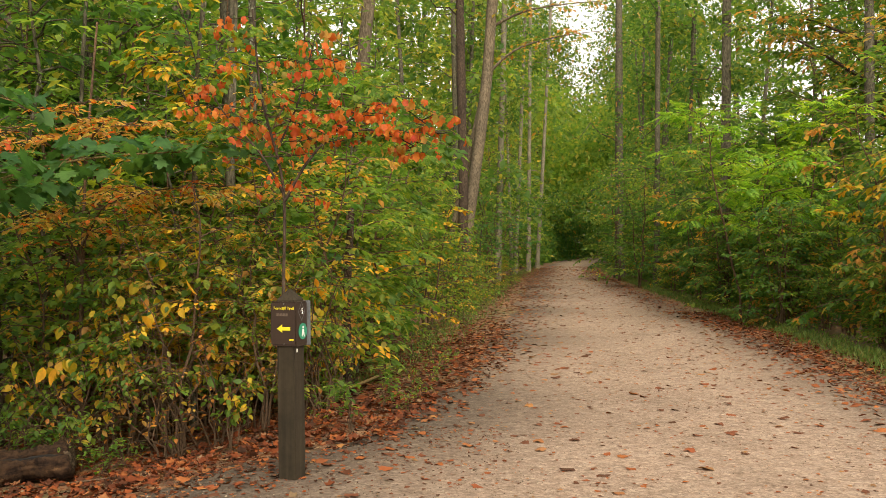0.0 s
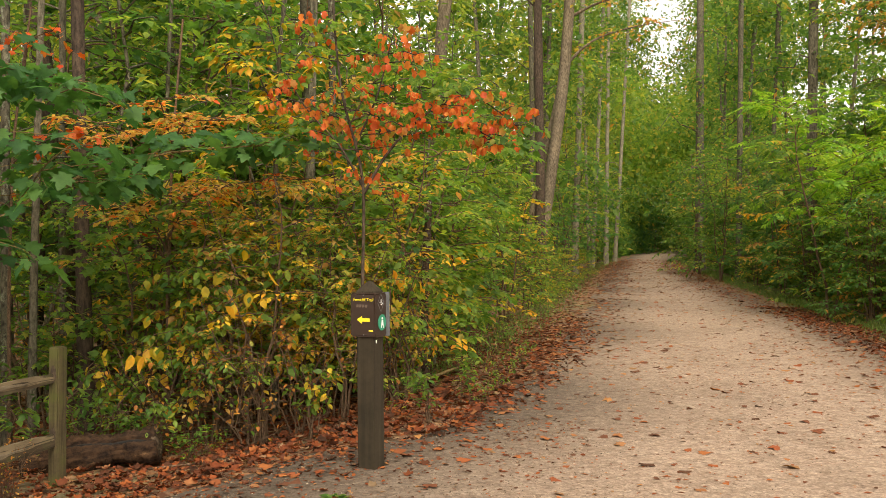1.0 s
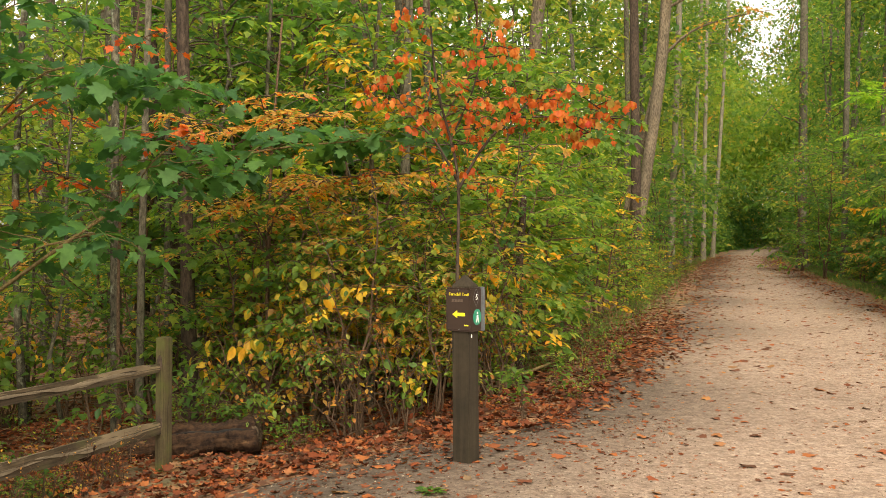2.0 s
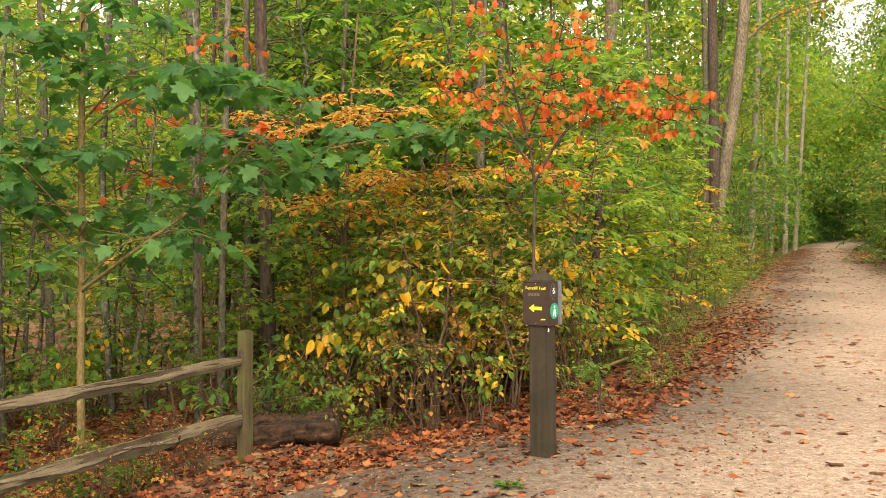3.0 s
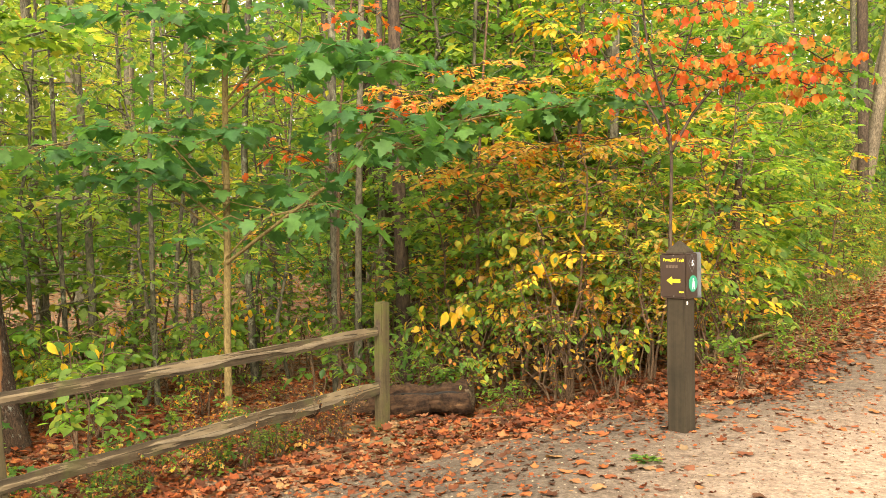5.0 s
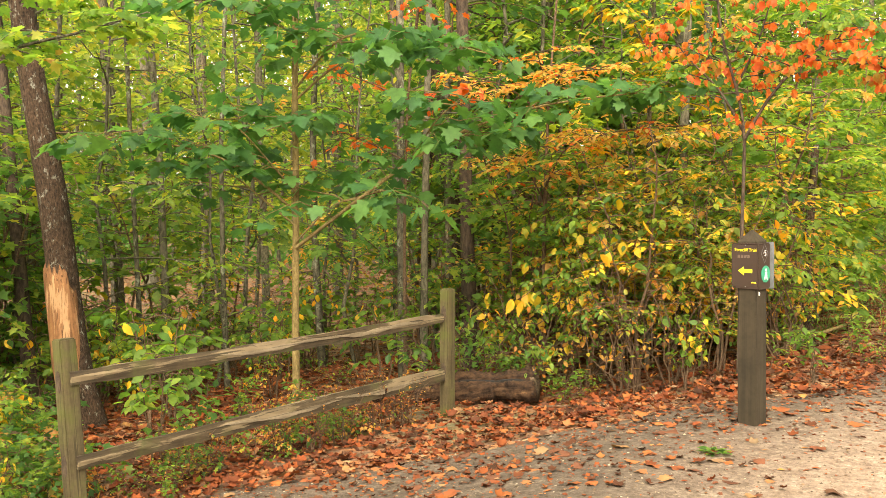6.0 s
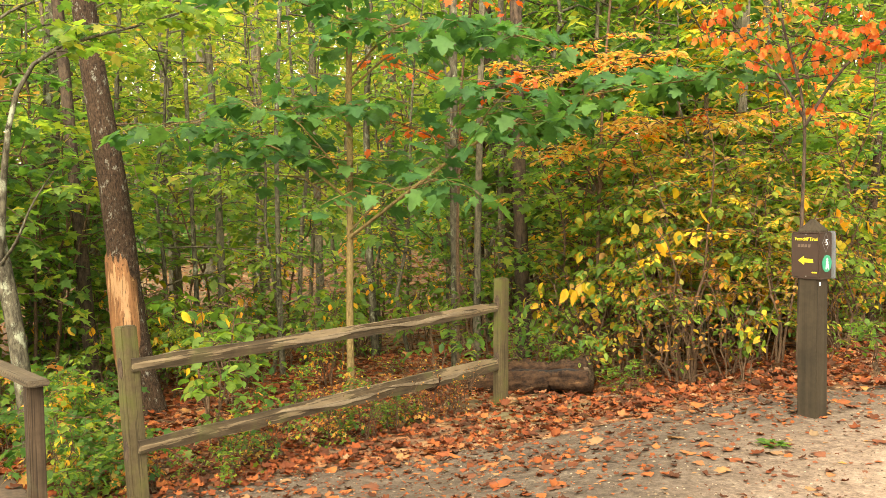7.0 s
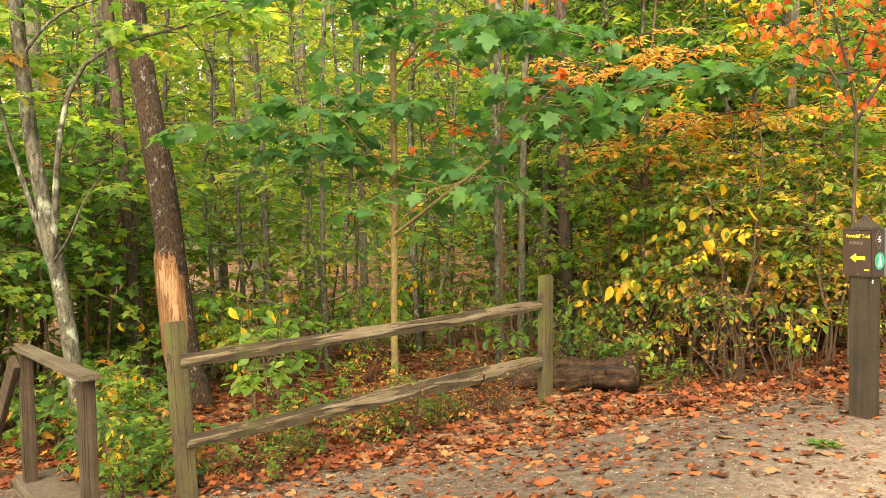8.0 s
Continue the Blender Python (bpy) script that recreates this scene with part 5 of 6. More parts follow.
branchy("lime_sapling", "tall sapling with yellow-lime leaves above the thicket", [(-2.5, 9.6, -0.5), (-2.5, 9.6, 1.6), (-2.45, 9.5, 3.0), (-2.3, 9.4, 4.6)], 0.035, 0.012, BARK_GREY,
        [([(-2.45, 9.5, 2.8), (-2.6, 9.2, 3.2), (-2.8, 9.05, 3.35)], 0.01), ([(-2.45, 9.5, 2.9), (-2.2, 9.25, 3.3), (-1.9, 9.3, 3.55)], 0.01), ([(-2.45, 9.5, 2.4), (-2.35, 9.2, 2.75), (-2.3, 9.0, 2.85)], 0.01),
         ([(-2.45, 9.5, 2.3), (-2.2, 9.3, 2.6), (-1.95, 9.2, 2.7)], 0.01), ([(-2.4, 9.5, 3.2), (-2.5, 9.2, 3.8), (-2.6, 9.1, 4.0)], 0.01)],
        [(LIME, 0.6), (GOLD, 0.4)], LEAF_OVAL, 0.085, 95, twigs=7, per=4, twig_len=0.40, first=0.25, spray=4, keep=0.2)


# ---- shrubs ----
def tag_shrub(ob, label, group="roadside thicket"):
    return tagged(ob, label, "shrub", group)


yellow_a = tag_shrub(layered("shrub", 201, 2.0, 4, 8, 0.9, [(GOLD, 0.09, 1.6, True), (YELLOW, 0.40), (LIME, 0.22), (GREEN, 0.13), (PEACH, 0.10)], LEAF_OVAL, 0.078, pairs=4, per=3, twig_len=0.3, first=0.42, droop=0.55, tilt=0.45, keep=0.45, r0=0.008), "arching shrub with yellow and green oval leaves")
yellow_b = tag_shrub(layered("shrub", 202, 1.7, 4, 7, 0.85, [(GOLD, 0.08, 1.6, True), (YELLOW, 0.40), (LIME, 0.24), (GREEN, 0.15), (PEACH, 0.08)], LEAF_OVAL, 0.074, pairs=4, per=3, twig_len=0.28, first=0.40, droop=0.55, tilt=0.45, keep=0.45, r0=0.008), "loose shrub with yellowing drooping leaves")
mixed_a = tag_shrub(layered("shrub", 203, 2.9, 3, 11, 1.0, [(YELLOW_GREEN, 0.52), (PEACH, 0.30), (RUSSET, 0.03), (GOLD, 0.07), (LIME, 0.08)], LEAF_MED, 0.075, pairs=5, per=4, twig_len=0.33, first=0.25, rise=0.35, sag=0.25), "tall shrub with mixed green, peach and russet leaves")
mixed_b = tag_shrub(layered("shrub", 204, 2.5, 4, 10, 1.05, [(YELLOW_GREEN, 0.42), (LIME, 0.30), (GOLD, 0.10), (YELLOW, 0.18)], LEAF_MED, 0.095, pairs=5, per=4, twig_len=0.36, first=0.15), "dense yellow-green shrub at the path's edge")
green_a = tag_shrub(layered("shrub", 205, 2.6, 4, 10, 1.15, [(GREEN, 0.6), (YELLOW_GREEN, 0.28), (LIME, 0.12)], LEAF_MED, 0.115, pairs=5, per=4, twig_len=0.4, first=0.1, taper=0.4), "dense green leafy shrub")
green_b = tag_shrub(layered("shrub", 206, 3.2, 4, 11, 1.35, [(GREEN, 0.50), (DARK_GREEN, 0.22), (YELLOW_GREEN, 0.20), (PEACH, 0.08)], LEAF_MED, 0.13, pairs=5, per=4, twig_len=0.45, first=0.08, taper=0.4), "tall dense green shrub")
lime_a = tag_shrub(layered("shrub", 207, 4.4, 3, 10, 1.4, [(LIME, 0.85), (YELLOW_GREEN, 0.15)], LEAF_PINNATE, 0.30, pairs=4, per=2, twig_len=0.4), "bright lime-green feathery shrub")
low_a = tag_shrub(shrub("shrub", 208, 0.7, 0.5, 5, [(GREEN, 0.35), (YELLOW_GREEN, 0.4), (LIME, 0.25)], LEAF_MED, 0.07, twigs=6, per=5, twig_len=0.25, first=0.3, flat=0.85), "low green seedling undergrowth")
russet_a = tag_shrub(shrub("shrub", 209, 1.5, 0.8, 7, [(RUSSET, 0.7), (YELLOW, 0.3)], LEAF_OVAL, 0.065, twigs=9, per=3, twig_len=0.35), "thin twiggy shrub with russet dying leaves")
maple_a = tag_shrub(layered("shrub", 210, 3.2, 2, 11, 1.2, [(DARK_GREEN, 0.12), (GREEN, 0.48), (LIME, 0.40)], LEAF_LOBED, 0.115, pairs=4, per=3, twig_len=0.36, first=0.42), "young maple with green lobed leaves")
bare_a = tag_shrub(shrub("shrub", 211, 1.8, 0.7, 7, [(RUSSET, 1.0)], LEAF_OVAL, 0.05, twigs=7, per=1, twig_len=0.35, first=0.3), "bare twiggy brown shrub with few withered leaves")
leafy_a = tag_shrub(shrub("shrub", 212, 0.8, 0.35, 4, [(GREEN, 0.5), (LIME, 0.35), (YELLOW, 0.15)], LEAF_OVAL, 0.09, twigs=6, per=4, twig_len=0.28, first=0.45, flat=0.9, droop=0.1), "small bright green leafy seedling")

gold_seedling = tag_shrub(shrub("shrub", 216, 1.25, 0.45, 5, [(GOLD, 0.16, 1.15), (LIME, 0.34), (YELLOW, 0.50)], LEAF_OVAL, 0.085, twigs=7, per=4, twig_len=0.3, first=0.4, flat=0.5, droop=0.6), "thin seedling with yellow and lime hanging leaves")
amber_a = tag_shrub(layered("shrub", 217, 3.6, 4, 10, 1.3, [(YELLOW_GREEN, 0.32), (PEACH, 0.22), (GOLD, 0.08), (GREEN, 0.38)], LEAF_MED, 0.125, pairs=5, per=4, twig_len=0.42, first=0.12, droop=0.4), "tall shrub turning gold and peach")
lime_top = tag_shrub(layered("shrub", 218, 4.7, 2, 12, 1.7, [(FRESH, 0.74), (GREEN, 0.18), (YELLOW_GREEN, 0.08)], LEAF_PINNATE, 0.36, pairs=4, per=2, twig_len=0.5, first=0.5, taper=0.5, rise=0.6), "bright lime-green layered top of a small tree")
maple_tall = tag_shrub(layered("broad_shrub", 219, 5.0, 2, 13, 1.8, [(DARK_GREEN, 0.55), (GREEN, 0.45)], LEAF_LOBED, 0.15, pairs=4, per=3, twig_len=0.5, first=0.3), "tall young maple with dark green lobed leaves")

broadleaf = tag_shrub(layered("seedling", 220, 1.15, 3, 5, 0.5, [(LIME, 0.50), (YELLOW, 0.25), (GOLD, 0.05, 1.0, True), (GREEN, 0.25)], LEAF_OVAL, 0.115, pairs=2, per=2, twig_len=0.2, first=0.45, tilt=0.4, droop=0.35, keep=0.5), "sparse broad-leaved seedling turning yellow", "forest floor seedlings")
bramble = tag_shrub(layered("bramble", 221, 0.55, 4, 5, 0.42, [(GREEN, 0.46), (DARK_GREEN, 0.20), (LIME, 0.10), (YELLOW, 0.12), (PEACH, 0.12)], LEAF_LOBED, 0.066, pairs=3, per=2, twig_len=0.17, first=0.15, tilt=0.45, r0=0.004), "low bramble with green and amber leaves", "forest floor seedlings")
first_use = {}


def plant(ob, x, y, turn, size=1.0):
    if ob.name not in first_use:
        first_use[ob.name] = True
        return stand(ob, x, y, turn, size)
    return stand_copy(ob, x, y, turn, size)


for x, y, a, s in ((-2.45, 8.75, 10, 1.0), (-1.75, 8.8, 120, 1.0), (-3.15, 8.85, 200, 0.95)):
    plant(yellow_a, x, y, a, s)
for x, y, a, s in ((-2.8, 8.5, 30, 0.8), (-1.35, 9.5, 260, 0.85), (-5.75, 4.55, 75, 0.45), (-1.2, 10.9, 15, 0.8)):
    plant(yellow_b, x, y, a, s)
for x, y, a, s in ((-3.3, 9.7, 0, 0.95), (-2.3, 9.6, 80, 1.0), (-4.2, 10.9, 190, 0.95), (-1.4, 9.7, 250, 0.95), (-3.0, 11.4, 310, 1.1), (-1.55, 8.35, 30, 0.62), (-2.75, 9.2, 140, 0.8), (-2.25, 8.35, 210, 0.84)):
    plant(mixed_a, x, y, a, s)
for x, y, a, s in ((-4.55, 4.85, 0, 0.7), (-5.3, 5.6, 80, 0.95), (-5.9, 6.4, 290, 0.8), (-6.6, 7.4, 30, 0.8), (-7.4, 7.0, 60, 1.1), (-7.9, 8.6, 230, 1.0), (-6.6, 9.0, 170, 1.0), (-4.6, 7.9, 310, 0.8), (-9.0, 8.0, 20, 1.2), (-7.2, 10.4, 100, 1.1)):
    plant(broadleaf, x, y, a, s)
for x, y, a, s in ((-4.62, 4.05, 0, 0.7), (-4.85, 4.3, 60, 0.9), (-5.05, 4.05, 200, 1.0), (-5.45, 4.6, 290, 0.9), (-5.55, 4.35, 20, 1.1), (-5.8, 4.8, 160, 1.2), (-6.5, 5.1, 240, 1.1), (-6.4, 4.6, 40, 1.3), (-6.7, 5.4, 110, 1.2), (-7.2, 5.2, 280, 1.3),
                   (-4.35, 4.9, 15, 0.6), (-4.15, 5.7, 155, 0.6), (-4.02, 6.3, 230, 0.55), (-4.8, 5.6, 45, 0.7), (-4.7, 6.7, 120, 0.7)):
    plant(bramble, x, y, a, s)
rr = random.Random(61)
for i in range(26):
    az, dist = radians(20 + 33 * ((i * 0.618) % 1)), 9.5 + 7.5 * rr.random()
    plant(broadleaf, -dist * math.sin(az), dist * math.cos(az), 71 * i, 0.75 + 0.35 * rr.random())
for x, y, a, s in ((-4.72, 3.78, 220, 0.5), (-1.75, 7.95, 20, 0.7), (-1.1, 9.3, 60, 0.7)):
    plant(gold_seedling, x, y, a, s)
for x, y, a, s in ((6.75, 13.2, 0, 0.9), (7.3, 15.0, 100, 1.1), (8.6, 16.5, 190, 1.25), (7.6, 12.2, 290, 1.0), (8.9, 22.0, 30, 1.2), (7.7, 28.5, 80, 1.0)):
    plant(amber_a, x, y, a, s)
for x, y, a, s in ((6.35, 17.9, 0, 0.75), (6.75, 18.6, 150, 0.8), (7.4, 19.6, 260, 0.85)):
    plant(green_b, x, y, a, s)
for x, y, a, s in ((6.1, 19.3, 0, 0.95), (7.3, 20.2, 130, 1.0), (8.6, 24.5, 250, 1.05)):
    plant(lime_top, x, y, a, s)
for x, y, a, s in ((0.1, 21.5, 0, 0.75), (0.6, 24.6, 70, 0.7), (0.9, 27.2, 140, 0.6), (1.45, 31.0, 220, 0.55), (2.2, 36.0, 300, 0.5), (2.9, 41.0, 30, 0.5)):
    plant(mixed_b, x, y, a, s)
for x, y, a, s in ((-5.0, 6.2, 200, 0.6), (-6.0, 6.9, 290, 0.8)):
    plant(leafy_a, x, y, a, s)
for x, y, a, s in ((-5.9, 10.9, 240, 1.0), (-3.3, 12.6, 60, 1.1), (-4.9, 12.4, 30, 1.25), (-7.0, 13.6, 80, 1.2), (-6.2, 14.2, 180, 1.3), (-9.3, 5.7, 10, 0.95), (-10.2, 6.8, 130, 1.0), (-9.4, 4.6, 250, 0.95), (1.3, 33.0, 10, 0.85), (1.9, 36.5, 90, 0.9), (-8.2, 5.2, 300, 0.7), (-8.9, 6.9, 40, 0.8), (-8.0, 3.8, 160, 0.75)):
    plant(maple_tall, x, y, a, s)
for i, y in enumerate((10.2, 11.7, 13.4, 15.3, 17.6, 20.2, 23.2)):
    plant(mixed_b, float(along(LEFT_EDGE, y)) - 1.75 - 0.06 * y + 0.25 * math.sin(2.3 * i), y, 91 * i, 0.95 + 0.035 * i)
for i, y in enumerate((11.6, 13.8, 16.2, 19.0, 22.5, 26.0, 30.0, 34.5, 39.0, 45.0)):
    plant(green_a, float(along(LEFT_EDGE, y)) - 2.9 - 0.03 * y, y, 77 * i, (1.2 if y < 20 else 0.75) + 0.2 * math.sin(1.3 * i))
for x, y, a, s in ((-3.6, 13.0, 20, 1.1), (-9.4, 7.4, 220, 0.9), (-10.2, 8.8, 320, 0.9), (-8.6, 5.0, 77, 0.9), (-9.0, 4.0, 290, 1.0), (-7.7, 4.3, 10, 0.6)):
    plant(green_a, x, y, a, s)
for i in range(10):
    u = 0.06 + 0.09 * i
    plant((bare_a, low_a, russet_a)[i % 3], -4.30 + 0.73 * u - 0.16 - 0.05 * math.sin(3 * i), 3.93 + 3.26 * u, 71 * i, (0.30, 0.42, 0.34)[i % 3])
for i in range(34):
    y = 9.8 + 0.8 * i
    plant(low_a, float(along(LEFT_EDGE, y)) - 1.15 - 0.35 * math.sin(2.7 * i), y, 83 * i, 0.45 + 0.15 * math.sin(1.9 * i))
for x, y, a, s in ((-3.80, 6.4, 0, 0.36), (-3.88, 6.1, 120, 0.32), (-3.95, 5.75, 200, 0.30), (-3.74, 6.65, 300, 0.34), (-2.2, 8.15, 0, 0.9), (-1.1, 9.1, 40, 0.9), (-2.9, 8.6, 250, 1.2)):
    plant(bare_a, x, y, a, s)
for x, y, a, s in ((-0.75, 7.9, 0, 0.65), (-2.75, 7.75, 90, 0.5), (-3.95, 6.05, 20, 0.4), (-0.55, 8.9, 200, 0.6), (-4.45, 3.62, 30, 0.55), (-4.75, 3.9, 100, 0.5), (-4.05, 4.35, 210, 0.35), (-3.3, 8.1, 10, 0.6)):
    plant(leafy_a, x, y, a, s)
for x, y, a, s in ((-1.2, 12.9, 220, 0.95), (-2.5, 15.0, 20, 1.1)):
    plant(lime_a, x, y, a, s)
rr = random.Random(7)
for i in range(5):
    t = rr.random()
    x, y = -4.2 - 8 * rr.random(), 5.2 + 9.5 * t
    if x > -4.0 or (x > -5.2 and y > 8.5):
        continue
    plant(low_a, x, y, rr.random() * 360, 0.45 + 0.7 * rr.random())
for x, y, a, s in ((-3.4, 8.2, 0, 0.9), (-3.65, 7.95, 50, 1.1), (-4.1, 7.9, 170, 1.2), (-3.1, 8.05, 310, 0.9), (-3.9, 9.0, 120, 1.2), (-0.35, 8.9, 70, 0.4), (-0.2, 10.0, 150, 0.45), (-1.2, 8.3, 10, 0.7), (0.0, 11.6, 90, 0.5), (-2.65, 7.8, 30, 0.45), (-4.1, 8.4, 130, 0.6)):
    plant(low_a, x, y, a, s)
for x, y, a, s in ((-2.3, 8.0, 0, 0.7), (-3.2, 8.3, 200, 0.8), (-4.0, 6.3, 40, 0.35), (-4.15, 5.6, 140, 0.4), (-3.75, 6.75, 240, 0.35), (-1.3, 9.1, 10, 0.8), (-1.9, 8.2, 33, 0.8)):
    plant(russet_a, x, y, a, s)
for x, y, a, s in ((-9.6, 11.6, 200, 1.0), (-7.6, 5.3, 20, 0.9), (-8.3, 6.3, 190, 1.0), (-7.2, 4.4, 120, 0.7), (-8.8, 4.6, 300, 1.1), (-3.6, 9.2, 90, 0.75), (-2.1, 9.3, 210, 0.65), (-1.0, 9.9, 20, 0.7), (-4.0, 9.7, 200, 0.9), (-8.9, 9.6, 0, 1.0), (-10.5, 10.5, 250, 1.1), (-9.2, 5.6, 60, 1.1)):
    plant(maple_a, x, y, a, s)

# ---- understorey saplings with level sprays ----
def under(seed, height, mats, leaf, template, label, twigs=20, per=4):
    return tagged(layered("sapling", seed, height, 1, twigs, 0.30 * height, mats, template, leaf, pairs=5, per=per, twig_len=0.11 * height, first=0.2, taper=0.45, rise=0.4, sag=0.35, bark=BARK_GREY, r0=0.012 + 0.004 * height), label, "sapling", "understorey")


under_lime = under(401, 5.5, [(LIME, 0.5), (YELLOW_GREEN, 0.32), (PEACH, 0.18)], 0.13, LEAF_SMALL, "slim sapling with lime and yellow leaves", 24, 4)
under_green = under(402, 6.0, [(GREEN, 0.4), (LIME, 0.6)], 0.135, LEAF_SMALL, "slim sapling with fresh green leaves", 24, 4)
under_yellow = under(403, 5.0, [(YELLOW, 0.55), (PEACH, 0.45)], 0.11, LEAF_SMALL, "slim sapling with yellow and peach leaves", 24, 4)
under_far = under(404, 7.0, [(FAR_LIME, 0.75), (YELLOW_GREEN, 0.25)], 0.19, LEAF_SMALL, "understorey sapling with pale yellow-green leaves", 18, 4)
broad_green = tag_shrub(layered("broad_shrub", 213, 5.2, 3, 14, 2.1, [(GREEN, 0.58), (DARK_GREEN, 0.10), (YELLOW_GREEN, 0.32)], LEAF_SMALL, 0.18, pairs=6, per=5, twig_len=0.6, first=0.1, lean=0.18), "broad green small tree with layered sprays")
green_far = tag_shrub(layered("shrub", 215, 3.2, 3, 11, 1.5, [(GREEN, 0.7), (DARK_GREEN, 0.3)], LEAF_SMALL, 0.24, pairs=5, per=4, twig_len=0.5, first=0.05, bare=False), "dense dark green shrub by the far path")
gold_speck = tagged(layered("sapling", 405, 2.4, 2, 9, 1.3, [(GOLD, 0.6), (LIME, 0.4)], LEAF_SMALL, 0.075, pairs=5, per=4, twig_len=0.35, first=0.5), "low sapling with level sprays of small yellow leaves", "sapling", "understorey")
for x, y, a, s_ in ((-8.4, 12.4, 0, 1.0), (-7.0, 13.2, 80, 0.9), (-9.6, 11.4, 190, 0.9)):
    plant(gold_speck, x, y, a, s_)
rr = random.Random(33)
for i in range(6):
    x, y = -4.6 - 4.2 * rr.random(), 4.9 + 4.2 * rr.random()
    if x > -4.45 + 0.28 * (y - 4) - 0.4:
        continue
    plant((leafy_a, yellow_b, low_a)[i % 3], x, y, 57 * i, (0.7, 0.42, 0.9)[i % 3] * (0.75 + 0.5 * rr.random()))
for i in range(13):
    az, dist = radians(13 + 43 * (i + rr.random()) / 13), 11.5 + 5 * rr.random()
    kind = under_green if az < radians(28) else (under_lime, under_far, under_green)[i % 3]
    plant(kind, -dist * math.sin(az), dist * math.cos(az), 67 * i, 0.75 + 0.4 * rr.random())
for i in range(36):
    az, dist = radians(4 + 52 * ((i * 0.618) % 1)), 17 + 20 * rr.random()
    plant(under_far, -dist * math.sin(az), dist * math.cos(az), 67 * i, 0.8 + 0.6 * rr.random() + 0.012 * (dist - 17))
for i, y in enumerate(np.arange(31, 84, 5.5)):
    plant(under_far, float(along(LEFT_EDGE, y)) - 1.9 - 1.5 * rr.random(), y, 37 * i, 0.7 + 0.008 * y)
for i, y in enumerate(np.arange(11.5, 62, 3.0)):
    xl, xr = float(along(LEFT_EDGE, y)), float(along(RIGHT_EDGE, y))
    away = (2.9 if y < 22 else 4.6) + 0.8 * rr.random()
    if i:
        plant((broad_green, maple_tall)[i % 3 == 1 and i < 8], xl - away, y, 91 * i, 0.8 + 0.010 * y)
    plant((broad_green, broad_green, amber_a)[i % 3], xr + 2.9 + 0.9 * rr.random(), y + 0.6, 47 * i, 0.75 + 0.011 * y + 0.15 * rr.random())
for x, y, a, s_ in ((-3.6, 13.8, 0, 1.15), (-5.6, 14.2, 70, 1.2), (-4.6, 16.6, 140, 1.35), (-2.6, 17.0, 210, 1.35), (-6.9, 15.5, 300, 1.2), (-11.2, 7.6, 10, 0.9), (-12.4, 9.3, 100, 1.0), (-10.6, 5.4, 200, 0.9), (11.0, 25.5, 60, 1.7), (13.2, 29.5, 160, 1.8), (15.2, 34, 260, 1.9), (8.3, 44.5, 30, 1.1), (7.6, 36.5, 200, 0.9), (7.3, 24.6, 100, 0.8)):
    plant(broad_green, x, y, a, s_)
plant(under_green, -1.1, 12.4, 40, 0.75)
for x, y, a, s_ in ((-4.6, 9.6, 0, 0.7), (-3.0, 10.6, 80, 0.8), (-1.9, 10.2, 30, 0.75)):
    plant(under_yellow, x, y, a, s_)
for i in range(7):
    az, dist = radians(24 + 32 * ((i * 0.618) % 1)), 9.5 + 5 * rr.random()
    plant((gold_seedling, leafy_a, maple_a)[i % 3], -dist * math.sin(az), dist * math.cos(az), 67 * i, (1.1, 1.4, 0.5)[i % 3] * (0.85 + 0.4 * rr.random()))
for x, y, a, s_ in ((-1.5, 11.3, 0, 1.15), (-1.9, 12.4, 120, 1.3), (-1.2, 14.4, 60, 1.3), (-0.3, 19.5, 200, 1.2), (0.3, 25.6, 250, 1.0)):
    plant(mixed_b, x, y, a, s_)
for x, y, a, s_ in ((8.4, 15.2, 0, 1.0), (9.6, 20.0, 200, 1.5)):
    plant(under_yellow, x, y, a, s_)

for i, y in enumerate(np.arange(10.5, 80, 2.6)):
    xr = float(along(RIGHT_EDGE, y))
    near = y < 27
    plant(green_b if near else green_far, xr + (2.15 if near else 3.0) + 0.4 * math.sin(3 * i), y, 77 * i, 0.7 + 0.12 * math.sin(2.1 * i) + 0.006 * y)
    plant(green_a if near else green_far, xr + (1.6 if near else 2.5) + 0.2 * math.cos(2 * i), y + 1.2, 131 * i, 0.5 + 0.1 * math.sin(1.7 * i))
    if i % 3 == 0:
        plant(mixed_b if i % 2 else mixed_a, xr + 1.5, y + 0.5, 59 * i, 0.8)
    if y < 34:
        plant(low_a, xr + 0.8, y + 0.7, 31 * i, 0.55)

# ---- more trees, far into the wood ----
wood = [own_tree("tree", [(0, 0, 0), (0.1 * k, 0.1, 4), (0.2, -0.1 * k, 9)], 0.13, 0.06, BARK_GREY, "tall woodland tree with yellow-green autumn crown", 300 + k,
                 [(FAR_LIME, 0.7), (YELLOW_GREEN, 0.3)] if k < 2 else [(GREEN, 0.6), (YELLOW_GREEN, 0.4)], 0.34, top=16, limbs=14, limb_len=3.6, crown_from=0.06, twigs=17, per=8, twig_len=1.9, wild=0.9, sides=8, rings=12) for k in range(4)]
spots = []
rr = random.Random(21)
while len(spots) < 30:
    az, dist = radians(-6 + 62 * rr.random()), 40 + 26 * rr.random()
    x, y = -dist * math.sin(az), dist * math.cos(az)
    if x > float(along(LEFT_EDGE, y)) - 3.5 or any((x - u) ** 2 + (y - v) ** 2 < 9 for u, v in spots):
        continue
    spots.append((x, y))
spots += [(float(along(RIGHT_EDGE, y)) + 5 + 9 * rr.random(), y) for y in np.arange(16, 100, 3.6)]
spots += [(14.0, 27.0), (15.5, 22.0)]
# Trees added out beyond the left edge to shade the maples there.
spots += [(-13.0, 5.2), (-12.4, 2.4)]
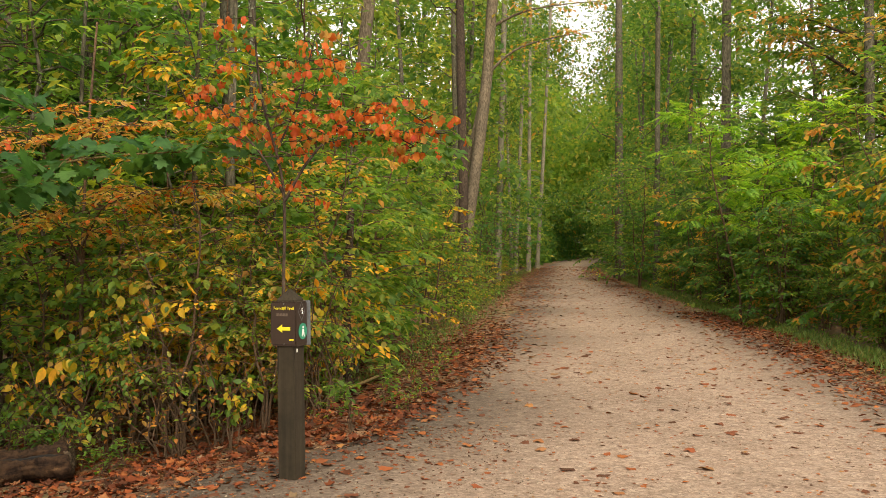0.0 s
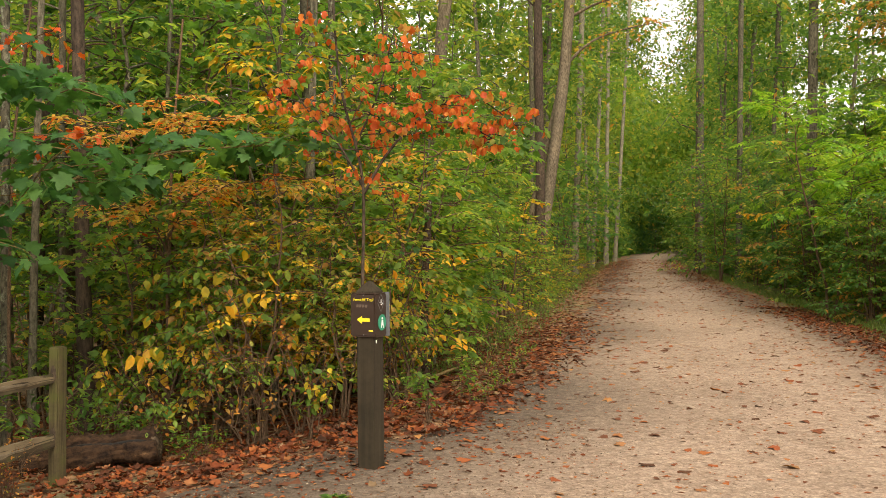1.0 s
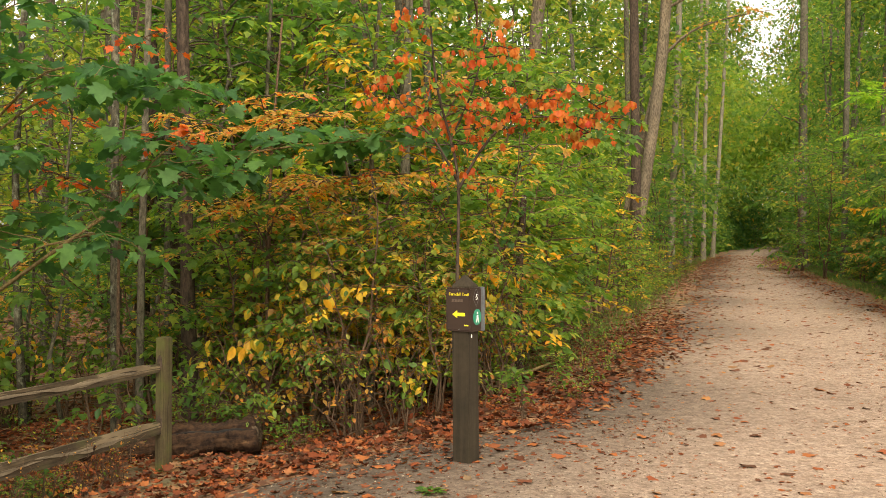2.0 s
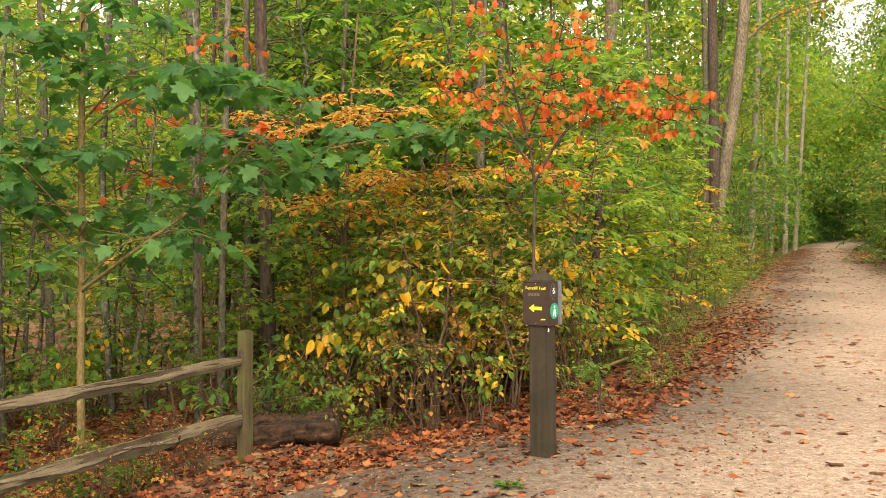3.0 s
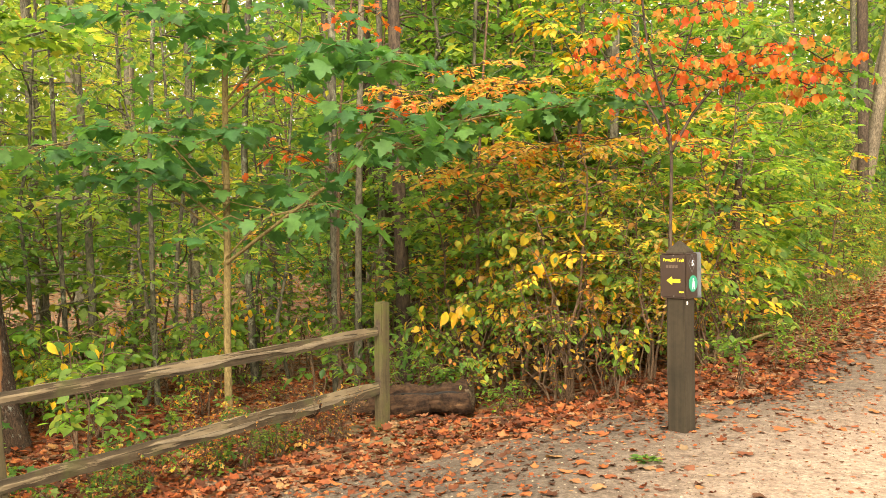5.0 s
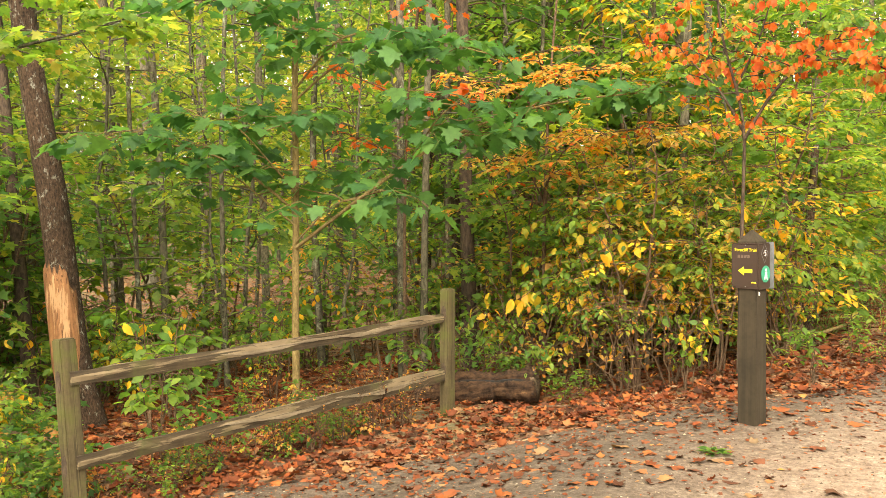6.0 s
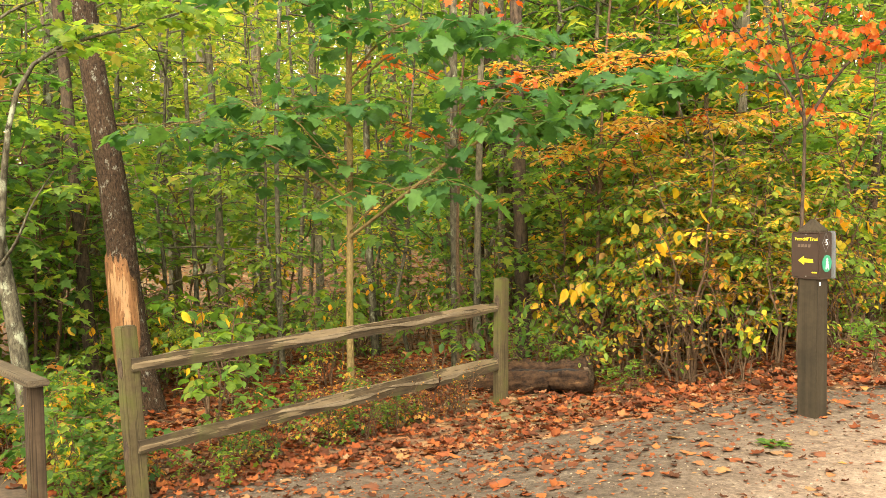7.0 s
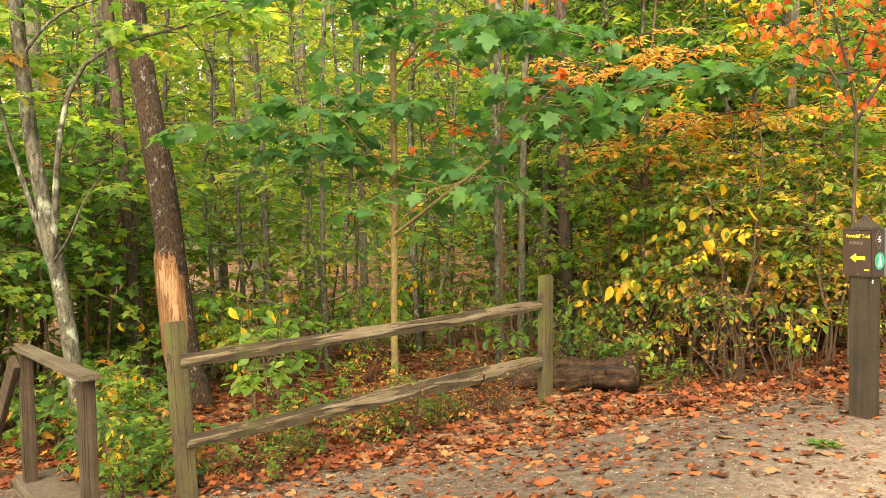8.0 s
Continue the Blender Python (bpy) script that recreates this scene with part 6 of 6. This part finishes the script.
spots += [(-26 + 7 * i, -27 - 5 * math.sin(1.9 * i)) for i in range(6)] + [(-24, -8), (-27, 2), (24, -6), (22, 4)]
spots += [(float(along(LEFT_EDGE, y)) - 3 - 3 * rr.random(), y) for y in np.arange(34, 140, 7.0)] + [(float(along(RIGHT_EDGE, y)) + 3 + 3 * rr.random(), y) for y in np.arange(62, 140, 8.0)]
for i, (x, y) in enumerate(spots):
    right = x > float(along(LEFT_EDGE, y)) - (15 if y < 45 else 0) or y < 9
    plant(wood[2 + i % 2] if right else wood[(0, 1, 0, 2)[i % 4]], x, y, 73 * i, (0.8 + 0.5 * rr.random()) * (1.0 + max(0.0, y - 50) * 0.009))


for i in range(16):
    plant(green_far, 3 + 3.4 * i, 136 + 5 * math.sin(1.7 * i) + (6 if i < 4 else 0), 67 * i, 2.4 + 0.5 * math.sin(i))
for i in range(9):
    y = 82 + 5.5 * i
    plant(green_far, float(along(LEFT_EDGE, y)) - 2.6, y, 67 * i, 1.6)
    plant(green_far, float(along(RIGHT_EDGE, y)) + 3.0, y, 47 * i, 1.7)


def far_woods(seed, n, place, leaf, mat, label, clump=1.5, per=45):
    """A distant mass of leaves in flattened clumps, with an uneven top."""
    r = np.random.default_rng(seed)
    m = n // per
    mid = np.repeat(place(r, m), per, 0)
    n = m * per
    big = np.repeat(clump * (0.5 + r.random(m)), per)[:, None]
    pos = mid + r.normal(size=(n, 3)) * big * np.array([1.0, 1.0, 0.38])
    pos[:, 2] = np.maximum(pos[:, 2], land(pos[:, 0], pos[:, 1]))
    way, up = r.normal(size=(n, 3)), 0.5 * r.normal(size=(n, 3))
    way[:, 2] -= 0.3
    up[:, 2] += 1.0
    return tagged(put("far_woods", leaf_mesh("far_woods", pos, way, up, leaf * (0.6 + 0.8 * r.random(n)), LEAF_SMALL), mat), label, "woods", kind="stuff")


def end_place(r, n):
    x = 12 + 34 * r.random(n)
    top = 50 + 2 * np.sin(0.21 * x) + 3 * np.sin(0.57 * x + 1) - 24 * np.exp(-((x - 27.0) / 4.0) ** 2)
    return np.stack([x, 176 + 14 * r.random(n), top * r.random(n) - 0.5], 1)


def left_place(r, n):
    a = np.radians(17 + 47 * r.random(n))
    d = 68 + 6 * r.random(n)
    top = 21 + 3 * np.sin(9 * a) + 2 * np.sin(31 * a)
    return np.stack([-d * np.sin(a) - 4, d * np.cos(a), top * r.random(n) - 1.5], 1)


def floor_place(r, n):
    a = np.radians(14 + 44 * r.random(n))
    d = 30 + 18 * r.random(n)
    return np.stack([-d * np.sin(a), d * np.cos(a), -1.2 + (1.9 + 0.7 * np.sin(17 * a)) * r.random(n)], 1)


def back_place(r, n):
    a = np.radians(12 + 54 * r.random(n))
    d = 78 + 8 * r.random(n)
    return np.stack([-d * np.sin(a) - 4, d * np.cos(a), 27 * r.random(n) - 1.0], 1)


def behind_place(r, n):
    a = np.radians(5 + 17 * r.random(n))
    d = 68 + 8 * r.random(n)
    top = 23 + 3 * np.sin(9 * a) + 2 * np.sin(31 * a)
    return np.stack([-d * np.sin(a) - 4, d * np.cos(a), top * r.random(n) - 1.5], 1)


def right_place(r, n):
    y = 5 + 160 * r.random(n)
    x = along(RIGHT_EDGE, y) + 17 + 4 * r.random(n)
    top = 11 + 2 * np.sin(0.3 * y) + 2 * np.sin(0.71 * y)
    return np.stack([x, y, top * r.random(n) - 1.0], 1)


def along_place(r, n):
    y = 66 + 110 * r.random(n)
    x = along(LEFT_EDGE, y) - 5 - 6 * r.random(n)
    top = 19 + 3 * np.sin(0.3 * y) + 2 * np.sin(0.71 * y)
    return np.stack([x, y, top * r.random(n) - 0.8], 1)


def bend_sides(r, n):
    """Both sides of the bend, leaving the path's own width free."""
    y = 118 + 44 * r.random(n)
    side = r.random(n) < 0.6
    x = np.where(side, along(LEFT_EDGE, y) - 1.5 - 14 * r.random(n) ** 1.3, along(RIGHT_EDGE, y) + 1.5 + 14 * r.random(n) ** 1.3)
    return x, y


def bend_low(r, n):
    x, y = bend_sides(r, n)
    top = 8 + 2 * np.sin(0.33 * x) + 2 * np.sin(0.9 * x + 0.2 * y)
    return np.stack([x, y, top * r.random(n) - 0.2], 1)


def bend_high(r, n):
    """Crowns that close over the path where it bends away."""
    y = 108 + 50 * r.random(n)
    x = along(LEFT_EDGE, y) - 9 + 28 * r.random(n)
    low = 7.5 + 2 * np.sin(0.4 * x) + 0.05 * (y - 108)
    top = 21 + 3 * np.sin(0.33 * x) + 3 * np.sin(0.9 * x + 0.2 * y) + 0.16 * (y - 108) - 9 * np.exp(-((x - 17 - 0.15 * (y - 108)) / 3.0) ** 2)
    return np.stack([x, y, low + (top - low) * r.random(n)], 1)


# Darker leaf colour on this low mass stands in for shade under the crowns.
far_woods(5, 16000, bend_low, 0.62, DARK_GREEN, "dark green undergrowth at the path's bend, darkened for the crowns' shade", 1.4)
far_woods(7, 34000, bend_high, 0.66, LIME, "light green crowns over the bend of the path", 1.7)
far_woods(4, 20000, along_place, 0.6, YELLOW_GREEN, "green woods lining the far path", 1.6)
far_woods(1, 64000, end_place, 0.75, YELLOW_GREEN, "dense green woods beyond the bend", 2.6)
far_woods(6, 20000, behind_place, 0.62, GREEN, "green woods deep behind the thicket", 1.6)
far_woods(2, 56000, left_place, 0.55, FAR_LIME, "pale yellow-green woods deep behind the trees", 1.5)
far_woods(8, 15000, floor_place, 0.26, DARK_GREEN, "dark green undergrowth deep in the wood", 1.0)
far_woods(9, 24000, back_place, 0.95, YELLOW_GREEN, "light green wood edge far behind the trees", 2.2)
far_woods(3, 20000, right_place, 0.5, GREEN, "dense green woods behind the shrubs", 1.5)

# ---- leaf litter, grass ----
def scatter_leaves(rng, n, x0, x1, y0, y1, keep):
    x, y = x0 + (x1 - x0) * rng.random(n), y0 + (y1 - y0) * rng.random(n)
    k = rng.random(n) < keep(x, y)
    return x[k], y[k]


def litter(name, seed, x, y, size, template, lift, label, tilt=0.35, paler=False):
    rng = np.random.default_rng(seed)
    n = len(x)
    on_path = (x > along(APRON_EDGE, y)) & (x < along(RIGHT_EDGE, y))
    z = land(x, y) + np.where(on_path, 0.0245 + 0.006 * np.sin(2.3 * x + 1.1 * y) * np.sin(1.7 * y), 0.008) + lift * rng.random(n)
    a = rng.random(n) * 2 * math.pi
    way = np.stack([np.cos(a), np.sin(a), tilt * rng.normal(size=n) * 0.6], 1)
    up = np.stack([tilt * rng.normal(size=n), tilt * rng.normal(size=n), np.ones(n)], 1)
    # The last flag picks the path leaves' lighter colours.
    return tagged(put(name, leaf_mesh(name, np.stack([x, y, z], 1), way, up, size * (0.36 + 1.1 * rng.random(n) ** 2.0), template), PATH_LEAF if tilt < 0.3 or paler else LITTER), label, "leaf litter", kind="stuff")


rng = np.random.default_rng(5)


def verge(x, y):
    s = along(APRON_EDGE, y) - x
    clump = 0.5 + 0.5 * np.sin(2.1 * x + 1.7 * y) * np.sin(2.9 * y - 1.3 * x)
    inside = np.maximum(np.clip(1 + s / (0.25 + 0.5 * clump), 0, 1) * 0.9, np.where(x < -0.6, (0.30 + 0.62 * smooth((-1.4 - x) / 2.0)) * clump ** 1.6 + 0.03, 0.0))
    return np.where(s > 0, np.clip(1.1 - s / 5.5, 0.12, 1), inside)


x, y = scatter_leaves(rng, 100000, -9, 2.0, 3.2, 20, lambda x, y: verge(x, y) * np.clip((20 - y) / 7, 0, 1) * np.where(x < along(LEFT_EDGE, y) - 3.5, 0.6, 1.0))
on_gravel = x > along(APRON_EDGE, y) + 0.15
xg, yg = x[on_gravel], y[on_gravel]
flat_ones = rng.random(len(xg)) < 0.3
litter("leaf_litter", 7, xg[flat_ones], yg[flat_ones], 0.07, LEAF_FLAT, 0.004, "orange and brown leaves lying on the gravel", 0.16)
litter("leaf_litter", 9, xg[~flat_ones], yg[~flat_ones], 0.052, LEAF_CURL, 0.008, "small curled red-brown leaves on the gravel", 0.32)
x2, y2 = scatter_leaves(rng, 16000, -6.5, 0.5, 3.0, 8, lambda x, y: np.where(x > along(APRON_EDGE, y), np.clip(1.0 - (x - along(APRON_EDGE, y)) / 3.2, 0.1, 1), 0))
litter("leaf_scraps", 10, x2, y2, 0.03, LEAF_MED, 0.004, "brown and rust leaf fragments strewn over the gravel", 0.35)
x, y = x[~on_gravel], y[~on_gravel]
near = y < 9.5
litter("leaf_litter", 1, x[near], y[near], 0.064, LEAF_CURL, 0.045, "rust-red and brown fallen leaves along the path's edge", 0.36)
litter("leaf_litter", 8, x[~near], y[~near], 0.075, LEAF_MED, 0.05, "rust-red fallen leaves under the thicket", 0.31)
x, y = scatter_leaves(rng, 60000, -2.5, 8, 12, 75, lambda x, y: np.clip(1.1 - np.abs(along(LEFT_EDGE, y) - 0.8 - x) / (1.5 + 0.01 * y), 0, 1))
litter("leaf_litter", 2, x, y, 0.11, LEAF_SMALL, 0.012, "rust-red fallen leaves along the far path's edge", 0.15)
x, y = scatter_leaves(rng, 44000, 3.5, 14, 6, 75, lambda x, y: np.clip(1.1 - np.abs(along(RIGHT_EDGE, y) - 0.1 - x) / 1.1, 0, 1))
litter("leaf_litter", 3, x, y, 0.09, LEAF_SMALL, 0.04, "brown fallen leaves along the path's other edge", 0.28)
x, y = scatter_leaves(rng, 24000, 3.6, 7.5, 6, 22, lambda x, y: np.clip(1.15 - np.abs(along(RIGHT_EDGE, y) + 0.15 - x) / 0.8, 0, 1))
litter("leaf_litter", 11, x, y, 0.066, LEAF_MED, 0.04, "red-brown leaves heaped along the path's edge", 0.4)
x, y = scatter_leaves(rng, 24000, -10, -4, 4, 11, lambda x, y: np.where(x < along(APRON_EDGE, y) - 0.3, 0.9, 0))
litter("leaf_litter", 12, x, y, 0.075, LEAF_MED, 0.03, "orange-brown leaves on the slope behind the fence", 0.35)
x, y = scatter_leaves(rng, 30000, -24, -4, 5, 30, lambda x, y: np.where(x < -4.2, 0.85, 0))
litter("leaf_litter", 4, x, y, 0.11, LEAF_SMALL, 0.03, "brown and orange leaves on the forest floor", 0.35, True)
x, y = scatter_leaves(rng, 90000, -5, 10, 2.5, 70, lambda x, y: np.where((x > along(APRON_EDGE, y)) & (x < along(RIGHT_EDGE, y)), np.where(y > 14, 0.3, 1.0) * 0.55 + 0.4 * smooth((x - along(RIGHT_EDGE, y) + 2.0) / 1.8), 0))
litter("leaf_scraps", 6, x, y, 0.036 + 0.0009 * y, LEAF_SMALL, 0.002, "tiny scraps of dead leaf on the path", 0.1)
x, y = scatter_leaves(rng, 46000, -4, 12, -5, 80, lambda x, y: np.where((x > along(APRON_EDGE, y)) & (x < along(RIGHT_EDGE, y)), np.where(y > 15, 0.5, 1.0) * np.clip(0.25 + 0.5 * np.abs((x - along(LEFT_EDGE, y)) / 5 - 0.5), 0, 1), 0))
litter("leaf_litter", 5, x, y, 0.068 + 0.0009 * y, LEAF_FLAT, 0.003, "scattered small fallen leaves on the path", 0.14)


# ---- loose grit on the gravel ----
GRIT = foliage_mat("loose_grit", [(0.0, (0.045, 0.033, 0.024)), (0.4, (0.115, 0.088, 0.066)), (0.8, (0.20, 0.165, 0.13)), (1.0, (0.33, 0.30, 0.255))], 0.0, 0.9)
PEBBLE = (np.array([(0.5, 0, 0), (0.1, 0.55, 0), (-0.5, 0.1, 0), (-0.1, -0.45, 0), (0.1, 0.05, 0.42)]), np.array([(0, 1, 4), (1, 2, 4), (2, 3, 4), (3, 0, 4)]))


def grit(seed, n, x0, x1, y0, y1, label, size):
    r = np.random.default_rng(seed)
    y = y0 + (y1 - y0) * r.random(n) ** 1.3
    x = x0 + (x1 - x0) * r.random(n)
    ok = (x > along(APRON_EDGE, y) + 0.1) & (x < along(RIGHT_EDGE, y) - 0.1)
    x, y = x[ok], y[ok]
    m = len(x)
    z = land(x, y) + 0.020 + 0.006 * np.sin(2.3 * x + 1.1 * y) * np.sin(1.7 * y)
    a = r.random(m) * 2 * math.pi
    way = np.stack([np.cos(a), np.sin(a), 0.2 * r.normal(size=m)], 1)
    up = np.stack([0.3 * r.normal(size=m), 0.3 * r.normal(size=m), np.ones(m)], 1)
    return tagged(put("grit", leaf_mesh("grit", np.stack([x, y, z], 1), way, up, size * (0.5 + 1.2 * r.random(m) ** 2), PEBBLE), GRIT), label, "gravel", kind="stuff")


grit(1, 17000, -6.5, 0.6, 3.0, 8.0, "loose grey and white stone chips", 0.013)
grit(2, 18000, -0.8, 5.0, 3.2, 12.0, "loose tan stone chips on the trodden path", 0.009)


def blades(name, seed, n, edge, off, width, y0, y1, size, label):
    r = np.random.default_rng(seed)
    y = y0 + (y1 - y0) * r.random(n) ** 1.4
    x = along(edge, y) + off + width * r.normal(size=n)
    z = land(x, y)
    way = np.stack([0.5 * r.normal(size=n), 0.5 * r.normal(size=n), np.ones(n)], 1)
    up = r.normal(size=(n, 3))
    tpl = (np.array([(-0.05, 0, 0), (0.05, 0, 0), (0.035, 0.6, 0.05), (0, 1, 0.2)]), np.array([(0, 1, 2), (0, 2, 3)]))
    return tagged(put(name, leaf_mesh(name, np.stack([x, y, z], 1), way, up, size * (0.5 + r.random(n)), tpl), GRASS), label, "grass", kind="stuff")


blades("grass", 1, 26000, RIGHT_EDGE, 0.80, 0.20, 9, 90, 0.11, "strip of short green grass beside the path")
blades("grass", 2, 7000, LEFT_EDGE, -1.15, 0.35, 11, 80, 0.10, "strip of short green grass under the shrubs")
weed_rng = np.random.default_rng(3)
wa = weed_rng.random(30) * 2 * math.pi
wr = 0.07 * weed_rng.random(30)
wpos = np.stack([-1.05 + wr * np.cos(wa), 5.47 + 0.7 * wr * np.sin(wa), 0.025 + 0.02 * weed_rng.random(30)], 1)
tagged(put("weed", leaf_mesh("weed", wpos, np.stack([np.cos(wa), np.sin(wa), 0.35 * weed_rng.random(30)], 1), np.stack([0.3 * weed_rng.normal(size=30), 0.3 * weed_rng.normal(size=30), np.ones(30)], 1), 0.03 + 0.025 * weed_rng.random(30), LEAF_OVAL), GREEN), "low green weed rosette growing in the gravel", "weed", kind="stuff")
